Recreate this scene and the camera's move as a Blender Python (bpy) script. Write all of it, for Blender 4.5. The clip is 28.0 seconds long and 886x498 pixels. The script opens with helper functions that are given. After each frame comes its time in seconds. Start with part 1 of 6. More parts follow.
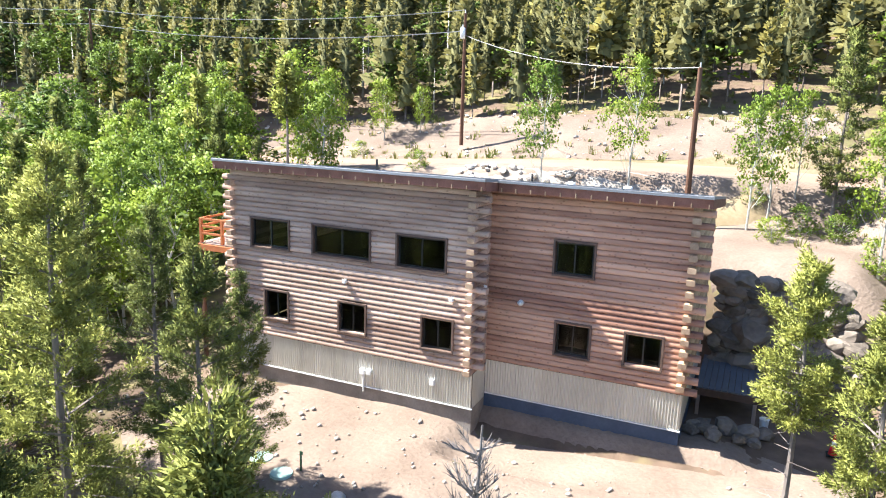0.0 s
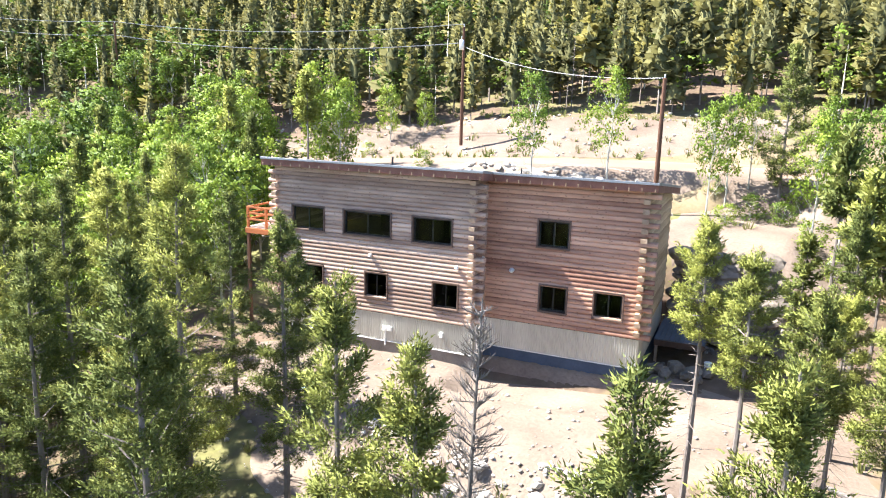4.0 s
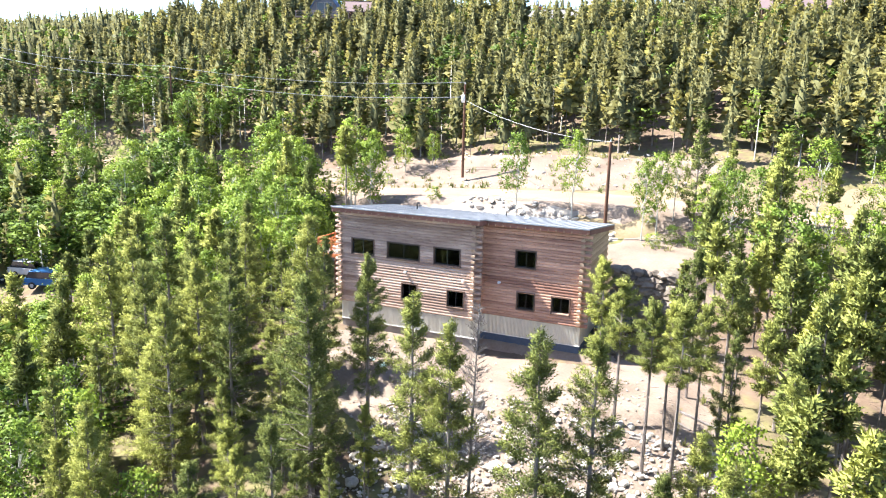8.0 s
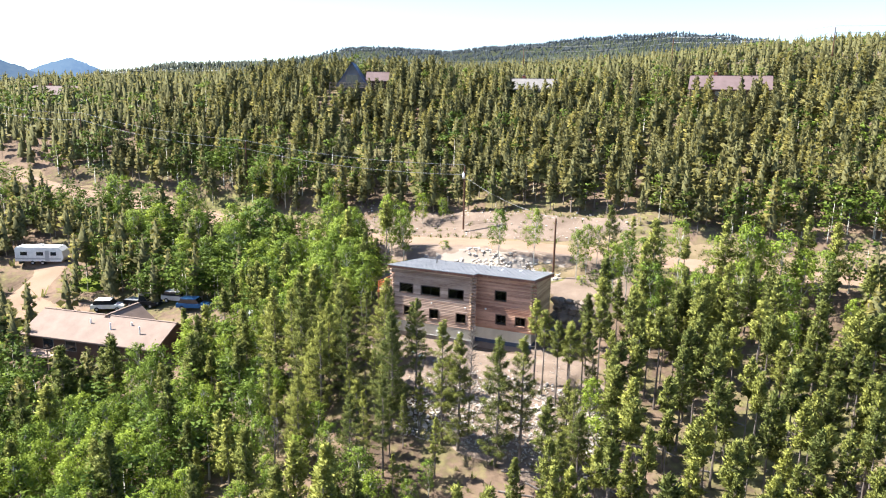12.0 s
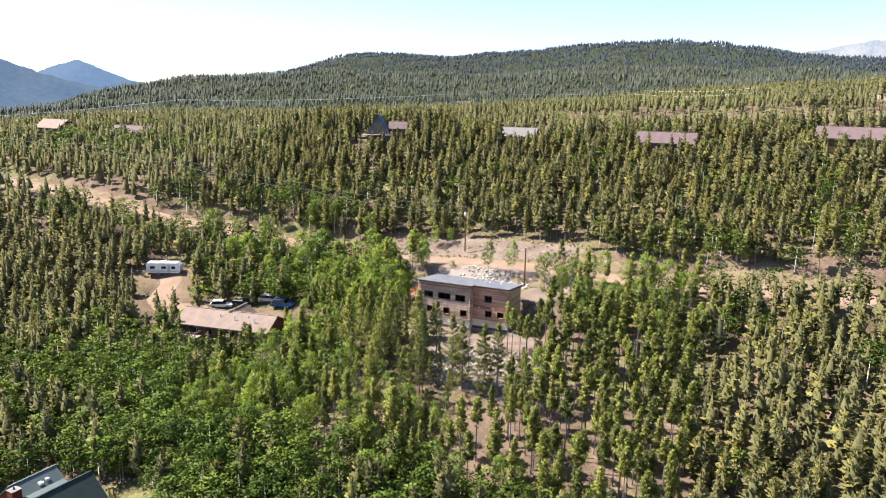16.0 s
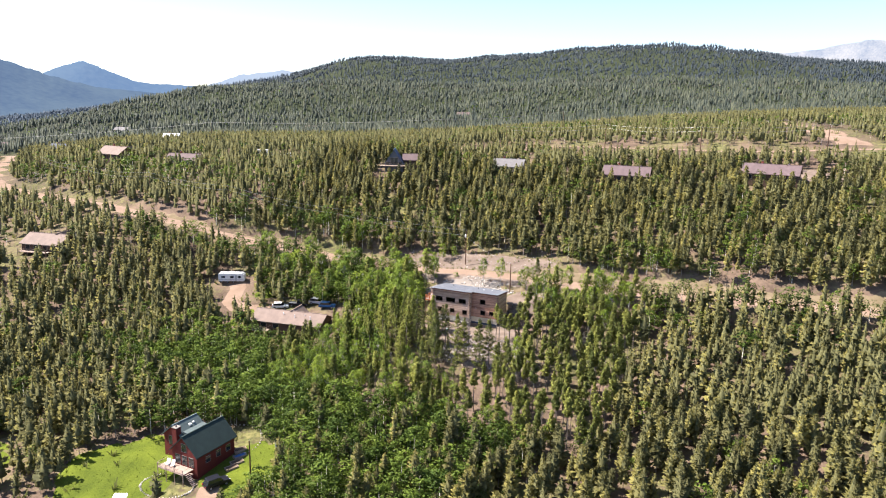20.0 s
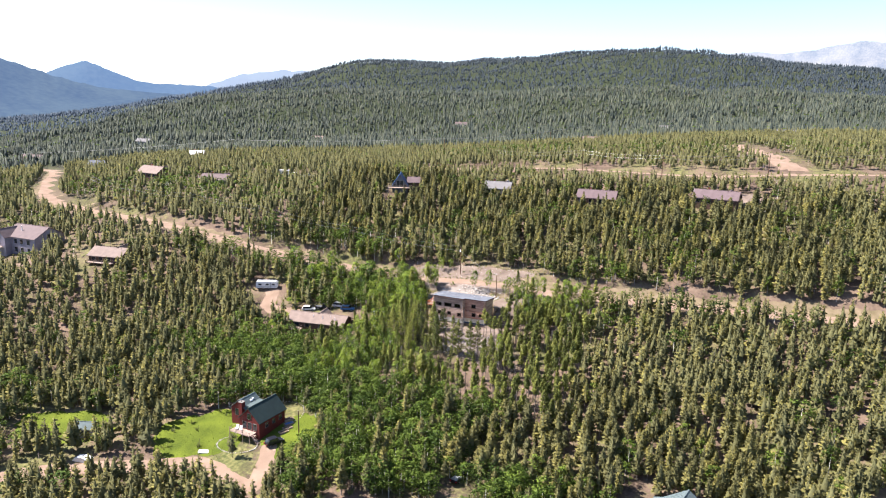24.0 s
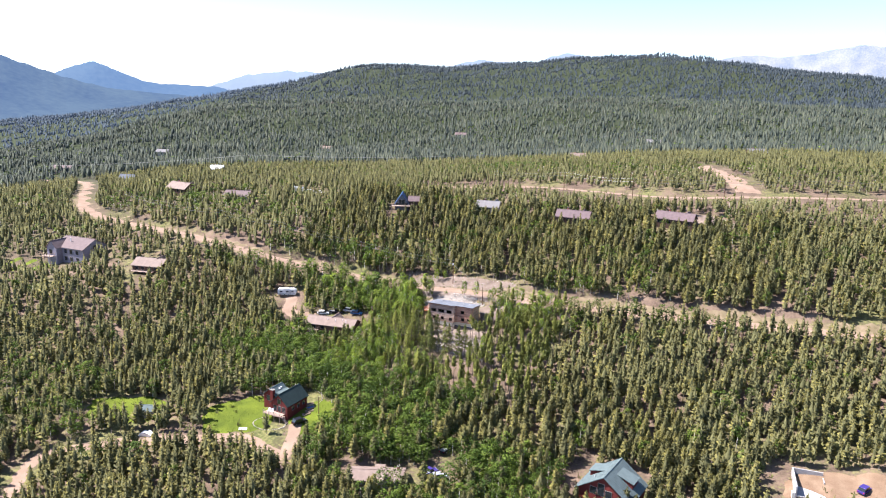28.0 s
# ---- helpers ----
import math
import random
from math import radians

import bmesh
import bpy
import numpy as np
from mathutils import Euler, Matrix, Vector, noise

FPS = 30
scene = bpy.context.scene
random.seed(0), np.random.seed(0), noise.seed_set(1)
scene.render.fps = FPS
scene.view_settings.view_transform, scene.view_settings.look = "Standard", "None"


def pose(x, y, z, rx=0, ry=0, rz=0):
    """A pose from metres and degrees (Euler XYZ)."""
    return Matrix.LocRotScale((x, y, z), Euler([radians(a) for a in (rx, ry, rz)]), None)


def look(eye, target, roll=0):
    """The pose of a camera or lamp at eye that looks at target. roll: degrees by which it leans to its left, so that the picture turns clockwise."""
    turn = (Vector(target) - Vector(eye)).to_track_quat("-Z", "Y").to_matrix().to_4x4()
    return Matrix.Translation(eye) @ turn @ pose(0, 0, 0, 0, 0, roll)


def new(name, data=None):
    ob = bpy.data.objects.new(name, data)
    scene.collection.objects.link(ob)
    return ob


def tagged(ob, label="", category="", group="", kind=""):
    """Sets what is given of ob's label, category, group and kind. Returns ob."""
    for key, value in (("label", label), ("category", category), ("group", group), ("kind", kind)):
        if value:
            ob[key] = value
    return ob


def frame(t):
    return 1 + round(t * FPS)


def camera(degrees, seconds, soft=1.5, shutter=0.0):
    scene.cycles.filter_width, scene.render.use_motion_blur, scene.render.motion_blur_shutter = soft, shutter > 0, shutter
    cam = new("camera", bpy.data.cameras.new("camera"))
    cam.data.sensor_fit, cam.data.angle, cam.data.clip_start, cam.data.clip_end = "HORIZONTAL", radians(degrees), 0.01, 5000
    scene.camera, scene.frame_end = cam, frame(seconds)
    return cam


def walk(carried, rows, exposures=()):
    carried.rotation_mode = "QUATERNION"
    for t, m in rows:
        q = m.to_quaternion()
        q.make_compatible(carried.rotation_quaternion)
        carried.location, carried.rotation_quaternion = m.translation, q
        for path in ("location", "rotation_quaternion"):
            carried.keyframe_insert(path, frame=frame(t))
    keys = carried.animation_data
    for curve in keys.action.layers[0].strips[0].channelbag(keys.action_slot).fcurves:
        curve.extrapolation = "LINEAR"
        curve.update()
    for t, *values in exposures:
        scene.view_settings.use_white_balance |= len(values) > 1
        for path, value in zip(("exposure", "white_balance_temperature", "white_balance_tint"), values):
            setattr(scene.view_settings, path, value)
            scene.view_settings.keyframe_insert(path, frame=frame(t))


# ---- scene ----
cam = camera(64.1, 28.0, 1.1)
PATH = [
    (0, (8.195, -21.061, 10.876), (7.399, -19.274, 10.459), 1.7),
    (3, (9.679, -24.925, 10.885), (8.887, -23.136, 10.472), 1.4),
    (6, (12.386, -32.303, 13.004), (11.599, -30.512, 12.588), 1.4),
    (8, (15.706, -41.173, 15.781), (14.923, -39.381, 15.365), 1.4),
    (10, (21.025, -54.544, 20.919), (20.238, -52.753, 20.502), 1.5),
    (11, (24.201, -62.529, 23.748), (23.415, -60.734, 23.344), 1.0),
    (12, (27.576, -71.892, 27.079), (26.795, -70.096, 26.673), 1.1),
    (15, (40.139, -103.38, 37.053), (39.354, -101.586, 36.646), 1.2),
    (17, (48.593, -125.712, 44.109), (47.812, -123.917, 43.698), 1.2),
    (20, (61.085, -157.219, 55.046), (60.303, -155.426, 54.629), 1.1),
    (24, (77.749, -196.111, 69.795), (76.972, -194.318, 69.37), 1.2),
    (28, (96.292, -231.724, 84.852), (95.509, -229.934, 84.423), 1.5),
]
walk(cam, [(t, look(eye, target, roll)) for t, eye, target, roll in PATH], [(0, 2.14, 6200, 10), (6, 2.31, 6200, 10), (9.5, 2.31, 6150, 10), (12, 1.73, 6400, 11), (15, 1.43, 6550, 13), (18, 1.42, 6550, 15), (24, 1.45, 6300, 17), (28, 1.52, 6050, 18)])

# ---- light ----
SUN_FROM = Vector((-2.85, -.6, 3.72)).normalized()
world = bpy.data.worlds.new("sky")
scene.world = world
world.use_nodes = True
wn = world.node_tree.nodes
sky = wn.new("ShaderNodeTexSky")
sky.sky_type = "NISHITA"
sky.sun_disc = False
sky.sun_elevation = math.asin(SUN_FROM.z)
sky.sun_rotation = math.atan2(SUN_FROM.x, SUN_FROM.y)
sky.altitude, sky.air_density, sky.dust_density = 2600, 1.0, 3.0
wn["Background"].inputs["Strength"].default_value = .1
world.node_tree.links.new(sky.outputs[0], wn["Background"].inputs[0])
sun = new("sun", bpy.data.lights.new("sun", "SUN"))
sun.data.energy, sun.data.angle, sun.data.color = 5.0, radians(.53), (1, .95, .86)
sun.matrix_basis = look(SUN_FROM * 100, (0, 0, 0))

# ---- materials ----


def shader(name, rough=.8, metal=0.0, spec=.3):
    m = bpy.data.materials.new(name)
    m.use_nodes = True
    b = m.node_tree.nodes["Principled BSDF"]
    b.inputs["Roughness"].default_value, b.inputs["Metallic"].default_value = rough, metal
    b.inputs["Specular IOR Level"].default_value = spec
    return m, m.node_tree.nodes, m.node_tree.links, b


def varied(name, dark, light, scale=2.0, rough=.8, metal=0.0, spec=.3, fine=30.0, bump=.3, deep=.02, stretch=(1, 1, 1), per_piece=.0, space="Object"):
    """Two scales of noise between two base colours, with a fine relief; per_piece shifts the tone from object to object."""
    m, n, l, b = shader(name, rough, metal, spec)
    co = n.new("ShaderNodeTexCoord")
    mp = n.new("ShaderNodeMapping")
    mp.inputs["Scale"].default_value = stretch
    l.new(co.outputs[space], mp.inputs[0])
    big, small = n.new("ShaderNodeTexNoise"), n.new("ShaderNodeTexNoise")
    big.inputs["Scale"].default_value, small.inputs["Scale"].default_value = scale, fine
    big.inputs["Detail"].default_value = small.inputs["Detail"].default_value = 4
    for t in (big, small):
        l.new(mp.outputs[0], t.inputs["Vector"])
    mix = n.new("ShaderNodeMath")
    mix.operation = "MULTIPLY_ADD"
    mix.inputs[1].default_value = .45
    l.new(small.outputs[0], mix.inputs[0])
    l.new(big.outputs[0], mix.inputs[2])
    last = mix.outputs[0]
    if per_piece:
        info = n.new("ShaderNodeObjectInfo")
        add = n.new("ShaderNodeMath")
        add.operation = "MULTIPLY_ADD"
        add.inputs[1].default_value = per_piece
        l.new(info.outputs["Random"], add.inputs[0])
        l.new(last, add.inputs[2])
        sub = n.new("ShaderNodeMath")
        sub.operation = "SUBTRACT"
        sub.inputs[1].default_value = per_piece / 2
        l.new(add.outputs[0], sub.inputs[0])
        last = sub.outputs[0]
    ramp = n.new("ShaderNodeValToRGB")
    ramp.color_ramp.elements[0].position, ramp.color_ramp.elements[1].position = .45, 1.0
    ramp.color_ramp.elements[0].color, ramp.color_ramp.elements[1].color = (*dark, 1), (*light, 1)
    l.new(last, ramp.inputs[0])
    l.new(ramp.outputs[0], b.inputs["Base Color"])
    if bump:
        bp = n.new("ShaderNodeBump")
        bp.inputs["Strength"].default_value, bp.inputs["Distance"].default_value = bump, deep
        l.new(small.outputs[0], bp.inputs["Height"])
        l.new(bp.outputs[0], b.inputs["Normal"])
    return m


def foliage(name, dark, light, dry, through_light=.3, gloss=.3, by_object=True):
    """Leaves: tone by tree (the mesh's own tone layer and the object's random), light passing through."""
    m, n, l, b = shader(name, .55, 0, gloss)
    out = n["Material Output"]
    att, info, noise_t, co = n.new("ShaderNodeAttribute"), n.new("ShaderNodeObjectInfo"), n.new("ShaderNodeTexNoise"), n.new("ShaderNodeTexCoord")
    att.attribute_name = "tone"
    noise_t.inputs["Scale"].default_value = 1.1
    l.new(co.outputs["Object"], noise_t.inputs["Vector"])
    a, c = n.new("ShaderNodeMath"), n.new("ShaderNodeMath")
    a.operation, c.operation = "ADD", "MULTIPLY_ADD"
    l.new(att.outputs["Fac"], a.inputs[0])
    if by_object:
        l.new(info.outputs["Random"], a.inputs[1])
    else:
        a.inputs[1].default_value = 0
    l.new(noise_t.outputs[0], c.inputs[0])
    c.inputs[1].default_value = .5
    l.new(a.outputs[0], c.inputs[2])
    fr = n.new("ShaderNodeMath")
    fr.operation = "MULTIPLY"
    fr.inputs[1].default_value = .5
    l.new(c.outputs[0], fr.inputs[0])
    ramp = n.new("ShaderNodeValToRGB")
    e = ramp.color_ramp.elements
    e[0].position, e[0].color = .15, (*dark, 1)
    e[1].position, e[1].color = .8, (*light, 1)
    e.new(1.0).color = (*dry, 1)
    l.new(fr.outputs[0], ramp.inputs[0])
    l.new(ramp.outputs[0], b.inputs["Base Color"])
    tr, mx = n.new("ShaderNodeBsdfTranslucent"), n.new("ShaderNodeMixShader")
    l.new(ramp.outputs[0], tr.inputs["Color"])
    mx.inputs[0].default_value = through_light
    l.new(b.outputs[0], mx.inputs[1])
    l.new(tr.outputs[0], mx.inputs[2])
    l.new(mx.outputs[0], out.inputs[0])
    return m


def corrugated(name, dark, light, rough=.45, metal=.6):
    return varied(name, dark, light, .6, rough, metal, .5, 14, .05, .002, (1, 1, .25))


LOG_RED = varied("red brown stained log", (.245, .124, .088), (.585, .345, .238), 1.3, .72, 0, .25, 9, .25, .01, (.18, 1, 1), .4, "Object")
LOG = varied("stained log", (.265, .173, .131), (.585, .425, .328), 1.3, .72, 0, .25, 9, .25, .01, (.18, 1, 1), .5, "Object")
LOG_BARE = varied("bare yellow log", (.32, .21, .12), (.60, .435, .27), 1.3, .72, 0, .25, 9, .25, .01, (1, .18, 1), .4, "Object")


def knotted(m, stretch, share=.5, tint=(.3, .22, .18)):
    """Small dark oval knots scattered over a log's grain."""
    n, l = m.node_tree.nodes, m.node_tree.links
    b = n["Principled BSDF"]
    under = b.inputs["Base Color"].links[0].from_socket
    co, mp, cell = n.new("ShaderNodeTexCoord"), n.new("ShaderNodeMapping"), n.new("ShaderNodeTexVoronoi")
    info, off = n.new("ShaderNodeObjectInfo"), n.new("ShaderNodeVectorMath")
    off.operation = "MULTIPLY_ADD"
    l.new(info.outputs["Random"], off.inputs[0])
    off.inputs[1].default_value = (37, 53, 71)
    l.new(co.outputs["Object"], off.inputs[2])
    mp.inputs["Scale"].default_value = stretch
    cell.inputs["Scale"].default_value = 1
    l.new(off.outputs[0], mp.inputs[0])
    l.new(mp.outputs[0], cell.inputs["Vector"])
    spot = n.new("ShaderNodeMapRange")
    spot.inputs[1].default_value, spot.inputs[2].default_value = .1, .24
    spot.inputs[3].default_value, spot.inputs[4].default_value = share, 0
    l.new(cell.outputs["Distance"], spot.inputs[0])
    mix = n.new("ShaderNodeMixRGB")
    mix.blend_type = "MULTIPLY"
    mix.inputs[2].default_value = (*tint, 1)
    l.new(spot.outputs[0], mix.inputs[0])
    l.new(under, mix.inputs[1])
    l.new(mix.outputs[0], b.inputs["Base Color"])


knotted(LOG, (4.2, 5, 7.5), .55)
knotted(LOG_RED, (4.2, 5, 7.5), .6)
knotted(LOG_BARE, (5, 4.2, 7.5), .5)
LOG_END = varied("sawn log end", (.22, .14, .09), (.44, .32, .22), 4, .8, 0, .2, 40, .3, .01, (1, 1, 1), .3)
TRIM = varied("brown window trim", (.075, .048, .038), (.16, .105, .08), 3, .7)
FASCIA = varied("red brown fascia board", (.12, .05, .035), (.24, .11, .08), 2, .7)
STEEL = corrugated("galvanised corrugated steel", (.40, .40, .37), (.60, .60, .56))
ROOF = varied("grey metal roof sheet", (.17, .18, .197), (.25, .26, .28), .5, .5, .15, .5, 6, .05, .003)
CONCRETE = varied("bare concrete", (.16, .14, .125), (.30, .27, .24), 1.2, .9, 0, .2, 14, .3, .01)
COATING = varied("dark blue foundation coating", (.03, .048, .085), (.06, .085, .135), 1.5, .7, 0, .3, 9, .2, .01)
FRAME = varied("black window frame", (.012, .012, .013), (.03, .03, .03), 3, .4)
SOIL = varied("pale sandy soil", (.14, .104, .081), (.25, .195, .155), .35, .95, 0, .1, 7, .8, .05)
FLOOR = varied("forest floor of needles and grass", (.058, .042, .03), (.225, .158, .114), .11, .95, 0, .1, 1.6, .9, .1)


def wooded_distance(m):
    """Beyond 170 m blend to dark undergrowth green, closed woods' shade in its colour."""
    n, l = m.node_tree.nodes, m.node_tree.links
    b = n["Principled BSDF"]
    old = b.inputs["Base Color"].links[0].from_socket
    geo, ln, mr, mx = n.new("ShaderNodeNewGeometry"), n.new("ShaderNodeVectorMath"), n.new("ShaderNodeMapRange"), n.new("ShaderNodeMix")
    ln.operation, mx.data_type = "LENGTH", "RGBA"
    mr.inputs["From Min"].default_value, mr.inputs["From Max"].default_value = 170, 460
    l.new(geo.outputs["Position"], ln.inputs[0])
    l.new(ln.outputs["Value"], mr.inputs["Value"])
    l.new(mr.outputs[0], mx.inputs["Factor"])
    l.new(old, mx.inputs[6])
    mx.inputs[7].default_value = (.04, .05, .025, 1)
    l.new(mx.outputs[2], b.inputs["Base Color"])


def grassy(m):
    """Patches of thin green and straw-coloured grass over the litter."""
    n, l = m.node_tree.nodes, m.node_tree.links
    b = n["Principled BSDF"]
    old = b.inputs["Base Color"].links[0].from_socket
    co, big, blade, add, ramp, mx, tint = (n.new("ShaderNode" + k) for k in ("TexCoord", "TexNoise", "TexNoise", "Math", "ValToRGB", "Mix", "ValToRGB"))
    big.inputs["Scale"].default_value, blade.inputs["Scale"].default_value = .045, .9
    big.inputs["Detail"].default_value = blade.inputs["Detail"].default_value = 5
    add.operation, mx.data_type = "MULTIPLY_ADD", "RGBA"
    add.inputs[1].default_value = .5
    for t in (big, blade):
        l.new(co.outputs["Object"], t.inputs["Vector"])
    l.new(blade.outputs[0], add.inputs[0])
    l.new(big.outputs[0], add.inputs[2])
    ramp.color_ramp.elements[0].position, ramp.color_ramp.elements[1].position = .72, .92
    l.new(add.outputs[0], ramp.inputs[0])
    tint.color_ramp.elements[0].color, tint.color_ramp.elements[1].color = (.06, .078, .022, 1), (.21, .19, .08, 1)
    tint.color_ramp.elements[0].position, tint.color_ramp.elements[1].position = .35, .7
    l.new(blade.outputs[0], tint.inputs[0])
    l.new(ramp.outputs[0], mx.inputs["Factor"])
    l.new(old, mx.inputs[6])
    l.new(tint.outputs[0], mx.inputs[7])
    l.new(mx.outputs[2], b.inputs["Base Color"])


grassy(FLOOR)
wooded_distance(FLOOR)
ROAD = varied("tan gravel road", (.21, .143, .1), (.31, .222, .163), .22, .95, 0, .1, 9, .5, .02)
VERGE = varied("dry grassy verge", (.13, .105, .055), (.27, .205, .135), .3, .95, 0, .1, 5, .6, .04)
DRIVE = varied("grey gravel drive", (.22, .19, .16), (.31, .27, .23), .4, .95, 0, .1, 9, .5, .02)
LAWN = varied("sunny meadow grass", (.05, .072, .009), (.15, .185, .02), .15, .9, 0, .1, 3, 1.0, .1)
WALL_ROCK = varied("brown grey retaining boulder", (.095, .08, .066), (.27, .225, .185), 1.0, .9, 0, .2, 6, .9, .06, (1, 1, 1), .4)
ROCK = varied("pale granite boulder", (.26, .23, .2), (.56, .51, .45), 1.2, .9, 0, .2, 9, .7, .04, (1, 1, 1), .4)
BARK = varied("grey brown pine bark", (.115, .095, .083), (.27, .23, .205), 3, .95, 0, .1, 18, .8, .02, (1, 1, .3))
ASPEN_BARK = varied("pale aspen bark", (.30, .29, .25), (.55, .53, .47), 3, .85, 0, .1, 18, .4, .02)
DEAD = varied("weathered dead wood", (.125, .108, .098), (.245, .22, .205), 3, .9, 0, .1, 18, .4, .02)
POLE = varied("brown treated pole", (.07, .035, .022), (.16, .085, .055), 1.5, .85, 0, .2, 18, .4, .01, (1, 1, .2))
WIRE = varied("aluminium cable", (.14, .14, .14), (.28, .28, .28), 2, .5, .5)
WHITE = varied("white painted plastic", (.6, .6, .58), (.8, .8, .79), 2, .5, 0, .4, 12, .05, .002)
PINE = foliage("pine needles", (.115, .14, .043), (.40, .412, .1), (.42, .36, .14), .2, .08)
# Dark core colour: shade inside the crowns is put into the base colour.
INNER = varied("pine needles darkened for crown shade", (.08, .082, .038), (.15, .142, .06), 2.0, .9, 0, .1, 12, .6, .1)
PINE_WOOD = foliage("pine needles in the woods", (.112, .112, .054), (.305, .272, .084), (.30, .226, .12), .34, .05, False)
# Bluish needle colours: distance haze is painted into the far woods.
FAR_WOOD = foliage("far pine needles tinted for haze", (.046, .058, .05), (.115, .125, .082), (.13, .125, .09), .1, .05, False)
RIDGE_WOOD = foliage("ridge needles tinted blue for haze", (.034, .046, .055), (.066, .08, .086), (.08, .09, .088), .1, .05, False)
VALLEY_WOOD = foliage("valley needles tinted blue for haze", (.05, .07, .095), (.085, .11, .135), (.1, .13, .14), .1, .05, False)
ASPEN_WOOD = foliage("aspen leaves in the woods", (.052, .088, .017), (.158, .22, .033), (.225, .265, .048), .25, .1, False)
GRASS = foliage("meadow grass", (.062, .09, .012), (.14, .17, .02), (.2, .2, .05), .25, .05, False)
ASPEN = foliage("aspen leaves", (.125, .19, .03), (.315, .395, .052), (.36, .41, .09), .3, .15)
SHRUB = foliage("dry grass and sage", (.12, .14, .04), (.28, .27, .10), (.36, .30, .17), .25, .1, False)


def glass():
    m, n, l, b = shader("dark window glass", .03, 0, .5)
    b.inputs["Base Color"].default_value = (.75, .8, .78, 1)
    b.inputs["Transmission Weight"].default_value = 1
    b.inputs["IOR"].default_value = 1.45
    return m


GLASS = glass()
# Floors and inner walls share one very dark base colour.
DARK_ROOM = varied("very dark room surface", (.02, .018, .015), (.05, .045, .04), 1, .9)

# ---- meshes ----


class Shape:
    """Collects faces for one mesh."""

    def __init__(self):
        self.v, self.f = [], []

    def add(self, v, f):
        k = len(self.v)
        self.v += [tuple(p) for p in v]
        self.f += [tuple(i + k for i in q) for q in f]
        return self

    def box(self, x0, x1, y0, y1, z0, z1, bevel=0.0):
        b = min(bevel, (x1 - x0) * .4, (y1 - y0) * .4, (z1 - z0) * .4)
        if b <= 0:
            v = [(x, y, z) for z in (z0, z1) for y in (y0, y1) for x in (x0, x1)]
            return self.add(v, [(0, 2, 3, 1), (4, 5, 7, 6), (0, 1, 5, 4), (2, 6, 7, 3), (0, 4, 6, 2), (1, 3, 7, 5)])
        bm = bmesh.new()
        bmesh.ops.create_cube(bm, size=1)
        for p in bm.verts:
            p.co = ((x0 + x1) / 2 + p.co.x * (x1 - x0), (y0 + y1) / 2 + p.co.y * (y1 - y0), (z0 + z1) / 2 + p.co.z * (z1 - z0))
        bmesh.ops.bevel(bm, geom=bm.edges[:], offset=b, segments=1, affect="EDGES")
        bm.verts.index_update()
        self.add([p.co[:] for p in bm.verts], [[q.index for q in f.verts] for f in bm.faces])
        bm.free()
        return self

    def prism(self, outline, axis, a, b):
        """An outline in the two other axes, pushed from a to b along the axis."""
        n = len(outline)

        def at(p, s):
            return {"x": (s, p[0], p[1]), "y": (p[0], s, p[1]), "z": (p[0], p[1], s)}[axis]
        v = [at(p, a) for p in outline] + [at(p, b) for p in outline]
        return self.add(v, [tuple(range(n))[::-1], tuple(range(n, 2 * n))] + [(i, (i + 1) % n, (i + 1) % n + n, i + n) for i in range(n)])

    def tube(self, p, q, r0, r1, n=6, caps=True):
        p, q = Vector(p), Vector(q)
        d = (q - p).normalized()
        u = d.orthogonal().normalized()
        w = d.cross(u)
        ring = [u * math.cos(2 * math.pi * i / n) + w * math.sin(2 * math.pi * i / n) for i in range(n)]
        v = [p + c * r0 for c in ring] + [q + c * r1 for c in ring]
        f = [(i, (i + 1) % n, (i + 1) % n + n, i + n) for i in range(n)]
        if caps:
            f += [tuple(range(n))[::-1], tuple(range(n, 2 * n))]
        return self.add(v, f)

    def path(self, pts, r, n=5):
        """One closed tube along a line of points."""
        k, m = len(self.v), len(pts)
        for i, p in enumerate(pts):
            d = (pts[min(i + 1, m - 1)] - pts[max(i - 1, 0)]).normalized()
            u = d.cross(Vector((0, 0, 1))).normalized()
            w = u.cross(d)
            self.v += [tuple(p + u * (r * math.cos(6.2832 * j / n)) + w * (r * math.sin(6.2832 * j / n))) for j in range(n)]
        self.f += [(k + i * n + j, k + i * n + (j + 1) % n, k + (i + 1) * n + (j + 1) % n, k + (i + 1) * n + j) for i in range(m - 1) for j in range(n)]
        self.f += [tuple(k + j for j in range(n))[::-1], tuple(k + (m - 1) * n + j for j in range(n))]
        return self

    def mesh(self, name, mat, smooth=False):
        me = bpy.data.meshes.new(name)
        me.from_pydata(self.v, [], self.f)
        if smooth:
            me.shade_smooth()
        me.materials.append(mat)
        return me


def part(name, shape, mat, parent=None, label="", smooth=False, at=None):
    me = shape if isinstance(shape, bpy.types.Mesh) else shape.mesh(name, mat, smooth)
    ob = new(name, me)
    if parent:
        ob.parent = parent
    if at:
        ob.matrix_basis = at
    return tagged(ob, label)


def thing(name, label, category, m=None, group="", kind=""):
    ob = tagged(new(name), label, category, group, kind)
    if m:
        ob.matrix_basis = m
    return ob


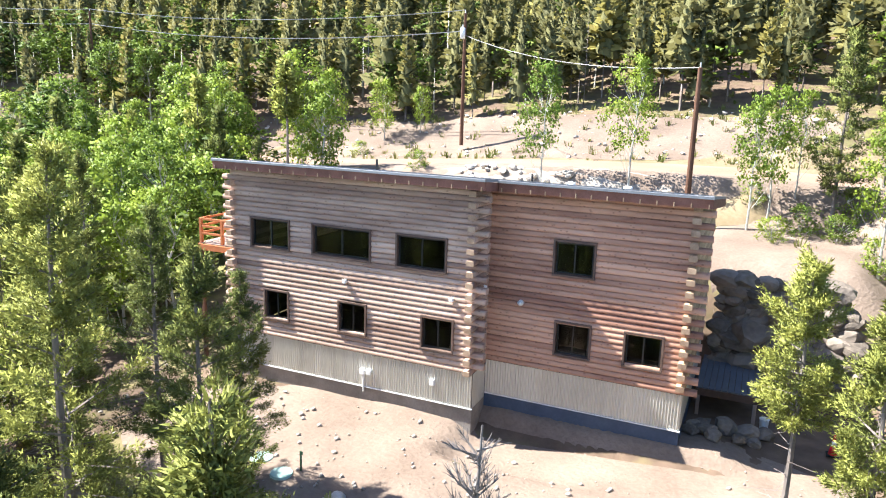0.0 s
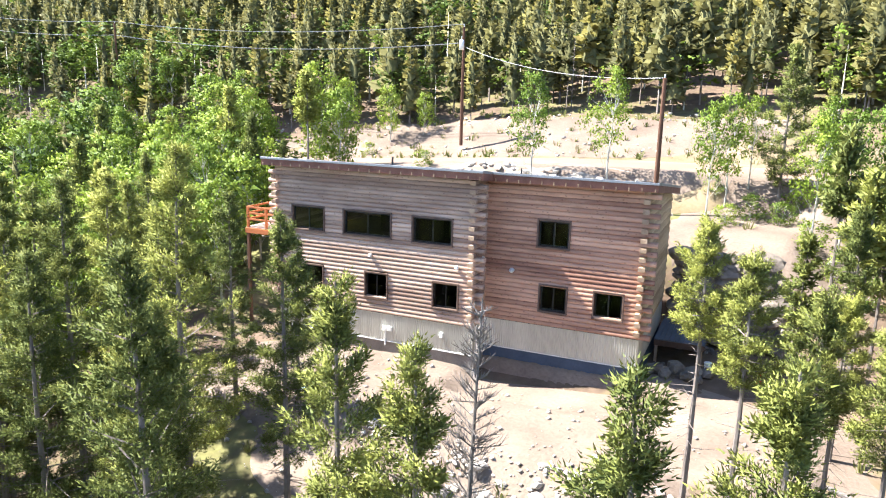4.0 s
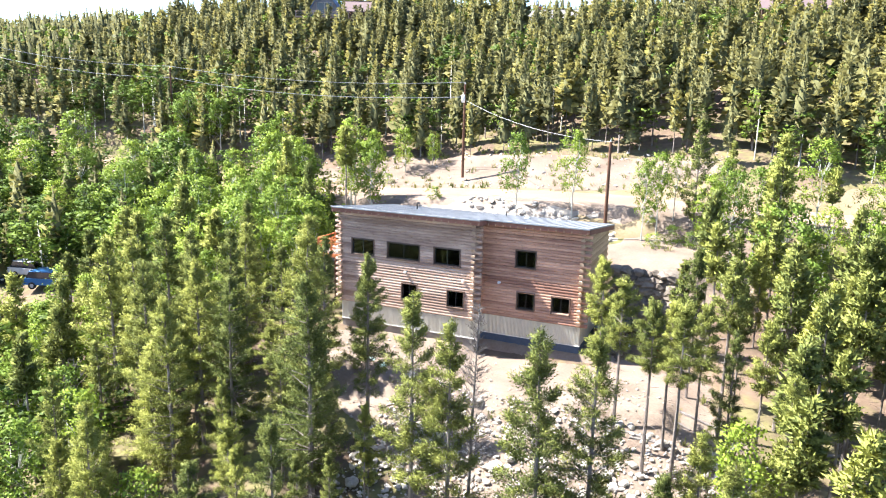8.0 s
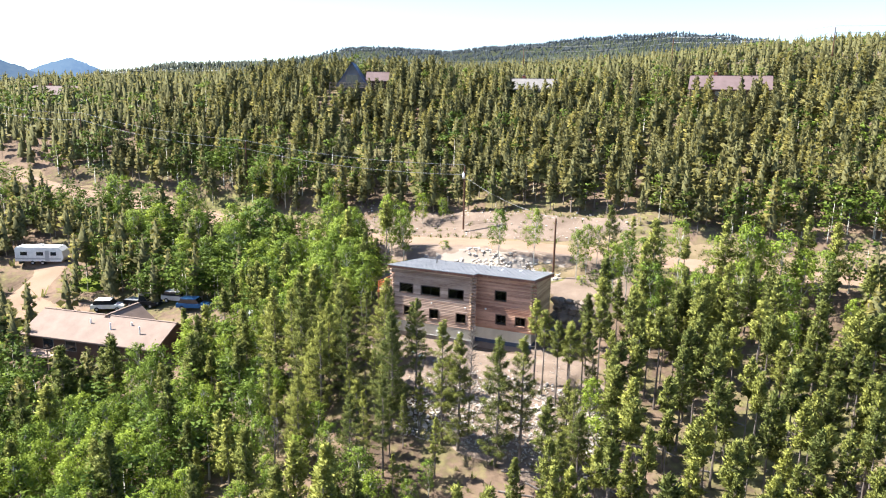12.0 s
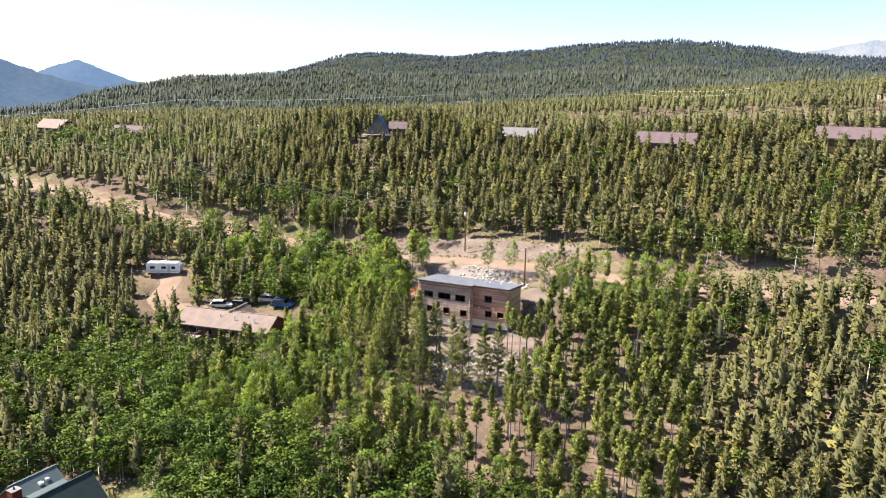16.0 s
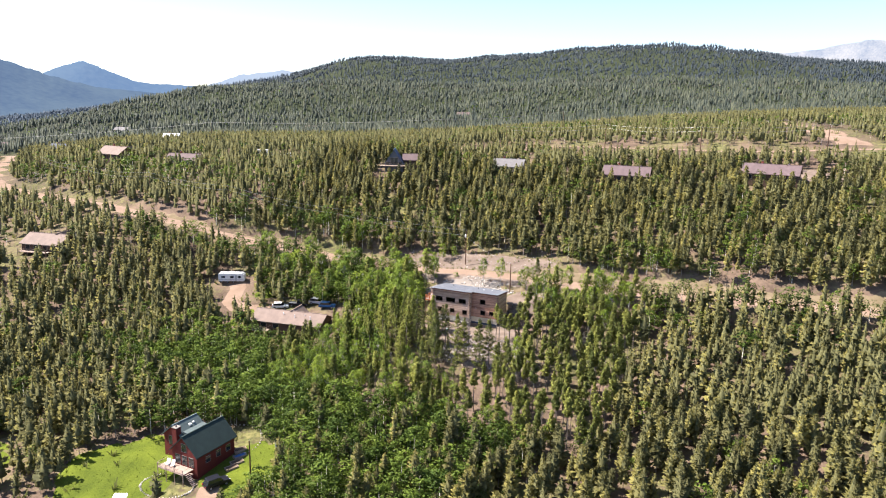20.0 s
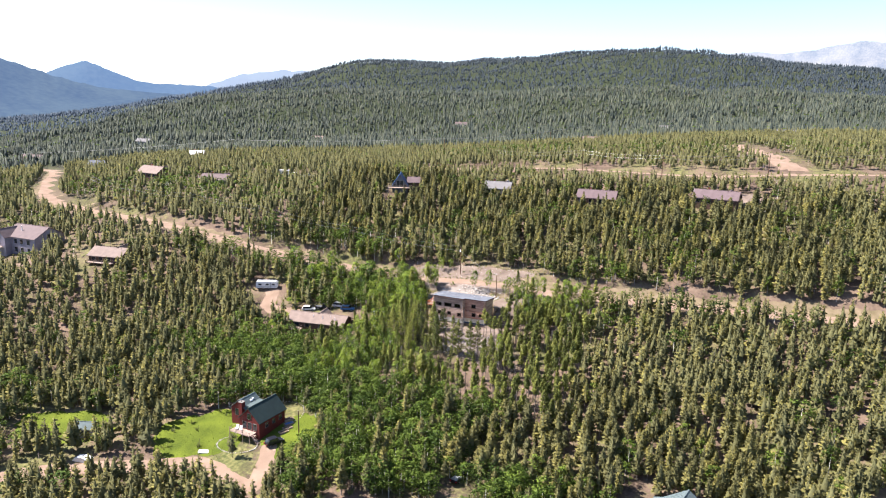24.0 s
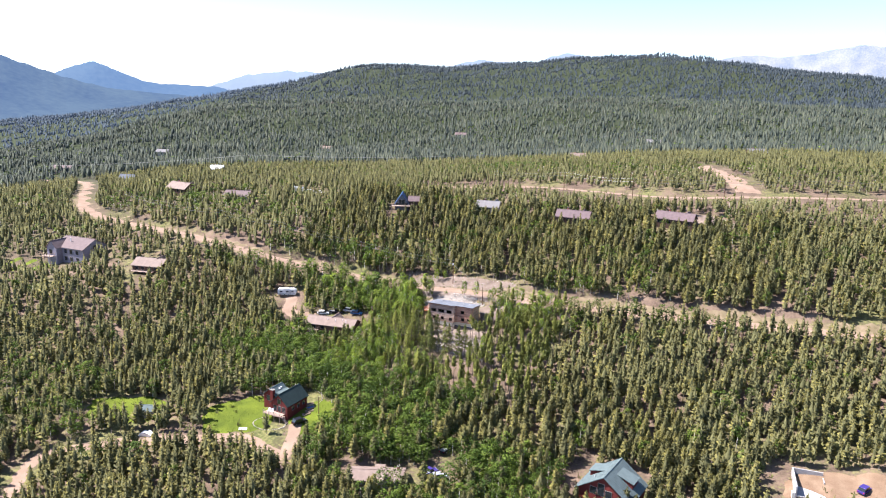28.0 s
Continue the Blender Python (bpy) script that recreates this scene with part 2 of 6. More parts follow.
def from_arrays(name, verts, tris, mat, tone=None, outward=None):
    if outward is not None:
        verts, tris = np.asarray(verts, np.float32), np.array(tris)
        a, b, c = (verts[tris[:, k]] for k in range(3))
        back = (np.cross(b - a, c - a) * np.asarray(outward)[tris[:, 0]]).sum(-1) < 0
        tris[back] = tris[back][:, ::-1]
    me = bpy.data.meshes.new(name)
    me.vertices.add(len(verts))
    me.vertices.foreach_set("co", np.asarray(verts, np.float32).ravel())
    me.loops.add(len(tris) * 3)
    me.loops.foreach_set("vertex_index", np.asarray(tris, np.int32).ravel())
    me.polygons.add(len(tris))
    me.polygons.foreach_set("loop_start", np.arange(0, len(tris) * 3, 3, dtype=np.int32))
    me.update(calc_edges=True)
    if tone is not None:
        me.attributes.new("tone", "FLOAT", "POINT").data.foreach_set("value", np.asarray(tone, np.float32))
    if outward is not None:
        me.attributes.new("custom_normal", "FLOAT_VECTOR", "POINT").data.foreach_set("vector", np.asarray(outward, np.float32).ravel())
    me.materials.append(mat)
    return me

# ground heights: a smooth sheet through levels estimated to fit the camera's view (x, y, z)
LEVELS = np.array([
    (-10, -4, -.3), (0, -5, -.15), (9, -4, -.1), (-11, -13, -3.0), (2, -13, -3.2), (14, -13, -3.4), (-14, 5, .9), (10, 6, 1.2),
    (-4, 13, 4.6), (5, 16.6, 5.2), (-14, 31.6, 7.8), (-64, 84, 28), (-19, 106, 28.5), (21, 92, 28), (66, 95, 31), (-208, 82, 24),
    (-80, 7, -.8), (-42, -8, -5.5), (-32, -60, -13), (-152, -3, 4.5), (-213, 13, 2.5)], float)
OUTER = np.array([
    (60, -65, -16), (107, -60, -15), (13, -82, -16), (100, -160, -26), (0, -160, -26), (-110, -110, -20), (200, -60, -6), (200, 60, 21),
    (300, 110, 42), (-320, -60, -4), (-320, 90, 16), (-130, 170, 30), (70, 180, 45), (-200, 420, 26), (200, 420, 50), (600, 400, 78),
    (600, 950, 78), (-1500, 900, -30),
    (-487, 171, 5), (-540, 269, 13), (-571, 386, 24), (-572, 455, 40), (-560, 540, 55), (-508, 577, 63), (-465, 607, 65), (-371, 664, 65), (-270, 711, 66), (-160, 746, 74), (-73, 765, 78), (20, 775, 76),
    (-1000, 600, -45), (-886, 779, 0), (-800, 870, 22), (-560, 1010, 32), (-300, 1120, 45), (0, 1170, 66), (-330, 480, 30), (-120, 560, 42), (60, 560, 52)], float)
RIDGES = np.array([
    (-1227, 1268, 55), (-1067, 1395, 92), (-888, 1509, 150), (-709, 1599, 139), (-551, 1661, 157), (-220, 1743, 188), (-52, 1763, 181), (150, 1768, 154), (345, 1753, 139),
    (800, 1700, 112), (-1600, 1300, 10), (-2100, 1500, -30), (-300, 2700, 60), (1500, 1100, 100), (-2600, 1200, -60), (0, -600, -60), (1500, -300, 20), (-1500, -300, -60)], float)
SHEET_POINTS = np.concatenate([LEVELS, OUTER, RIDGES])


def bend(d2):
    return np.where(d2 > 0, .5 * d2 * np.log(np.maximum(d2, 1e-9)), 0)


def sheet_weights():
    s = SHEET_POINTS[:, :2] / 100
    d2 = ((s[:, None] - s[None]) ** 2).sum(-1)
    n = len(s)
    a = np.zeros((n + 3, n + 3))
    a[:n, :n] = bend(d2) + np.eye(n) * 1e-4
    a[:n, n], a[:n, n + 1:] = 1, s
    a[n, :n], a[n + 1:, :n] = 1, s.T
    return np.linalg.solve(a, np.concatenate([SHEET_POINTS[:, 2], np.zeros(3)]))


SHEET = sheet_weights()


def heights(x, y):
    """Ground heights at arrays of places."""
    x, y = np.asarray(x, float), np.asarray(y, float)
    out = np.empty(x.size)
    px, py = x.ravel() / 100, y.ravel() / 100
    n = len(SHEET_POINTS)
    for a in range(0, x.size, 20000):
        qx, qy = px[a:a + 20000], py[a:a + 20000]
        d2 = (qx[:, None] - SHEET_POINTS[None, :, 0] / 100) ** 2 + (qy[:, None] - SHEET_POINTS[None, :, 1] / 100) ** 2
        out[a:a + 20000] = bend(d2) @ SHEET[:n] + SHEET[n] + SHEET[n + 1] * qx + SHEET[n + 2] * qy
    return out.reshape(x.shape)


def height(x, y):
    return float(heights([x], [y])[0])

# ---- ground ----
def soft_step(v, a, b):
    s = np.clip((v - a) / (b - a), 0, 1)
    return s * s * (3 - 2 * s)


def inside(x, y, x0, x1, y0, y1, edge):
    return soft_step(x, x0 - edge, x0) * (1 - soft_step(x, x1, x1 + edge)) * soft_step(y, y0 - edge, y0) * (1 - soft_step(y, y1, y1 + edge))


ROAD_LINE = [(-420, 150), (-330, 118), (-285, 80), (-262, 60), (-237, 49), (-205, 42), (-171, 35), (-140, 29.5), (-106, 27.5), (-80, 27.5), (-57, 27.5), (-40, 27),
             (-23, 26), (3, 24.5), (35, 24.5), (57, 25.5), (77, 26), (96, 27), (114, 28), (140, 29), (220, 32), (330, 38)]
UPPER_LINE = [(330, 150), (200, 156), (149, 150), (120, 144), (95, 137), (73, 130), (50, 129), (20, 138), (-12, 147), (-37, 142), (-70, 130)]


def smooth_line(pts, step):
    pts = np.array(pts, float)
    t = np.arange(len(pts))
    u = np.linspace(0, len(pts) - 1, 40 * len(pts))
    i = np.clip(u.astype(int), 0, len(pts) - 2)
    f = (u - i)[:, None]
    p0, p1, p2, p3 = pts[np.maximum(i - 1, 0)], pts[i], pts[i + 1], pts[np.minimum(i + 2, len(pts) - 1)]
    c = .5 * (2 * p1 + (p2 - p0) * f + (2 * p0 - 5 * p1 + 4 * p2 - p3) * f ** 2 + (3 * p1 - p0 - 3 * p2 + p3) * f ** 3)
    s = np.concatenate([[0], np.cumsum(np.hypot(*np.diff(c, axis=0).T))])
    w = np.arange(0, s[-1], step)
    return np.stack([np.interp(w, s, c[:, k]) for k in (0, 1)], 1)


ROAD_PATH, UPPER_PATH = smooth_line(ROAD_LINE, 2), smooth_line(UPPER_LINE, 2)


def level_of(path):
    h = heights(path[:, 0], path[:, 1])
    k = np.ones(15) / 15
    return np.convolve(np.pad(h, 7, mode="edge"), k, "valid")


ROAD_LEVEL, UPPER_LEVEL = level_of(ROAD_PATH), level_of(UPPER_PATH)


def near_path(x, y, path):
    """Distance to a path, and the index of its nearest point."""
    d, k = np.full(x.shape, 1e9), np.zeros(x.shape, int)
    for a in range(0, x.size, 5000):
        q = (x.ravel()[a:a + 5000, None] - path[None, :, 0]) ** 2 + (y.ravel()[a:a + 5000, None] - path[None, :, 1]) ** 2
        kk = q.argmin(1)
        k.ravel()[a:a + 5000] = kk
        d.ravel()[a:a + 5000] = np.sqrt(q[np.arange(len(kk)), kk])
    return d, k


def rough_noise(x, y, size, seed):
    """Cheap smooth noise of about -1..1 out of a few sine waves."""
    r = np.random.RandomState(seed)
    out = np.zeros_like(x)
    for i in range(6):
        a, f, p = r.uniform(0, 6.28), r.uniform(.6, 1.7) / size, r.uniform(0, 6.28)
        out = out + np.sin((x * math.cos(a) + y * math.sin(a)) * f * 6.28 + p)
    return out / 3


def land(x, y):
    x, y = np.asarray(x, float), np.asarray(y, float)
    z = heights(x, y)
    far = np.hypot(x, y)
    z = z + rough_noise(x, y, 14, 3) * .25 * soft_step(far, 12, 40) + rough_noise(x, y, 140, 4) * 5 * soft_step(far, 250, 700)
    for path, level, half in ((ROAD_PATH, ROAD_LEVEL, 4.2), (UPPER_PATH, UPPER_LEVEL, 3.6)):
        sel = (y > -20) & (y < 240) & (np.abs(x) < 450)
        if sel.any():
            d, k = near_path(x[sel], y[sel], path)
            w = 1 - soft_step(d, half, half + 6)
            z[sel] = z[sel] * (1 - w) + level[k] * w
    w = np.maximum(inside(x, y, -13, 8, -5.5, 3, 2.5), inside(x, y, 3, 12.6, -5.0, 9.2, .9))
    z = z * (1 - w) + w * (-.12 + .035 * np.sin(x * 1.7 + y) + .03 * np.sin(y * 2.3 - x * .6) - .02 * x * 0)
    w = inside(x, y, .4, 8.0, -1.6, 3, 1.2)
    ditch = -.7 + .07 * np.clip(x - 1.5, 0, 6)
    z = z * (1 - w) + w * (ditch + (.12 - ditch) * soft_step(y, .6, 1.28))
    w = inside(x, y, -12, 12, 12.2, 18, 2.4)
    z = z * (1 - w) + w * (4.2 + (y - 11) * .1)
    return z


def land_at(x, y):
    return float(land(np.array([x]), np.array([y]))[0])


def graded(lo, hi, centre, fine, grow):
    out, step, v = [centre], fine, centre
    while v < hi:
        v += step
        out.append(v)
        step *= grow if abs(v - centre) > 26 else 1
    step, v, left = fine, centre, []
    while v > lo:
        v -= step
        left.append(v)
        step *= grow if abs(v - centre) > 26 else 1
    return np.array(left[::-1] + out)


def build_ground():
    xs, ys = graded(-4200, 3200, 0, .62, 1.045), graded(-900, 3200, 4, .62, 1.045)
    x, y = np.meshgrid(xs, ys)
    z = land(x, y)
    v = np.stack([x, y, z], -1).reshape(-1, 3)
    r, c = len(ys), len(xs)
    i = (np.arange(r - 1)[:, None] * c + np.arange(c - 1)[None]).ravel()
    t = np.concatenate([np.stack([i, i + 1, i + c + 1], 1), np.stack([i, i + c + 1, i + c], 1)])
    me = from_arrays("ground", v, t, FLOOR)
    me.shade_smooth()
    return tagged(new("ground", me), "sloping forest floor with needles and thin grass", "ground", kind="structure")


build_ground()


def ribbon(name, path, half, mat, label, lift=.05, edge=.8, seed=1, across=7, category="road"):
    """A draped strip along a path with a wavering edge."""
    d = np.gradient(path, axis=0)
    nrm = np.stack([-d[:, 1], d[:, 0]], 1) / np.hypot(d[:, 0], d[:, 1])[:, None]
    s = np.arange(len(path)) * 1.0
    r = np.random.RandomState(seed)
    wl = half + edge * (np.sin(s * .31 + r.rand() * 6) * .5 + np.sin(s * .83 + 1) * .3 + r.uniform(-.3, .3, len(s)))
    wr = half + edge * (np.sin(s * .27 + r.rand() * 6) * .5 + np.sin(s * .71 + 2) * .3 + r.uniform(-.3, .3, len(s)))
    q = np.linspace(-1, 1, across)
    off = np.where(q[None] < 0, q[None] * wl[:, None], q[None] * wr[:, None])
    p = path[:, None] + nrm[:, None] * off[..., None]
    z = land(p[..., 0], p[..., 1]) + lift * (1 - np.abs(q)[None] ** 4) + .006
    v = np.concatenate([p, z[..., None]], -1).reshape(-1, 3)
    i = (np.arange(len(path) - 1)[:, None] * across + np.arange(across - 1)[None]).ravel()
    t = np.concatenate([np.stack([i, i + 1, i + across + 1], 1), np.stack([i, i + across + 1, i + across], 1)])
    me = from_arrays(name, v, t, mat)
    me.shade_smooth()
    return tagged(new(name, me), label, category, kind="structure")


def patch(name, cx, cy, rx, ry, turn, mat, label, lift=.04, seed=1, rings=10, n=56, wobble=.16, category="ground"):
    """A draped round patch with an uneven rim."""
    r = np.random.RandomState(seed)
    a = np.linspace(0, 2 * math.pi, n, endpoint=False)
    rim = 1 + wobble * (np.sin(2 * a + r.rand() * 6) + .6 * np.sin(5 * a + r.rand() * 6) + .4 * np.sin(11 * a + r.rand() * 6)) / 1.6
    q = np.linspace(0, 1, rings + 1)[1:]
    lx, ly = (q[:, None] * rim * np.cos(a)) * rx, (q[:, None] * rim * np.sin(a)) * ry
    ct, st = math.cos(radians(turn)), math.sin(radians(turn))
    x, y = np.concatenate([[cx], (cx + lx * ct - ly * st).ravel()]), np.concatenate([[cy], (cy + lx * st + ly * ct).ravel()])
    z = land(x, y) + lift * np.concatenate([[1], np.repeat(1 - q ** 6, n)]) + .004
    t = [(0, 1 + i, 1 + (i + 1) % n) for i in range(n)]
    for k in range(rings - 1):
        for i in range(n):
            p, s = 1 + k * n + i, 1 + k * n + (i + 1) % n
            t += [(p, p + n, s + n), (p, s + n, s)]
    me = from_arrays(name, np.stack([x, y, z], 1), t, mat)
    me.shade_smooth()
    return tagged(new(name, me), label, category, kind="structure")


ribbon("road", ROAD_PATH, 4.0, ROAD, "tan gravel road along the slope", .08, .5)
ribbon("road_verge", ROAD_PATH, 5.6, VERGE, "dry pale verge along the gravel road", .03, 2.2, 21, 9)
ribbon("upper_road", UPPER_PATH, 3.2, ROAD, "tan gravel road on the upper slope", .08, .5, 2)
patch("bare_soil", 3.5, -4, 13.5, 7.5, 0, SOIL, "pale graded sandy soil below the house", .07, 3, 40, 150)
patch("rocky_bank", 10.5, -11.5, 11, 6, -8, SOIL, "pale stony soil on the bank", .05, 23, 30, 120)
patch("road_shoulder", -6, 20.6, 22, 3.6, -1, SOIL, "pale bare shoulder between drive and road", .05, 6, 14, 80)
patch("bare_bank", -13, 32.6, 25, 4.2, 1, SOIL, "pale dry bank with sparse weeds above the road", .14, 5)
patch("gravel_drive", -7, 15.5, 13, 6, 8, DRIVE, "grey gravel drive behind the house", .09, 7)
patch("bare_yard", 11, 14.5, 6.5, 5, 25, SOIL, "pale bare soil beside the house", .06, 8)
BANK_PATH = ROAD_PATH[(ROAD_PATH[:, 0] > 8) & (ROAD_PATH[:, 0] < 190)] + [0, 5.4]
ribbon("road_bank", BANK_PATH, 2.6, VERGE, "pale eroded bank above the gravel road", .1, 1.6, 31, 9)
SPUR_PATH = smooth_line([(97, 138), (92, 152), (85, 172), (76, 192), (66, 220)], 2)
ribbon("spur_road", SPUR_PATH, 5.6, ROAD, "pale dirt spur climbing through the woods", .08, .8, 9)

# ---- trees ----
def crown_normals(v, r, up=.35, loose=.35, lift=None):
    """Leaf normals that lean out from the trunk, so that a crown takes light as one body."""
    d = v.copy() if lift is None else v - lift
    if lift is None:
        d[:, 2] = 0
    return unit(unit(d) + [0, 0, up] + r.normal(0, loose, v.shape))


def unit(v):
    return v / np.maximum(np.linalg.norm(v, axis=-1, keepdims=True), 1e-9)


def pine_frame(r, high, clear, reach, whorls):
    """Branch roots, directions and lengths of a lodgepole pine, in whorls with gaps between them."""
    root, way, length, up = [], [], [], []
    lean_to = r.uniform(0, 6.28)
    for i in range(whorls):
        u0 = (i + r.uniform(.1, .6)) / whorls
        n = r.randint(3, 6)
        turn = r.uniform(0, 6.28)
        for j in range(n):
            u = min(.98, max(0, u0 + r.normal(0, .35 / whorls)))
            a = turn + 6.28 * j / n + r.uniform(-.45, .45)
            prof = min(1, .5 + 2.4 * u) * (1 - u) ** .72 + .05
            way.append((math.cos(a), math.sin(a), -.2 + .8 * u + r.normal(0, .16)))
            length.append(reach * prof * r.uniform(.5, 1.2) * (1 + .22 * math.cos(a - lean_to)))
            root.append((0, 0, clear + (high - clear) * u))
            up.append(u)
    return np.array(root), unit(np.array(way)), np.array(length), np.array(up)


def pine_meshes(seed, high, clear, reach, whorls, tufts, blades, blade, wide, loose):
    """Trunk and crown: limbs that end in separate brushes of needles, with air between."""
    r = np.random.RandomState(seed)
    root, d, ln, u = pine_frame(r, high, clear, reach, whorls)
    side = unit(np.cross(d, [0, 0, 1]))
    at, aim, tone = [], [], []
    for j in range(tufts):
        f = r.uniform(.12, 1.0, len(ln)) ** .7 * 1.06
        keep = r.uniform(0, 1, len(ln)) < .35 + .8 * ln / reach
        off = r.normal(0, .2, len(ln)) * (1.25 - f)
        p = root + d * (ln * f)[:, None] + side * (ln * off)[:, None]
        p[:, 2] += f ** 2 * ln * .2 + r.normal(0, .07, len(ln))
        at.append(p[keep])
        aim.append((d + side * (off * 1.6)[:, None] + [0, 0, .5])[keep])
        # Tone rises outward: yellow new growth, and the crown's inner shade put into colour.
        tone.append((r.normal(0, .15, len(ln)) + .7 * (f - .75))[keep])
    k = int(6 + high * .5)
    at.append(np.stack([r.normal(0, .04, k), r.normal(0, .04, k), np.linspace(high * .9, high, k)], 1))
    aim.append(np.stack([r.normal(0, .5, k), r.normal(0, .5, k), np.ones(k)], 1))
    tone.append(np.full(k, .15))
    at, aim, tone = np.concatenate(at), unit(np.concatenate(aim)), np.concatenate(tone)
    n = len(at) * blades
    size = np.repeat(r.uniform(.75, 1.25, len(at)), blades)[:, None]
    push = r.normal(0, 1, (n, 3))
    base = np.repeat(at, blades, 0) + (push * [loose, loose, loose * .75] + np.repeat(aim, blades, 0) * r.uniform(-.12, .12, (n, 1))) * size
    out = unit(np.repeat(aim, blades, 0) * .8 + unit(push) * .75 + r.normal(0, .3, (n, 3)))
    flat = unit(np.cross(out, r.normal(0, 1, (n, 3))))
    long = blade * r.uniform(.6, 1.25, (n, 1)) * size
    v = np.stack([base - flat * long * wide * .5, base + flat * long * wide * .5, base + out * long], 1).reshape(-1, 3)
    face = unit(unit(push) + np.repeat(aim, blades, 0) * .25 + unit(base * [1, 1, 0]) * .25 + [0, 0, .2])
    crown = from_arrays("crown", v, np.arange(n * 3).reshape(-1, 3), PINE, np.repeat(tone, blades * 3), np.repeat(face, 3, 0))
    s = Shape()
    bend_x, bend_y = r.uniform(-.12, .12, 2)
    ks = [0, .25, .5, .75, 1]
    r0 = .0105 * high + .02
    for a, b in zip(ks[:-1], ks[1:]):
        pa, pb = (bend_x * math.sin(a * 3), bend_y * math.sin(a * 3), high * a - (.3 if a == 0 else 0)), (bend_x * math.sin(b * 3), bend_y * math.sin(b * 3), high * b)
        s.tube(pa, pb, r0 * (1 - .86 * a), r0 * (1 - .86 * b), 6, False)
    for i in range(len(ln)):
        s.tube(root[i], root[i] + d[i] * ln[i] * .95 + np.array([0, 0, .18 * ln[i]]), .024, .006, 3, False)
    for i in range(int(high * 2.6)):
        h, a = r.uniform(.12 * high, max(clear, .2 * high)), r.uniform(0, 6.28)
        q = np.array([math.cos(a), math.sin(a), r.uniform(-.35, .1)]) * r.uniform(.3, 1.1)
        s.tube((0, 0, h), np.array([0, 0, h]) + q, .014, .003, 3, False)
    return s.mesh("trunk", BARK), crown


def aspen_meshes(seed, high, clear, reach, clusters, blades, blade):
    r = np.random.RandomState(seed)
    s = Shape()
    p, top = np.zeros(3), None
    stem = [np.array([0, 0, -.3])]
    for k in range(1, 7):
        stem.append(np.array([r.normal(0, .05 * k), r.normal(0, .05 * k), high * k / 6.3]))
    r0 = .009 * high + .02
    for k in range(6):
        s.tube(stem[k], stem[k + 1], r0 * (1 - k / 6.6), r0 * (1 - (k + 1) / 6.6), 6, False)
    h = r.uniform(clear, high, clusters)
    u = (h - clear) / (high - clear)
    prof = np.sqrt(np.maximum(0, 1 - (2 * u - .85) ** 2 / 1.4)) * reach
    a = np.arange(clusters) * 2.4 + r.uniform(-.6, .6, clusters)
    rad = prof * np.sqrt(r.uniform(.15, 1.1, clusters))
    lean = 1 + .35 * np.cos(a * 1 - r.uniform(0, 6))
    at = np.stack([np.cos(a) * rad * lean, np.sin(a) * rad * lean, h], 1)
    for i in range(0, clusters, 3):
        k = min(5, int(max(0, at[i, 2] - .5 * rad[i] - .3) / high * 6.3))
        s.tube(stem[k], at[i], .02, .005, 3, False)
    n = blades
    base = np.repeat(at, n, 0) + r.normal(0, reach * .125, (clusters * n, 3)) * [1, 1, .8]
    d1 = unit(r.normal(0, 1, base.shape))
    d2 = unit(np.cross(d1, r.normal(0, 1, base.shape)))
    sz = blade * r.uniform(.6, 1.3, len(base))[:, None]
    v = np.stack([base - d1 * sz * .5, base + d2 * sz * .42, base + d1 * sz * .5, base - d2 * sz * .42], 1).reshape(-1, 3)
    q = np.arange(len(base))[:, None] * 4
    t = np.concatenate([q + [0, 1, 2], q + [0, 2, 3]])
    return s.mesh("trunk", ASPEN_BARK), from_arrays("crown", v, t, ASPEN, np.repeat(r.normal(0, .14, clusters), n * 4), unit(unit(v - np.repeat(at, n * 4, 0)) * .8 + crown_normals(v, r, .2, .3, np.array([0, 0, (clear + high) / 2])) * .7))


PINE_FINE = [pine_meshes(20 + k, h, c, w, n, 24, 14, .125, .42, .065) for k, (h, c, w, n) in enumerate(((9.5, 1.6, 1.75, 17), (10.2, 3.0, 1.5, 16), (8.6, .8, 1.65, 17), (9.8, 6.0, 1.2, 11)))]
PINE_NEAREST = [pine_meshes(20 + k, h, c, w, n, 32, 24, .085, .34, .055) for k, (h, c, w, n) in enumerate(((9.5, 1.6, 1.75, 17), (10.2, 3.0, 1.5, 16), (8.6, .8, 1.65, 17), (9.8, 6.0, 1.2, 11)))]
PINE_KINDS = [pine_meshes(10 + k, h, c, w, n, 15, 8, .24, .5, .09) for k, (h, c, w, n) in enumerate(((9.5, 2.2, 1.55, 16), (10.2, 4.4, 1.35, 13), (8.6, 1.3, 1.6, 16), (9.8, 6.3, 1.15, 10)))]
PINE_HIGH = [9.5, 10.2, 8.6, 9.8]
ASPEN_KINDS = [aspen_meshes(50 + k, h, c, w, 100, 24, .17) for k, (h, c, w) in enumerate(((7.5, 2.3, 1.5), (6.4, 1.6, 1.6), (8.2, 3.2, 1.7)))]
ASPEN_HIGH = [7.5, 6.4, 8.2]


def plant(kinds, highs, k, x, y, high, turn, name, label, category, group, wide=1.0):
    f = high / highs[k]
    e = tagged(new(name), label, category, group)
    e.matrix_basis = pose(x, y, land_at(x, y) - .05, 0, 0, turn) @ Matrix.Diagonal((f * wide, f * wide, f, 1))
    for n, me in zip(("trunk", "crown"), kinds[k]):
        part(n, me, None, e)
    return e


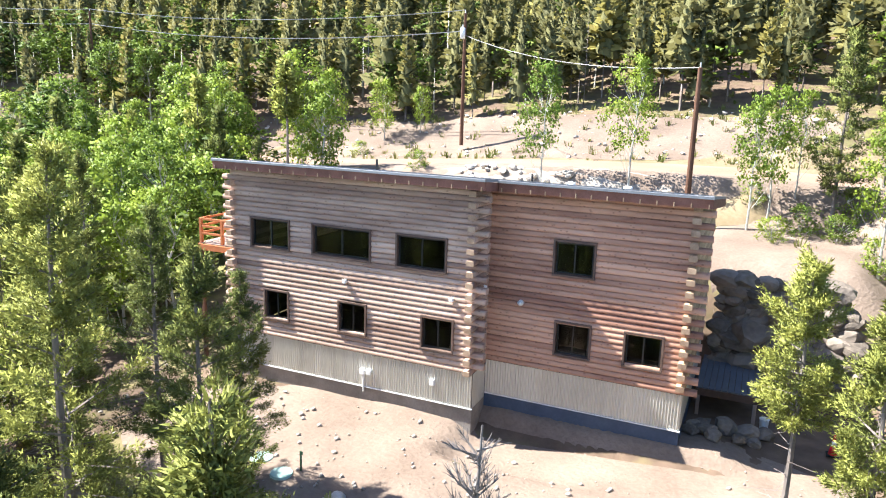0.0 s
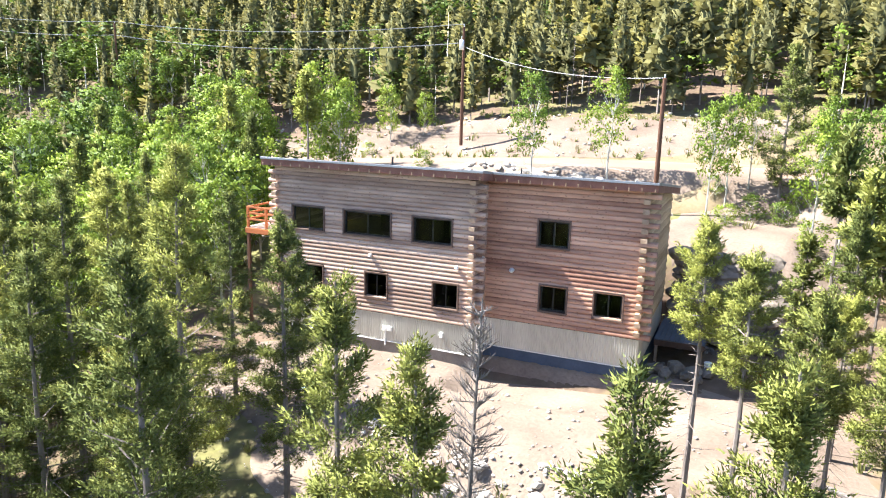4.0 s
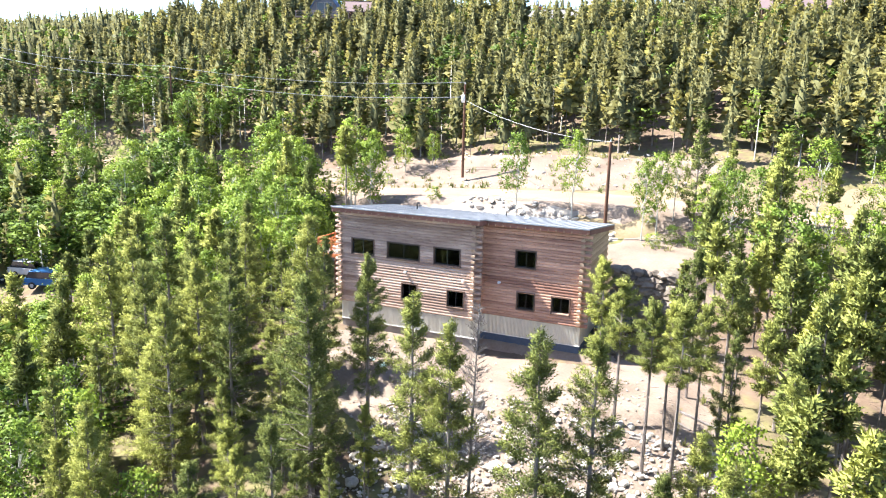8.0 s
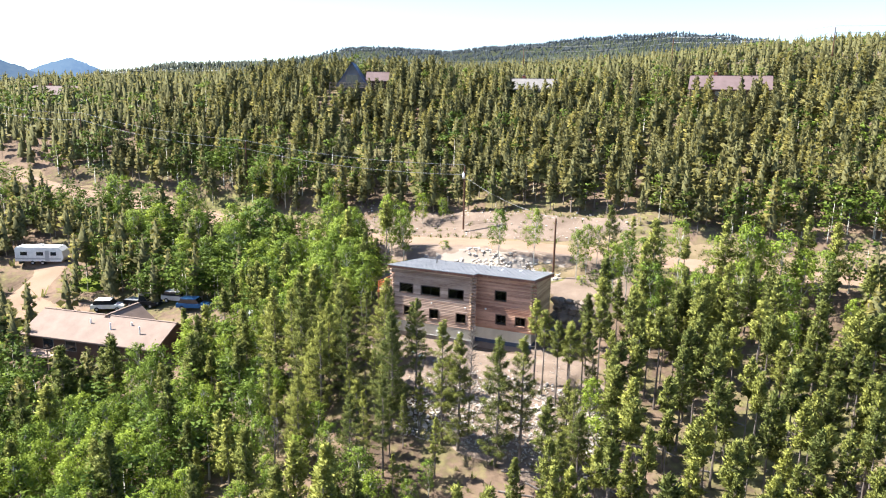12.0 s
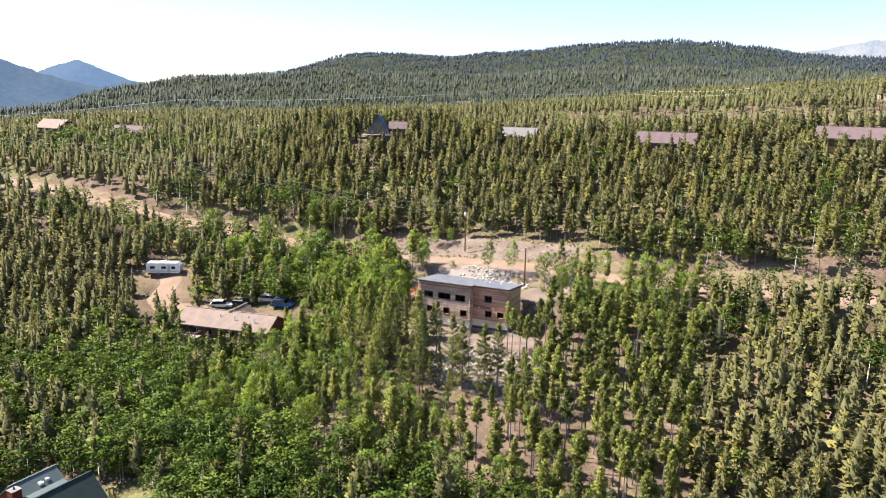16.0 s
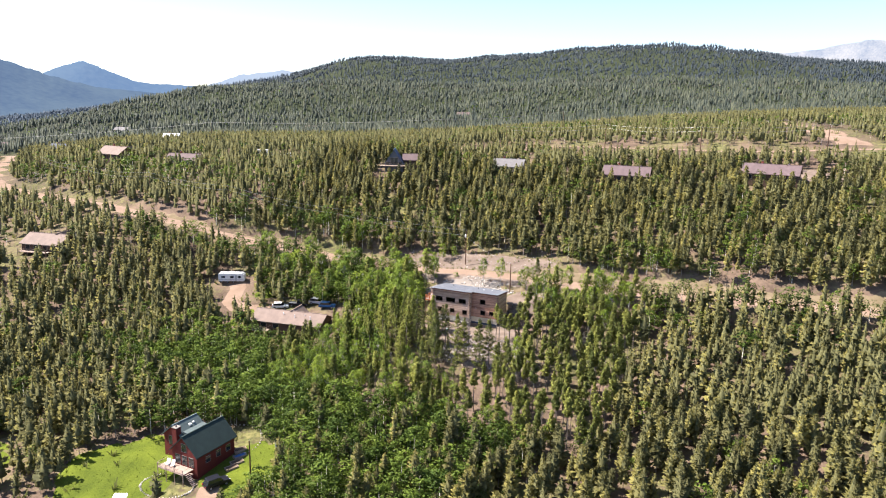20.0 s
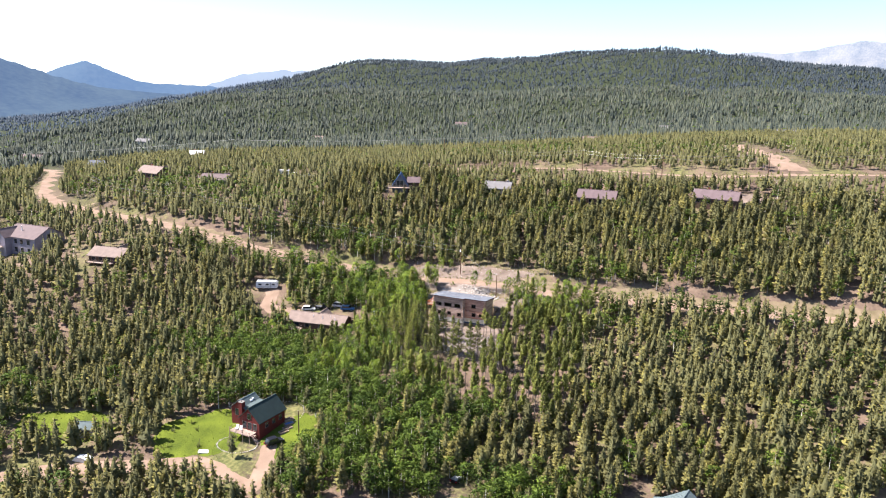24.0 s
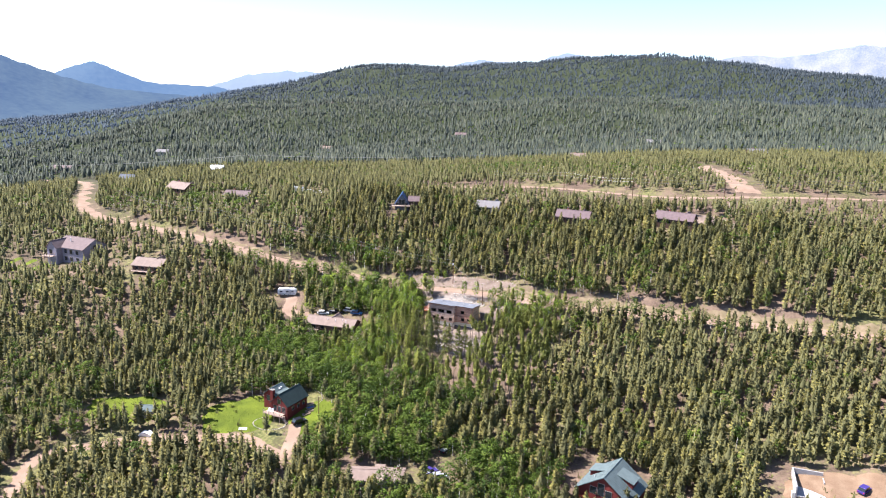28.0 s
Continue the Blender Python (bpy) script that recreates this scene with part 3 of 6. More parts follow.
# clearings that hold no trees: centre, half sizes, turn
CLEAR = [(1, -3.5, 12.5, 6, 0), (-13, -1.5, 3, 3, 0), (-2, 8, 14, 10, 0), (-7, 16, 12, 6, 0), (11, 14, 5, 5.5, 0), (-12, 32.5, 24, 3.8, 0), (4, -10, 8, 5, 0),
         (-46, -4.5, 13, 7.5, 10), (-43, -14.5, 12, 4, 8), (-79, 6, 8, 6, 25), (-70, -4, 9, 6, -40), (-33, -64, 14, 11, 30), (-41.5, -69, 10.5, 10.5, 20), (-19.5, -66, 6, 11, 0), (-78, -80, 15, 7, 15),
         (14, -81, 11, 6, 20), (27, -72, 5, 7, 0), (70, -60, 11, 9, 0), (124, -44, 18, 9, 8), (21, 88, 10, 6, 0), (66, 90, 12, 7, 0), (-22, 101, 8, 6, 0),
         (-64, 82, 8, 7, 0), (-61, 74, 6, 5, 0), (-152, -4, 10, 8, 0), (-205, 4, 16, 14, 0), (-190, -10, 9, 7, 0), (-145, -10, 9, 6, 0), (22, 84, 7, 3.5, 0), (67, 86, 8, 3.5, 0), (-20, 94, 6, 3.5, 0), (-222, -8, 15, 7, 0), (-208, 79, 10, 7, 0), (-166, 80, 9, 6, 0), (-127, 100, 12, 5, 0), (85, 165, 6, 22, 15), (82, 99, 11, 6, -20), (-322, 406, 9, 9, 0), (-244, 151, 7, 6, 0), (-416, 271, 9, 9, 0), (-286, 112, 8, 6, 0), (-220, 530, 10, 12, 0), (-26, 290, 8, 9, 0), (5, 458, 9, 12, 0), (95, 316, 9, 10, 0)]


def open_ground(x, y):
    """True where trees may stand."""
    ok = np.ones(x.shape, bool)
    for cx, cy, rx, ry, turn in CLEAR:
        c, s = math.cos(radians(turn)), math.sin(radians(turn))
        dx, dy = (x - cx) * c + (y - cy) * s, -(x - cx) * s + (y - cy) * c
        ok &= (dx / rx) ** 4 + (dy / ry) ** 4 > 1
    near = (np.abs(x) < 460) & (y > -10) & (y < 240)
    for path, half in ((ROAD_PATH, np.where((x > 12) & (y < 27), 4.7, 6.0 + 1.0 * soft_step(-x, 60, 140))), (BANK_PATH, 3.4), (UPPER_PATH, 8.5), (SPUR_PATH, 8.5), (DRIVE_PATH, 3.0), (LANE_PATH, 4.4)):
        d, _ = near_path(x, y, path)
        ok &= d > half
    return ok


DRIVE_PATH = smooth_line([(-60, -1), (-66, -4), (-74, -1), (-77, 6), (-84, 9)], 2)
LANE_PATH = smooth_line([(-22, -68), (-19, -74), (-17, -83), (-34, -79.5), (-48, -86), (-73, -98), (-82, -111), (-70, -128)], 2)
ribbon("house_drive", DRIVE_PATH, 2.6, ROAD, "pale gravel drive to the ranch house", .06, .7, 4)
ribbon("lane", LANE_PATH, 2.3, ROAD, "narrow dirt lane by the meadow", .06, .5, 6)
patch("meadow", -41.5, -69, 12, 11.5, 25, LAWN, "bright green mown meadow in the clearing", .06, 11)
patch("side_meadow", -19.5, -63, 6, 11, 10, LAWN, "bright green grass beside the red house", .055, 12)
patch("far_meadow", -79, -80, 16, 7, 15, LAWN, "bright green grass around the shed", .06, 13)
patch("ranch_lawn", -62.5, -7, 5.5, 4.5, 10, LAWN, "mown grass beside the ranch house", .06, 15)
patch("drive_verge", -66, 6, 4, 3.4, 20, LAWN, "green grass beside the gravel drive", .05, 16)
patch("west_meadow", -226, -9, 18, 8, 15, LAWN, "pale green grass below the grey house", .08, 14)


def aspen_share(x, y):
    """How much of the wood is aspen: groves west of the house, below it and along the roads."""
    g = np.zeros_like(x)
    for cx, cy, rx, ry, w in ((-56, -34, 22, 12, .95), (-32, -40, 22, 17, .97), (-8, -48, 14, 18, .92), (-1, -67, 10, 9, .92), (15, -70, 12, 8, .85), (42, -68, 16, 9, .85), (-38, 12, 24, 13, .9), (-20, 4, 10, 14, .85), (-26, -14, 12, 12, .65), (-70, 20, 24, 8, .7), (-22, -34, 20, 24, .8), (-45, -32, 20, 14, .9), (8, -50, 16, 26, .75), (-5, -62, 12, 14, .85), (-4, -28, 14, 10, .6), (14, -68, 14, 8, .8), (26, 13, 15, 12, .85), (40, 28, 34, 9, .7), (-34, 20, 26, 7, .95),
                              (-24, 50, 12, 8, .1), (-110, 22, 40, 8, .5), (-160, 62, 40, 16, .45), (-240, 60, 50, 16, .5), (45, 128, 60, 8, .5), (0, 190, 200, 20, .35), (-52, 218, 45, 16, .8), (-185, 70, 40, 10, .7), (-60, 40, 40, 5, .5), (30, -84, 30, 12, .5), (-110, -90, 30, 16, .3), (20, 18, 8, 10, .8)):
        g = np.maximum(g, w * np.exp(-((x - cx) / rx) ** 2 - ((y - cy) / ry) ** 2))
    return g * np.where((x > 7) & (y > -26) & (y < 9), .12, 1) + .04

# ---- log house ----
PITCH, SLOPE = .19, .1137


def roof_z(y):
    return 8.39 - SLOPE * (y + .65)


def log_profile(z, face, depth=.2, bulge=.052):
    """Outline of a half-round log, as (across, up): face is the outer plane, the inside lies at face + depth."""
    h = PITCH
    return [(face + depth, z), (face + .012, z), (face - bulge * .6, z + h * .08), (face - bulge, z + h * .3), (face - bulge, z + h * .5), (face - bulge * .66, z + h * .8),
            (face - bulge * .3, z + h * .93), (face + .012, z + h * .985), (face + depth, z + h * .985)]


house = thing("log_house", "two-storey brown log house with corrugated steel skirt", "house")


def spans(x0, x1, holes, z):
    """Pieces of a course between the openings that it meets."""
    cuts = sorted((a, b) for a, b, lo, hi in holes if lo < z + PITCH * .6 and hi > z + PITCH * .4)
    out, at = [], x0
    for a, b in cuts:
        out.append((at, a))
        at = b
    return [s for s in out + [(at, x1)] if s[1] - s[0] > .06]


def log_wall(parent, x0, x1, face, z0, courses, holes, first, mat):
    for k in range(courses):
        z = z0 + k * PITCH
        for a, b in spans(x0 - (.38 if (k + first) % 2 and x0 < -5 else 0), x1 + (.42 if (k + first) % 2 else 0), holes, z):
            part("log", Shape().prism(log_profile(z, face), "x", a, b), mat, parent)


LEFT_HOLES = [(-9.08, -7.4, 5.22, 6.28), (-6.32, -3.97, 5.22, 6.28), (-2.88, -1.06, 5.18, 6.28), (-8.52, -7.48, 2.47, 3.56), (-5.22, -4.13, 2.46, 3.56), (-1.87, -.73, 2.42, 3.53)]
RIGHT_HOLES = [(2.33, 3.63, 5.33, 6.43), (2.52, 3.66, 2.59, 3.69), (4.81, 5.96, 2.61, 3.69)]
left_wall = part("front_wall", Shape().box(-9.98, -.1, .205, .23, 7.9, 8.0), LOG, house)
right_wall = part("wing_wall", Shape().box(.1, 6.6, 1.4, 1.43, 7.8, 7.9), LOG, house)
log_wall(left_wall, -10.05, 0, 0, 1.75, 33, LEFT_HOLES, 0, LOG)
log_wall(right_wall, .0, 6.7, 1.19, 1.92, 32, RIGHT_HOLES, 1, LOG_RED)


def cross_wall(name, face, out, y0, y1, z0, courses, first, front=.3, back=.3, mat=LOG):
    """A wall of logs that run back from the front; the ends stand out past the corners on every second course."""
    w = part(name, Shape().box(face - out * .23 - .01, face - out * .205, y0 + .3, y1 - .2, 4.3, 4.5), LOG, house)
    for k in range(courses):
        z = z0 + k * PITCH
        p = [(face - out * (a - 0), zz) for a, zz in log_profile(z, 0)]
        long = (k + first) % 2
        top_back = y1 if roof_z(y1) - .15 > z + PITCH else max(y0 + .5, (8.2 - z - PITCH) / SLOPE - .65)
        part("log", Shape().prism(p if out < 0 else p[::-1], "y", y0 - (front if long else -.19), top_back + (back if long else 0)), mat, w)
        if long and front:
            part("log_end", Shape().box(face - out * .21 if out > 0 else face - .05, face + .05 if out > 0 else face + .21, y0 - front - .012, y0 - front + .004, z + .01, z + PITCH * .96, .02), LOG_END, w)
    return w


cross_wall("east_wall", 6.7, 1, 1.19, 8.4, 1.92, 32, 0, .3, .3, LOG_BARE)
cross_wall("return_wall", 0.0, 1, 0, 1.4, 1.75, 33, 1, .3, 0)
cross_wall("west_wall", -10.05, -1, 0, 8.4, 1.75, 32, 1)
part("back_wall", Shape().box(-10, -9.5, 8.2, 8.4, 1.5, 7.25).box(-9.5, -6.9, 8.2, 8.4, 1.5, 4.7).box(-9.5, -6.9, 8.2, 8.4, 6.7, 7.25).box(-6.9, 6.65, 8.2, 8.4, 1.5, 7.25), LOG, house)
back = part("window", Shape().box(-9.5, -9.43, 8.25, 8.33, 4.7, 6.7).box(-8.23, -8.17, 8.25, 8.33, 4.7, 6.7).box(-6.97, -6.9, 8.25, 8.33, 4.7, 6.7).box(-9.43, -6.97, 8.251, 8.329, 4.7, 4.78).box(-9.43, -6.97, 8.251, 8.329, 6.62, 6.7), FRAME, house, "black framed back window")
for x0, x1 in ((-9.43, -8.23), (-8.17, -6.97)):
    part("pane", Shape().box(x0, x1, 8.285, 8.293, 4.78, 6.62), GLASS, back).visible_shadow = False
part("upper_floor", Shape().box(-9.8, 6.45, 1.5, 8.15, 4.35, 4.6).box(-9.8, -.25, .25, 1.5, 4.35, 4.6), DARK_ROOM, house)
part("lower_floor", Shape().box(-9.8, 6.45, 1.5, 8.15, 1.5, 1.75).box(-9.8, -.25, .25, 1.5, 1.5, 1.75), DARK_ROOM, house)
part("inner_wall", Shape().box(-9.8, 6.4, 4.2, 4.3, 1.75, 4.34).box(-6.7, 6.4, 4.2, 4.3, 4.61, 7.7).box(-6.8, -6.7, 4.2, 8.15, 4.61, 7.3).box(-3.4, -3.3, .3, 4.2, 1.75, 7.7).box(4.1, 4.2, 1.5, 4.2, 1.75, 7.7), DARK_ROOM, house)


def window(holes, face, sliding):
    for k, (a, b, lo, hi) in enumerate(holes):
        w = part("window", Shape().box(a + .03, a + .075, face + .02, face + .1, lo + .03, hi - .03).box(b - .075, b - .03, face + .02, face + .1, lo + .03, hi - .03)
                 .box(a + .03, b - .03, face + .021, face + .099, lo + .03, lo + .075).box(a + .03, b - .03, face + .021, face + .099, hi - .075, hi - .03)
                 .box((a + b) / 2 - .025, (a + b) / 2 + .025, face + .03, face + .09, lo + .07, hi - .07), FRAME, house, "black framed sliding window")
        t = .06
        part("trim", Shape().box(a - t, b + t, face - .1, face + .06, hi - .01, hi + t, .006), TRIM, w)
        part("sill", Shape().box(a - t, b + t, face - .115, face + .06, lo - t, lo + .01, .006), TRIM, w)
        for x0, x1 in ((a - t, a + .01), (b - .01, b + t)):
            part("trim", Shape().box(x0, x1, face - .098, face + .06, lo + .012, hi - .012, .006), TRIM, w)
        for x0, x1 in ((a + .07, (a + b) / 2 - .02), ((a + b) / 2 + .02, b - .07)):
            pane = part("pane", Shape().box(x0, x1, face + .055, face + .063, lo + .07, hi - .07), GLASS, w)
            pane.visible_shadow = False


window(LEFT_HOLES, 0, 1)
window(RIGHT_HOLES, 1.19, 1)


def steel_panels(x0, x1, face, z0, z1):
    x, w = x0, .86
    while x < x1 - .05:
        e = min(x + w, x1)
        n = max(2, round((e - x) / .0225))
        xs = np.linspace(x, e, n + 1)
        s = Shape()
        v = []
        for i, q in enumerate(xs):
            d = face - .02 + .015 * math.sin(q / .095 * 2 * math.pi)
            v += [(q, d, z0), (q, d, z1), (q, d + .006, z0), (q, d + .006, z1)]
        f = []
        for i in range(n):
            k = 4 * i
            f += [(k, k + 4, k + 5, k + 1), (k + 2, k + 3, k + 7, k + 6), (k + 1, k + 5, k + 7, k + 3), (k, k + 2, k + 6, k + 4)]
        part("steel_panel", s.add(v, f), STEEL, skirt)
        x = e


skirt = part("foundation", Shape().box(-9.95, .02, .06, 8.3, -.8, 1.6), CONCRETE, house, "bare concrete foundation")
part("foundation", Shape().box(.024, 6.7, 1.25, 8.3, -1.2, 1.8), COATING, house, "foundation with dark blue coating")
steel_panels(-9.95, .02, .03, .48, 1.735)
steel_panels(.06, 6.7, 1.22, .68, 1.905)


def steel_side(face, y0, y1, z0, z1):
    """Corrugated sheets on a wall that faces east."""
    y = y0
    while y < y1 - .05:
        e = min(y + .86, y1)
        n = max(2, round((e - y) / .0225))
        v, f = [], []
        for q in np.linspace(y, e, n + 1):
            d = face + .012 * math.sin(q / .095 * 2 * math.pi)
            v += [(d, q, z0), (d, q, z1), (d - .006, q, z0), (d - .006, q, z1)]
        for k in range(0, 4 * n, 4):
            f += [(k, k + 4, k + 5, k + 1), (k + 2, k + 3, k + 7, k + 6), (k + 1, k + 5, k + 7, k + 3), (k, k + 2, k + 6, k + 4)]
        part("steel_panel", Shape().add(v, f), STEEL, skirt)
        y = e


steel_side(.04, .02, 1.2, .5, 1.74)
steel_side(6.715, 1.2, 8.3, .69, 1.9)
part("flashing", Shape().box(-9.97, .06, -.03, .07, .46, .49), WHITE, skirt, "pale metal flashing strip")
part("flashing", Shape().box(.07, 6.74, 1.16, 1.26, .655, .685), WHITE, skirt, "pale metal flashing strip")


def roof_piece(x0, x1, y0, y1):
    z0, z1 = roof_z(y0), roof_z(y1)
    s = Shape().prism([(y0, z0), (y1, z1), (y1, z1 + .07), (y0, z0 + .07)], "x", x0, x1)
    roof = part("roof", s, ROOF, house, "low-pitched grey metal roof")
    n = int((x1 - x0) / .405)
    for i in range(n + 1):
        x = x0 + .02 + i * (x1 - x0 - .04) / n
        part("seam", Shape().prism([(y0, z0 + .071), (y1, z1 + .071), (y1, z1 + .098), (y0, z0 + .098)], "x", x - .012, x + .012), ROOF, roof)
    part("fascia", Shape().box(x0 + .02, x1 - .02, y0 + .03, y0 + .075, z0 - .29, z0 - .004, .005), FASCIA, roof)
    part("drip_edge", Shape().box(x0 - .01, x1 + .01, y0 - .012, y0 + .028, z0 - .015, z0 + .074, .004), ROOF, roof)
    for x in (x0 + .005, x1 - .045):
        part("verge_board", Shape().prism([(y0 + .08, z0 - .29 - SLOPE * .08), (y1, z1 - .29), (y1, z1 - .006), (y0 + .08, z0 - .006 - SLOPE * .08)], "x", x, x + .04), FASCIA, roof)
    part("soffit", Shape().prism([(y0 + .08, z0 - .05), (y0 + .9, z0 - .05 - SLOPE * .82), (y0 + .9, z0 - .03 - SLOPE * .82), (y0 + .08, z0 - .03)], "x", x0 + .05, x1 - .05), FASCIA, roof)
    n = int((x1 - x0) / .5)
    for i in range(n + 1):
        x = x0 + .12 + i * (x1 - x0 - .24) / n
        part("rafter_tail", Shape().box(x - .018, x + .018, y0 + .005, y0 + .72, z0 - .31, z0 - .17, .004), LOG_END, roof)
    return roof


roof_left = roof_piece(-10.4, .45, -.62, 8.75)
roof_right = roof_piece(.452, 7.05, .56, 8.75)
part("vent_pipe", Shape().tube((-6.8, 5.4, 7.6), (-6.8, 5.4, 8.25), .05, .05, 10), FRAME, roof_left)
part("vent_pipe", Shape().tube((-.2, 6.4, 7.5), (-.2, 6.4, 8.0), .04, .04, 10), FRAME, roof_left)
for x, y in ((1.6, 5.6), (3.6, 6.5)):
    part("vent_cap", Shape().box(x - .15, x + .15, y - .15, y + .15, roof_z(y) + .05, roof_z(y) + .2, .03), WHITE, roof_right)
for x, z, f in ((-4.94, 4.37, 0), (-.77, 4.3, 0)):
    lamp = part("flood_light", Shape().box(x - .075, x + .075, f - .2, f - .06, z - .07, z + .08, .02), WHITE, house, "white wall flood light")
    part("lamp_bracket", Shape().tube((x, f - .08, z + .03), (x, f + .01, z + .05), .035, .05, 8), FRAME, lamp)
lamp = part("dome_camera", Shape().tube((1.25, 1.2, 4.17), (1.25, 1.06, 4.17), .11, .1, 14).tube((1.25, 1.06, 4.17), (1.25, .99, 4.15), .09, .03, 14), WHITE, house, "round white wall fitting", True)
part("dome_camera", Shape().tube((.02, .75, 4.67), (.14, .75, 4.67), .06, .04, 12), WHITE, house, "small white wall fitting", True)
vents = part("vent_hood", Shape().box(-4.33, -4.12, -.12, .02, .95, 1.16, .03), WHITE, house, "white plastic vent hood")
part("vent_hood", Shape().box(-4.06, -3.85, -.12, .02, .98, 1.19, .03), WHITE, house)
part("outlet_pipe", Shape().tube((-4.2, -.03, .95), (-4.2, -.03, .3), .03, .03, 8), WHITE, house)
part("meter_box", Shape().box(-1.53, -1.35, -.1, .03, 1.08, 1.3, .02), WHITE, house, "white plastic outlet box")

# ---- materials of the neighbourhood ----
def paint(name, c, spread=.18, rough=.8, metal=0.0):
    return varied(name, tuple(v * (1 - spread) for v in c), tuple(min(1, v * (1 + spread)) for v in c), .7, rough, metal, .3, 7, .25, .02)


TAN_SHINGLE, ROSE_SHINGLE = paint("tan shingles", (.215, .158, .128)), paint("rose brown shingles", (.14, .10, .095))
BROWN_ROOF, GREEN_ROOF, SLATE_ROOF = paint("purple brown roof", (.135, .095, .095)), paint("dark green roof", (.024, .04, .036)), paint("pale grey green roof", (.10, .13, .128))
BROWN_WALL, RED_WALL, GREY_WALL, BEIGE_WALL = paint("dark brown siding", (.09, .055, .04)), paint("barn red siding", (.13, .022, .018)), paint("lavender grey siding", (.24, .22, .255)), paint("beige siding", (.45, .40, .34))
BLUE_ROOF, GREY_ROOF = paint("deep blue metal roof", (.03, .075, .17), .15, .5, .1), paint("light grey roof", (.17, .16, .155))
DECK_WOOD, ORANGE_WOOD, NAVY = paint("weathered deck boards", (.34, .25, .2)), paint("fresh orange stained wood", (.42, .14, .05)), paint("dark grey boards", (.10, .11, .13))
CAR_BLACK, CAR_BLUE, CAR_GREY, CAR_VIOLET = (paint("%s car paint" % n, c, .1, .3, .3) for n, c in (("black", (.02, .02, .025)), ("blue", (.03, .12, .3)), ("silver", (.4, .41, .43)), ("violet", (.07, .05, .25))))
TYRE, RED_PAINT, BRICK_RED = paint("black rubber", (.015, .015, .015)), paint("bright red paint", (.6, .02, .03)), paint("red chimney brick", (.26, .08, .055))
PALE_CONCRETE = varied("fresh pale concrete", (.28, .27, .26), (.40, .39, .38), 1.0, .85, 0, .2, 8, .2, .01)
DIRT = varied("orange excavated dirt", (.16, .10, .062), (.27, .19, .125), .25, .95, 0, .1, 3, .8, .1)
PALE_TRIM = paint("faded beige window trim", (.24, .21, .19))
GREEN_LID = paint("pale green plastic", (.35, .5, .44))

# ---- rocks ----


def rock_mesh(seed, name="rock", mat=ROCK, cuts=5):
    r = random.Random(seed)
    bm = bmesh.new()
    bmesh.ops.create_icosphere(bm, subdivisions=2, radius=.5)
    s = (r.uniform(.8, 1.3), r.uniform(.7, 1.1), r.uniform(.55, .85))
    off = Vector((r.uniform(0, 50), r.uniform(0, 50), r.uniform(0, 50)))
    for v in bm.verts:
        n = noise.noise(v.co * 2.2 + off) * .35 + noise.noise(v.co * 5 + off) * .12
        v.co = Vector((v.co.x * s[0], v.co.y * s[1], v.co.z * s[2])) * (1 + n)
    for k in range(cuts):
        d = Vector((r.gauss(0, 1), r.gauss(0, 1), r.gauss(0, 1))).normalized()
        h = r.uniform(.30, .42)
        for v in bm.verts:
            q = v.co.dot(d) - h
            if q > 0:
                v.co -= d * q * .9
    me = bpy.data.meshes.new(name)
    bm.to_mesh(me)
    bm.free()
    me.materials.append(mat)
    return me


ROCKS = [rock_mesh(k) for k in range(8)]
WALL_ROCKS = [rock_mesh(20 + k, "boulder", WALL_ROCK, 8) for k in range(9)]
rr = random.Random(4)


def rock(parent, x, y, z, size, flat=1.0, name="rock"):
    return part(name, rr.choice(WALL_ROCKS if name == "boulder" else ROCKS), None, parent, "", False, pose(x, y, z, rr.uniform(-25, 25), rr.uniform(-25, 25), rr.uniform(0, 360)) @ Matrix.Diagonal((size, size, size * flat, 1)))


wall = thing("boulder_wall", "dry-stacked retaining wall of grey boulders", "retaining wall")
for row in range(11):
    x, z = 6.9 + rr.uniform(0, .3), .25 + row * .38
    back = row * .05 + (.3 if row > 5 else 0)
    while x < 12.4 - row * .11:
        s = rr.uniform(.95, 1.4) if rr.random() < .18 else rr.uniform(.5, .92)
        rock(wall, x + s / 2, 8.15 + back + rr.uniform(-.06, .06) + max(0, x - 10.5) * -.3, z + rr.uniform(-.05, .05), s * 1.35, .86, "boulder")
        x += s * .62
rubble = thing("rubble", "loose brown stones below the boulder wall", "stones")
for i in range(34):
    x, y = rr.uniform(7.0, 9.6), rr.uniform(6.9, 7.7)
    size = rr.uniform(.15, .42)
    rock(rubble, x, y, land_at(x, y) + size * .2, size, .7, "boulder")
edge = thing("boulder_edge", "row of brown boulders beside the house corner", "boulders")
for x, y, s in ((6.95, 2.5, .6), (7.4, 2.7, .75), (7.3, 3.4, .6), (8.0, 3.2, .9), (8.7, 3.4, .95), (9.3, 3.7, .8), (7.7, 2.35, .7), (8.5, 2.7, .7), (9.0, 2.9, .6), (7.0, 3.1, .5)):
    rock(edge, x, y, land_at(x, y) + s * .2, s * .95, .85, "boulder")
riprap = thing("riprap_slope", "loose pale rocks spread down the bank", "rocks")
for i in range(330):
    x, y = rr.uniform(-2, 17), rr.uniform(-14.5, -5.6)
    if x < 4 + (y + 6) * 1.2 and rr.random() < .75:
        continue
    s = rr.choice((.2, .25, .3, .35, .4, .5, .65)) * rr.uniform(.8, 1.15)
    rock(riprap, x, y, land_at(x, y) + .05 + s * .15, s, .85)
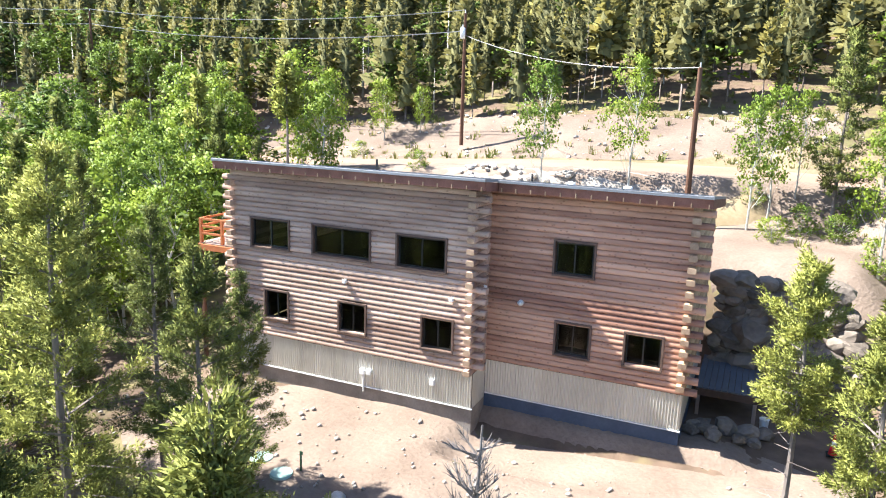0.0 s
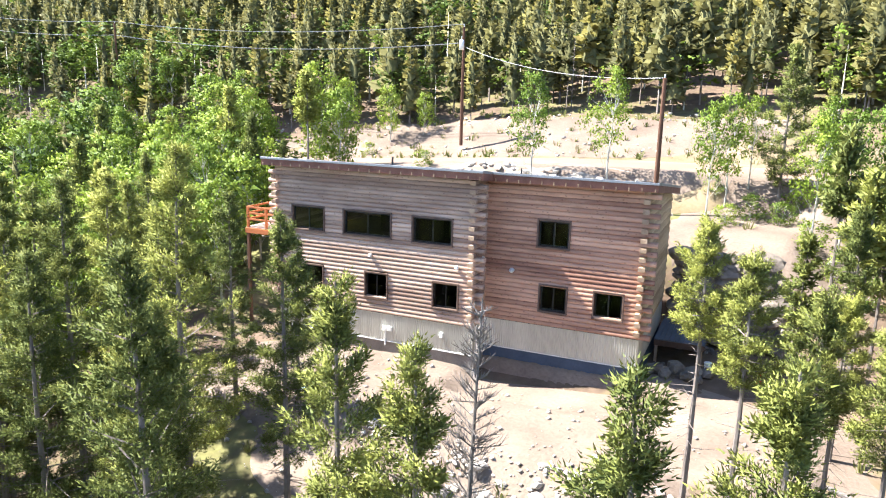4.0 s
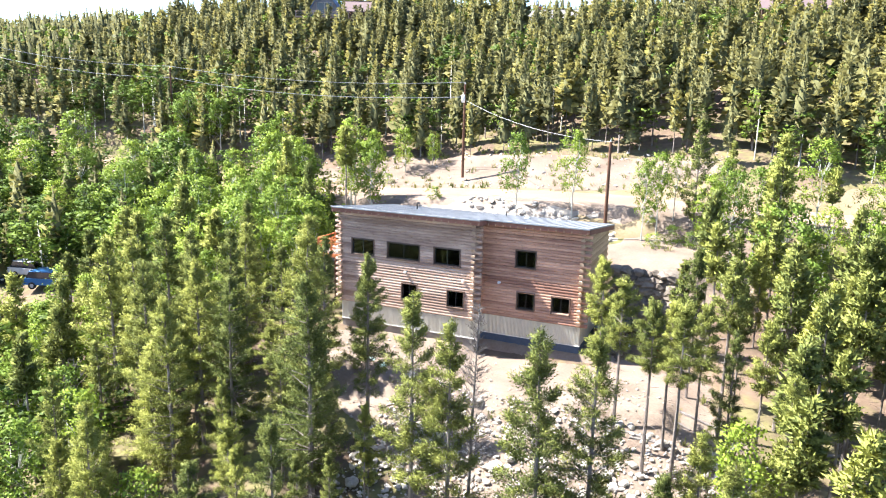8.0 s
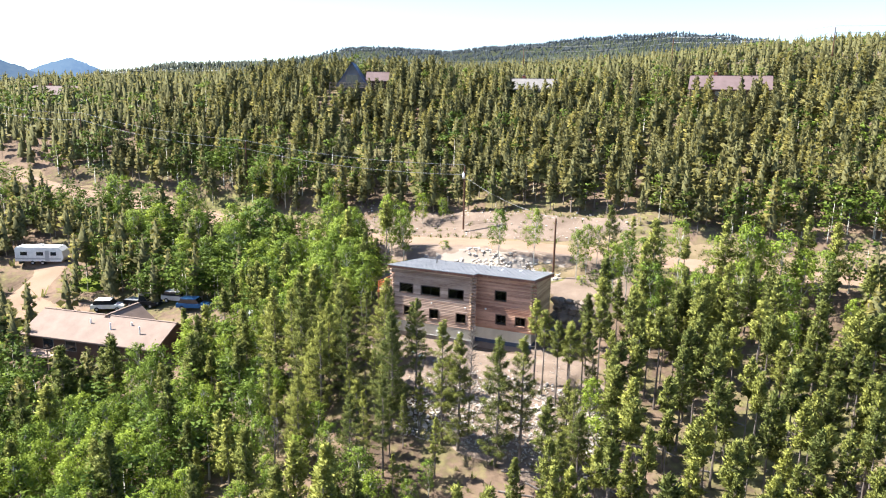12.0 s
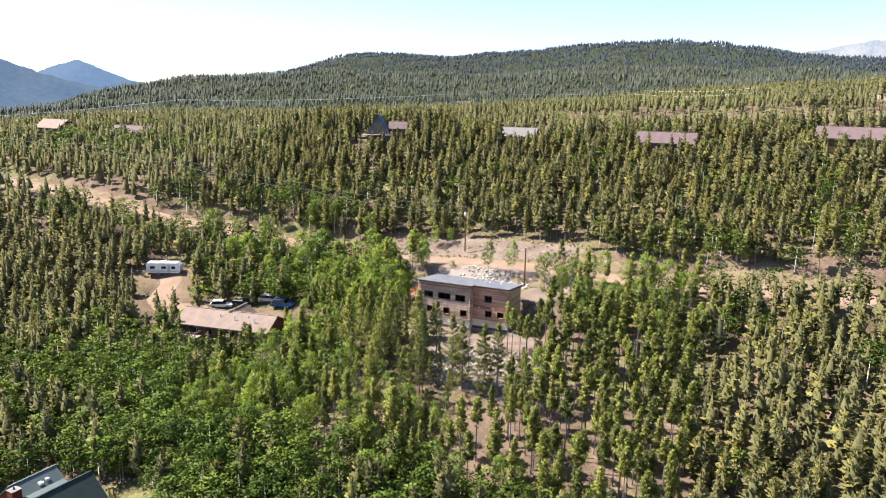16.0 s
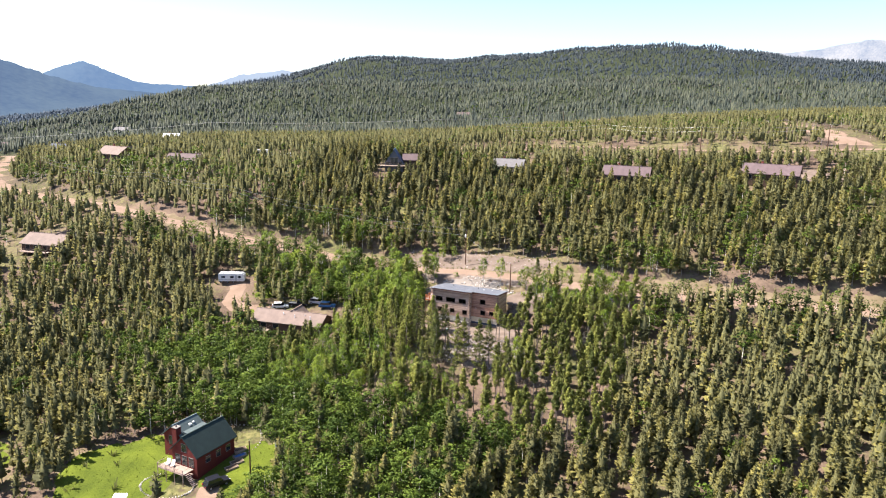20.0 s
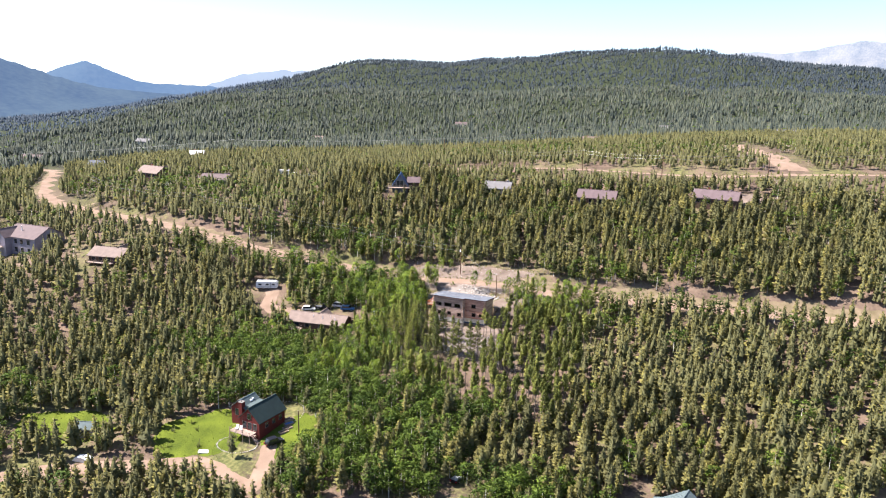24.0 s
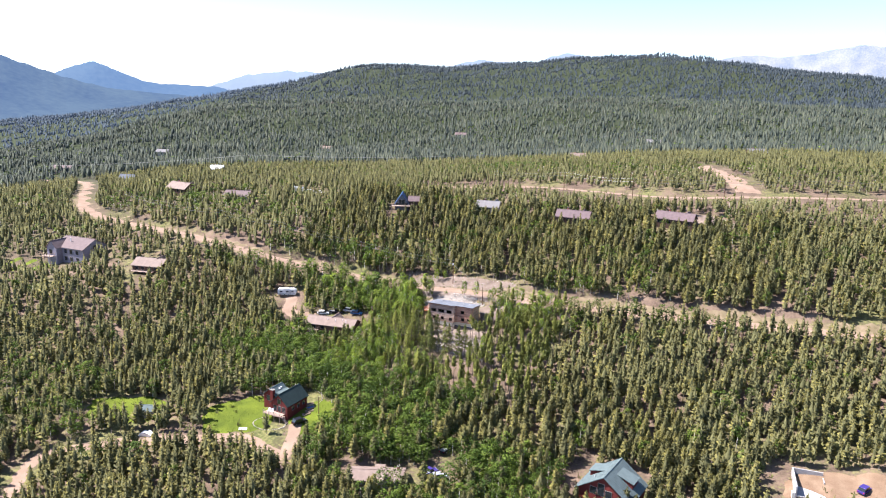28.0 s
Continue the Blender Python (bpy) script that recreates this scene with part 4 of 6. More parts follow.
def rubble(name, label, box, count, sizes, seed, mat):
    """Many small angular stones in one mesh."""
    r = np.random.RandomState(seed)
    x, y = r.uniform(box[0], box[1], count), r.uniform(box[2], box[3], count)
    z = land(x, y)
    s = r.choice(sizes, count) * r.uniform(.7, 1.3, count)
    g = (1 + 5 ** .5) / 2
    ico = unit(np.array([(-1, g, 0), (1, g, 0), (-1, -g, 0), (1, -g, 0), (0, -1, g), (0, 1, g), (0, -1, -g), (0, 1, -g), (g, 0, -1), (g, 0, 1), (-g, 0, -1), (-g, 0, 1)], float))
    tri = np.array([(0, 11, 5), (0, 5, 1), (0, 1, 7), (0, 7, 10), (0, 10, 11), (1, 5, 9), (5, 11, 4), (11, 10, 2), (10, 7, 6), (7, 1, 8), (3, 9, 4), (3, 4, 2), (3, 2, 6), (3, 6, 8), (3, 8, 9), (4, 9, 5), (2, 4, 11), (6, 2, 10), (8, 6, 7), (9, 8, 1)])
    a = r.uniform(0, 6.28, count)
    v = ico[None] * r.uniform(.65, 1.2, (count, 12, 1)) * np.stack([r.uniform(.7, 1.2, count), r.uniform(.6, 1, count), r.uniform(.4, .8, count)], 1)[:, None] * (s * .5)[:, None, None]
    p = np.stack([v[..., 0] * np.cos(a)[:, None] - v[..., 1] * np.sin(a)[:, None] + x[:, None], v[..., 0] * np.sin(a)[:, None] + v[..., 1] * np.cos(a)[:, None] + y[:, None], v[..., 2] + (z + .08 + s * .12)[:, None]], -1)
    t = (tri[None] + np.arange(count)[:, None, None] * 12).reshape(-1, 3)
    me = from_arrays(name, p.reshape(-1, 3), t, mat)
    me.polygons.foreach_set("use_smooth", np.zeros(len(t), bool))
    return tagged(new(name, me), label, "stones", kind="stuff")


rubble("rubble", "small broken stones covering the bank", (-2, 19, -16, -6.2), 3600, [.1, .13, .17, .24, .34], 31, ROCK)
rubble("bank_stones", "scattered stones on the dry roadside bank", (-38, 14, 29.5, 37), 420, [.1, .15, .22, .4], 32, ROCK)
pile = thing("rock_pile", "bank of broken white rocks beside the drive", "rocks")
for i in range(170):
    x = rr.uniform(-9.5, 5.5)
    y = 18.3 + rr.gauss(0, .7) - .18 * (x + 2)
    s = rr.uniform(.3, .7)
    rock(pile, x, y, land_at(x, y) + s * .15 + rr.uniform(0, .1), s, .85)
heap = thing("rock_heap", "dark stones heaped at the drive's edge", "rocks")
for i in range(26):
    x, y, s = -12.5 + rr.gauss(0, 1.2), 11 + rr.gauss(0, 1.3), rr.uniform(.35, .8)
    rock(heap, x, y, land_at(x, y) + s * .25, s, .85)

# ---- beside the house ----
ramp = thing("board_ramp", "dark grey board platform beside the house", "platform")
for k in range(10):
    part("board", Shape().box(6.9 + k * .215, 7.1 + k * .215, 4.7, 8.4, .92, .965, .006), NAVY, ramp)
part("beam", Shape().box(6.9, 9.04, 4.66, 4.74, .66, .915, .01), BROWN_WALL, ramp)
part("beam", Shape().box(6.9, 9.04, 8.3, 8.38, .66, .915, .01), BROWN_WALL, ramp)
for x, y in ((7.0, 4.8), (8.9, 4.8), (7.0, 8.2), (8.9, 8.2)):
    part("post", Shape().box(x - .06, x + .06, y - .06, y + .06, -.3, .66), DECK_WOOD, ramp)
bucket = thing("bucket", "white plastic bucket beside the platform", "bucket", pose(9.25, 4.55, land_at(9.25, 4.55)))
part("pail", Shape().tube((0, 0, 0), (0, 0, .38), .13, .16, 14), WHITE, bucket)
part("rim", Shape().tube((0, 0, .36), (0, 0, .39), .17, .17, 14), WHITE, bucket)
cone = thing("traffic_cone", "orange red traffic cone with a white band", "traffic cone", pose(11.3, 3.4, land_at(11.3, 3.4) + .05))
part("base", Shape().box(-.19, .19, -.19, .19, 0, .04, .01), TYRE, cone)
part("shell", Shape().tube((0, 0, .04), (0, 0, .34), .14, .088, 16).tube((0, 0, .5), (0, 0, .72), .063, .025, 16), RED_PAINT, cone, "", True)
part("band", Shape().tube((0, 0, .34), (0, 0, .5), .09, .064, 16), WHITE, cone, "white reflective band")

deck = thing("side_deck", "orange stained wooden deck on posts", "deck")
for k in range(24):
    part("board", Shape().box(-12.6, -10.3, .9 + k * .2, 1.08 + k * .2, 4.75, 4.79, .004), DECK_WOOD, deck)
part("beam", Shape().box(-12.6, -10.3, .82, .89, 4.49, 4.745, .01), ORANGE_WOOD, deck)
part("beam", Shape().box(-12.62, -12.55, .9, 5.7, 4.49, 4.745, .01), ORANGE_WOOD, deck)
for x, y in ((-12.5, .95), (-12.5, 3.2), (-12.5, 5.5), (-11.4, .95)):
    part("post", Shape().box(x - .06, x + .06, y - .06, y + .06, 4.79, 5.79, .008), ORANGE_WOOD, deck)
    if x < -12:
        part("post", Shape().box(x - .07, x + .07, y - .07, y + .07, -.4, 4.48, .008), POLE, deck, "dark brown support post")
for z in (5.73, 5.43, 5.13):
    part("rail", Shape().box(-12.55, -10.3, .9, .96, z, z + .09, .006), ORANGE_WOOD, deck)
    part("rail", Shape().box(-12.56, -12.5, .96, 5.6, z, z + .09, .006), ORANGE_WOOD, deck)
for x, y, r in ((-4.8, -5.1, .36), (-3.6, -5.7, .34)):
    lid = thing("tank_lid", "round pale green tank lid in the soil", "tank lid", pose(x, y, land_at(x, y) + .03), "tank lids")
    part("cover", Shape().tube((0, 0, .02), (0, 0, .1), r, r * .95, 24), GREEN_LID, lid)
    part("collar", Shape().tube((0, 0, -.1), (0, 0, .03), r * 1.06, r * 1.06, 24), CONCRETE, lid)
stake = thing("stake", "short green metal marker stake", "stake", pose(-3.2, -5.3, land_at(-3.2, -5.3)))
part("rod", Shape().box(-.025, .025, -.02, .02, -.1, .7), paint("green stake paint", (.04, .09, .05)), stake)
part("tab", Shape().box(-.02, .09, -.024, -.02, .6, .7), paint("green tab paint", (.04, .09, .05)), stake)


# ---- poles and wires ----
def pole(x, y, base, top, fittings, label="brown wooden utility pole"):
    p = thing("utility_pole", label, "utility pole", pose(x, y, base), "utility poles")
    h = top - base
    part("post", Shape().tube((0, 0, -.5), (0, 0, h), .16, .11, 10), POLE, p)
    part("pole_cap", Shape().tube((0, 0, h), (0, 0, h + .05), .12, .02, 10), POLE, p)
    part("insulator", Shape().tube((0, 0, h + .05), (0, 0, h + .25), .04, .03, 8), WHITE, p)
    if fittings:
        t = part("transformer", Shape().tube((-.05, -.32, h - 1.9), (-.05, -.32, h - 1.1), .2, .2, 14).tube((-.05, -.32, h - 1.1), (-.05, -.32, h - 1.03), .2, .1, 14), WHITE, p, "grey white transformer can", True)
        part("bracket", Shape().box(-.1, .02, -.3, -.08, h - 1.6, h - 1.5), POLE, p)
        part("bushing", Shape().tube((-.05, -.32, h - 1.03), (-.05, -.32, h - .8), .04, .03, 8), WHITE, t)
    return Vector((x, y, top))


# Most radii passed are thicker than real, to show in the camera's view.
def cable(a, b, sag, r=.012):
    s = Shape()
    pts = [Vector(a).lerp(Vector(b), t / 14) - Vector((0, 0, sag * 4 * (t / 14) * (1 - t / 14))) for t in range(15)]
    s.path(pts, r)
    w = part("power_cable", s, WIRE)
    return tagged(w, "sagging aluminium power cable", "cable", "power cables")


P1 = pole(-13.95, 31.6, 7.75, 17.3, True)
P2 = pole(4.9, 16.6, land_at(4.9, 16.6), 12.68, False)
last = P1
for x, y in ((-61, 37), (-108, 40), (-147, 42), (-185, 47), (-230, 60)):
    g = land_at(x, y)
    q = pole(x, y, g, g + 9.6, False)
    cable(last + Vector((0, 0, .25)), q + Vector((0, 0, .25)), .9, .03)
    cable(last - Vector((0, 0, 1.3)), q - Vector((0, 0, 1.3)), 1.0, .035)
    last = q
cable(P1 - Vector((0, 0, 1.6)), P2 + Vector((0, 0, .02)), .8, .025)


# ---- houses ----
def pane_on(parent, x0, x1, z0, z1, y, out=-1):
    w = part("window", Shape().box(x0 - .08, x1 + .08, min(y, y + out * .06), max(y, y + out * .06), z0 - .08, z1 + .08), PALE_TRIM, parent, "pale framed window")
    part("pane", Shape().box(x0, x1, min(y + out * .05, y + out * .075), max(y + out * .05, y + out * .075), z0, z1), GLASS_DARK, w)


def end_pane(parent, y0, y1, z0, z1, x, out=1):
    w = part("window", Shape().box(min(x, x + out * .06), max(x, x + out * .06), y0 - .08, y1 + .08, z0 - .08, z1 + .08), PALE_TRIM, parent, "pale framed window")
    part("pane", Shape().box(min(x + out * .05, x + out * .075), max(x + out * .05, x + out * .075), y0, y1, z0, z1), GLASS_DARK, w)


GLASS_DARK = varied("dark reflecting pane", (.015, .018, .02), (.03, .035, .04), 1, .06, 0, .6, 5, 0)


def gable(parent, x0, x1, y0, y1, base, eave, ridge, walls, roofing, over=.45, thick=.16, axis="x", battens=0):
    """Walls with gables and two roof slopes; the ridge runs along the axis."""
    s = Shape()
    if axis == "x":
        m, a0, a1, c0, c1 = (y0 + y1) / 2, x0, x1, y0, y1
    else:
        m, a0, a1, c0, c1 = (x0 + x1) / 2, y0, y1, x0, x1
    s.prism([(c0, base), (c1, base), (c1, eave), (m, ridge - .02), (c0, eave)], "x" if axis == "x" else "y", a0, a1)
    w = part("wall", s, walls, parent)
    k = (ridge - eave) / (m - c0)
    for side in (-1, 1):
        e = m + side * (m - c0 + over)
        ez = ridge - k * (m - c0 + over)
        sl = [(m, ridge), (e, ez), (e, ez + thick), (m, ridge + thick)]
        r = part("roof", Shape().prism(sl if side < 0 else sl[::-1], "x" if axis == "x" else "y", a0 - over, a1 + over), roofing, parent)
        if battens:
            n = int((a1 - a0) / battens)
            for i in range(n + 1):
                q = a0 - over + .05 + i * (a1 - a0 + 2 * over - .1) / n
                b = Shape().prism([(m, ridge + thick + .002), (e, ez + thick + .002), (e, ez + thick + .03), (m, ridge + thick + .03)], "x" if axis == "x" else "y", q - .02, q + .02)
                part("seam", b, roofing, r)
    part("ridge_cap", Shape().box(a0 - over, a1 + over, m - .14, m + .14, ridge + thick - .03, ridge + thick + .05) if axis == "x" else Shape().box(m - .14, m + .14, a0 - over, a1 + over, ridge + thick - .03, ridge + thick + .05), roofing, parent)
    return w


def chimney(parent, x, y, z0, z1, w=.5, mat=None):
    c = part("chimney", Shape().box(x - w, x + w, y - w, y + w, z0, z1, .03), mat or BRICK_RED, parent)
    part("chimney_cap", Shape().box(x - w - .06, x + w + .06, y - w - .06, y + w + .06, z1, z1 + .1), CONCRETE, c)
    part("flue", Shape().tube((x, y, z1 + .1), (x, y, z1 + .45), .14, .14, 8), FRAME, c)


def deck_on(parent, x0, x1, y0, y1, z, ground, mat=None):
    mat = mat or DECK_WOOD
    d = part("deck", Shape().box(x0, x1, y0, y1, z - .16, z), mat, parent, "railed timber deck")
    for x in np.linspace(x0 + .1, x1 - .1, 4):
        part("post", Shape().box(x - .06, x + .06, y0 + .02, y0 + .14, ground, z + 1), mat, d)
    for h in (.35, .65, .95):
        part("rail", Shape().box(x0, x1, y0 + .04, y0 + .09, z + h, z + h + .06), mat, d)
    part("rail", Shape().box(x0, x0 + .05, y0, y1, z + .9, z + .98), mat, d)
    part("rail", Shape().box(x1 - .05, x1, y0, y1, z + .9, z + .98), mat, d)


def house_at(x, y, turn, name, label, sink=0.0, z=None):
    return thing(name, label, "house", pose(x, y, land_at(x, y) - sink if z is None else z, 0, 0, turn))


h = house_at(-47.3, -8.2, 8, "ranch_house", "long low brown ranch house with tan shingle roof", z=-5.6)
gable(h, -9.6, 9.6, -3.9, 3.9, -1.2, 2.7, 4.6, BROWN_WALL, TAN_SHINGLE, .6)
gable(h, -2.4, 2.4, 0, 5.2, -1, 2.7, 4.75, BROWN_WALL, TAN_SHINGLE, .5, .16, "y")
for x in (-7, -3.5, 1.5, 5.5):
    pane_on(h, x, x + 1.5, .9, 2.1, -3.9)
for x, y in ((-1.5, -1.6), (2, -2.2), (4.4, -1.2), (6.5, -2.4)):
    part("roof_vent", Shape().tube((x, y, 3.6), (x, y, 4.6), .09, .09, 8), WHITE, h)
deck_on(h, -9.4, -4.2, -6.2, -4.0, .6, -1.4)

h = house_at(-28.6, -62.6, -4, "red_house", "barn red gabled house with dark green roof", z=-13.7)
h.matrix_basis = h.matrix_basis @ Matrix.Scale(.84, 4)
gable(h, -3.7, 3.7, -5.6, 5.6, -1.6, 5.6, 9.1, RED_WALL, GREEN_ROOF, .5, .18, "y")
gable(h, -11.2, -5.0, -1.2, 5.4, -1.6, 5.4, 8.0, RED_WALL, SLATE_ROOF, .4, .16, "y")
part("link_wall", Shape().box(-5.4, -3.6, -.4, 5, -.8, 5.3), RED_WALL, h)
part("link_roof", Shape().prism([(-5.8, 6.5), (-3.2, 6.2), (-3.2, 6.4), (-5.8, 6.7)], "y", -.6, 5.4), SLATE_ROOF, h)
chimney(h, -6.6, -1.6, -.8, 8.1, .7, RED_WALL)
pane_on(h, -9.6, -8.0, 3.2, 5.2, -1.2)
for x in (-2.6, -.6, 1.4):
    pane_on(h, x, x + 1.3, 2.6, 4.6, -5.6)
pane_on(h, -.7, .7, 5.6, 7.4, -5.6)
for y in (-3, 0, 3):
    end_pane(h, y, y + 1.2, 2.8, 4.2, 3.7)
for x, y in ((-7, 3.6), (-6.6, 2.4)):
    part("skylight", Shape().box(x - .35, x + .35, y - .3, y + .3, 6.9, 7.35, .04), WHITE, h)
deck_on(h, -5.2, 2.6, -8.6, -5.65, 2.2, -.8)
steps = part("stair", Shape().box(2.65, 3.6, -6.9, -6.6, 1.7, 1.85), DECK_WOOD, h, "open timber stair")
for k in range(8):
    part("step", Shape().box(2.7 + .3 * k, 3.0 + .3 * k, -8.2, -7.0, 1.9 - .26 * k, 1.96 - .26 * k), DECK_WOOD, steps)
for x in (-3.6, -2.2):
    ch = thing("deck_chair", "white deck chair on the timber deck", "chair", pose(-29.0 + .84 * x, -62.6 - 5.9 - .06 * x, -11.85, 0, 0, 20), "deck chairs")
    part("seat", Shape().box(-.35, .35, -.4, .4, .32, .4, .03), WHITE, ch)
    part("backrest", Shape().prism([(.3, .4), (.4, .4), (.7, 1.05), (.6, 1.05)], "x", -.35, .35), WHITE, ch)
    for lx in (-.3, .3):
        for ly in (-.33, .33):
            part("leg", Shape().box(lx - .03, lx + .03, ly - .03, ly + .03, 0, .32), WHITE, ch)
for x, y, t in ((-24.6, -57.2, 0), (-23.4, -58.8, 5), (-22.6, -60.6, 0), (-22.4, -62.4, 5)):
    bed = thing("raised_bed", "low wooden raised garden bed", "garden bed", pose(x, y, land_at(x, y), 0, 0, 60 + t), "raised beds")
    for a in ((-1.2, 1.2, -.6, -.52), (-1.2, 1.2, .52, .6), (-1.2, -1.12, -.52, .52), (1.12, 1.2, -.52, .52)):
        part("plank", Shape().box(*a, -.1, .4), DECK_WOOD, bed)
    part("soil", Shape().box(-1.12, 1.12, -.52, .52, -.1, .3), CAR_BLUE if x == -23.4 else FLOOR, bed)
ring = thing("stone_ring", "curved row of stones edging the garden", "stone edging")
for k in range(52):
    a = 2 * math.pi * k / 52
    x, y = -30.2 + 5.6 * math.cos(a), -70.6 + 3.2 * math.sin(a)
    if y < -67.9:
        rock(ring, x, y, land_at(x, y) + .1, rr.uniform(.3, .5))
for k in range(24):
    a = math.pi * (-.15 + 1.0 * k / 23)
    x, y = -29 + 6.6 * math.cos(a), -55 + 5.6 * math.sin(a)
    rock(ring, x, y, land_at(x, y) + .1, rr.uniform(.3, .5))
pole(-17.1, -63.5, land_at(-17.1, -63.5), land_at(-17.1, -63.5) + 7.5, False)
board = thing("white_board", "flat white board lying on the grass", "board", pose(-36.2, -75.6, land_at(-36.2, -75.6) + .12, 2, 3, 30))
part("sheet", Shape().box(-1.2, 1.2, -.8, .8, 0, .06), WHITE, board)
part("batten", Shape().box(-1.1, 1.1, -.05, .05, -.08, 0), DECK_WOOD, board)

h = house_at(13.6, -82.3, 22.7, "tan_house", "low pale house with tan roof beside the drive", z=-16.4)
gable(h, -7, 7, -3.3, 3.3, -1, 2.5, 3.7, GREY_WALL, TAN_SHINGLE, .4)
gable(h, .5, 4.2, -4.3, 0, -1, 2.4, 3.5, GREY_WALL, TAN_SHINGLE, .3, .14, "y")
for x in (-5.5, -2.5):
    pane_on(h, x, x + 1.4, .8, 2.0, -3.3)
part("porch_roof", Shape().box(-1, 1.8, 3.2, 5, 2.4, 2.6), TAN_SHINGLE, h)
chimney(h, 5.6, .6, 3, 4.6, .35)
h = house_at(71.6, -64.5, -11, "lodge_house", "red walled lodge with pale green metal roof", z=-15.9)
gable(h, -6.9, 6.9, -5.6, 5.6, -1, 4.6, 9.4, RED_WALL, SLATE_ROOF, .6, .18, "y", .6)
for s in (-1, 1):
    d = part("dormer", Shape().prism([(s * 2.2, 7.6), (s * 5.6, 7.0), (s * 5.6, 5.4), (s * 2.2, 6.2)][::-s], "y", -.6, 3.2), RED_WALL, h, "shed dormer")
    part("dormer_roof", Shape().prism([(s * 1.4, 8.45), (s * 6.0, 7.05), (s * 6.0, 7.2), (s * 1.4, 8.6)][::-s], "y", -.9, 3.5), SLATE_ROOF, d)
for x in (-3.4, -1.4, .6):
    pane_on(h, x, x + 1.6, 4.2, 6.0 if x != -1.4 else 7.4, -5.6)
part("vent_pipe", Shape().tube((-3.4, -3.2, 6.6), (-3.4, -3.2, 8.1), .1, .1, 8), WHITE, h)
h = thing("concrete_foundation", "new white concrete foundation walls with slab", "foundation", pose(117.6, -43.6, land_at(117.6, -43.6) - .4, 0, 0, 4))
part("slab", Shape().box(-3.4, 3.4, -5.5, 4.3, .1, .5), PALE_CONCRETE, h, "pale concrete slab")
part("wall", Shape().box(-3.75, -3.42, -5.5, 4.6, -.5, 3.0, .02), PALE_CONCRETE, h)
part("wall", Shape().box(-3.42, 3.6, 4.28, 4.6, -.5, 3.0, .02), PALE_CONCRETE, h)
part("wall", Shape().box(3.4, 3.65, 1, 4.28, -.5, 2.0, .02), PALE_CONCRETE, h)
part("block", Shape().box(-4.5, -3.8, -5.4, -4.2, -.5, 1.2, .03), WHITE, h)
patch("dug_soil", 128, -43, 15, 8.5, 8, DIRT, "orange excavated soil round the foundation", .5, 17)
h = thing("garden_shed", "small grey green roofed shed in the grass", "shed", pose(-70, -80, land_at(-70, -80), 0, 0, 20))
gable(h, -2.4, 2.4, -1.7, 1.7, -.5, 2.2, 3.3, GREY_WALL, SLATE_ROOF, .3)
pane_on(h, -1, 0, .9, 1.8, -1.7)
part("door", Shape().box(.6, 1.5, -1.76, -1.7, 0, 1.95), BROWN_WALL, h)

h = house_at(-201, 6.5, 0, "grey_house", "large lavender grey two-storey house", z=.9)
h.matrix_basis = h.matrix_basis @ Matrix.Scale(1.18, 4)
gable(h, -8, 8, -6, 6, -2, 6.0, 9.2, GREY_WALL, ROSE_SHINGLE, .5)
gable(h, -9.5, -4, -8.5, 0, -2, 6.0, 8.6, GREY_WALL, ROSE_SHINGLE, .4, .16, "y")
for x in (-2.5, .5, 4):
    pane_on(h, x, x + 1.4, 3.6, 5.2, -6)
    pane_on(h, x, x + 1.4, .6, 2.2, -6)
pane_on(h, -8, -6.6, 3.2, 5.0, -8.5)
end_pane(h, -1, .6, 5.4, 6.8, 8)
deck_on(h, -10, -5, -11, -8.6, 2.6, -2)
part("flue", Shape().tube((-2, -3, 7), (-2, -3, 9.4), .16, .16, 8), WHITE, h)
h = house_at(-147.5, -.8, 11, "tan_roof_house", "brown house with rose tan roof", z=4.0)
gable(h, -7, 7, -4.5, 4.5, -1.5, 2.8, 5.3, BROWN_WALL, TAN_SHINGLE, .6)
gable(h, .5, 5.5, 0, 6.5, -1.5, 2.8, 5.6, BROWN_WALL, TAN_SHINGLE, .5, .16, "y")
for x in (-5.5, -2.5, 1, 4):
    pane_on(h, x, x + 1.5, .8, 2.2, -4.5)
deck_on(h, -6.8, 4, -6.8, -4.6, .4, -1.5)
FAR = [  # x, y, turn, length, depth, eave, ridge, walls, roof, name, label
    (21.4, 90.3, 2, 15, 8.5, 3.6, 6.2, BROWN_WALL, BROWN_ROOF, "brown_house", "dark brown house with purple brown roof"),
    (66.4, 93, -8, 16, 8.5, 3.4, 6.0, BROWN_WALL, BROWN_ROOF, "long_house", "long brown house with rose brown roof"),
    (-24.0, 99.3, 8, 11, 10, 3.2, 5.6, BEIGE_WALL, GREY_ROOF, "grey_roof_house", "house with a light grey roof in the pines"),
    (-209, 83, -6, 15, 9, 3.6, 6.6, BROWN_WALL, TAN_SHINGLE, "hill_house", "brown house with tan roof among trees"),
    (-164, 79, 14, 14, 8, 3.2, 5.6, BEIGE_WALL, ROSE_SHINGLE, "rose_roof_house", "house with rose brown roof among aspens"),
    (-297, 49, 10, 13, 7, 2.8, 4.2, BROWN_WALL, TAN_SHINGLE, "bend_house", "low brown house near the road's bend"),
    (-279, 12, 60, 12, 9, 4.6, 7.0, GREY_WALL, GREY_ROOF, "pale_house", "pale blue grey house at the wood's edge"),
    (-428, 178, 15, 16, 9, 3.4, 6.0, BEIGE_WALL, ROSE_SHINGLE, "valley_house", "far tan house in the woods")]
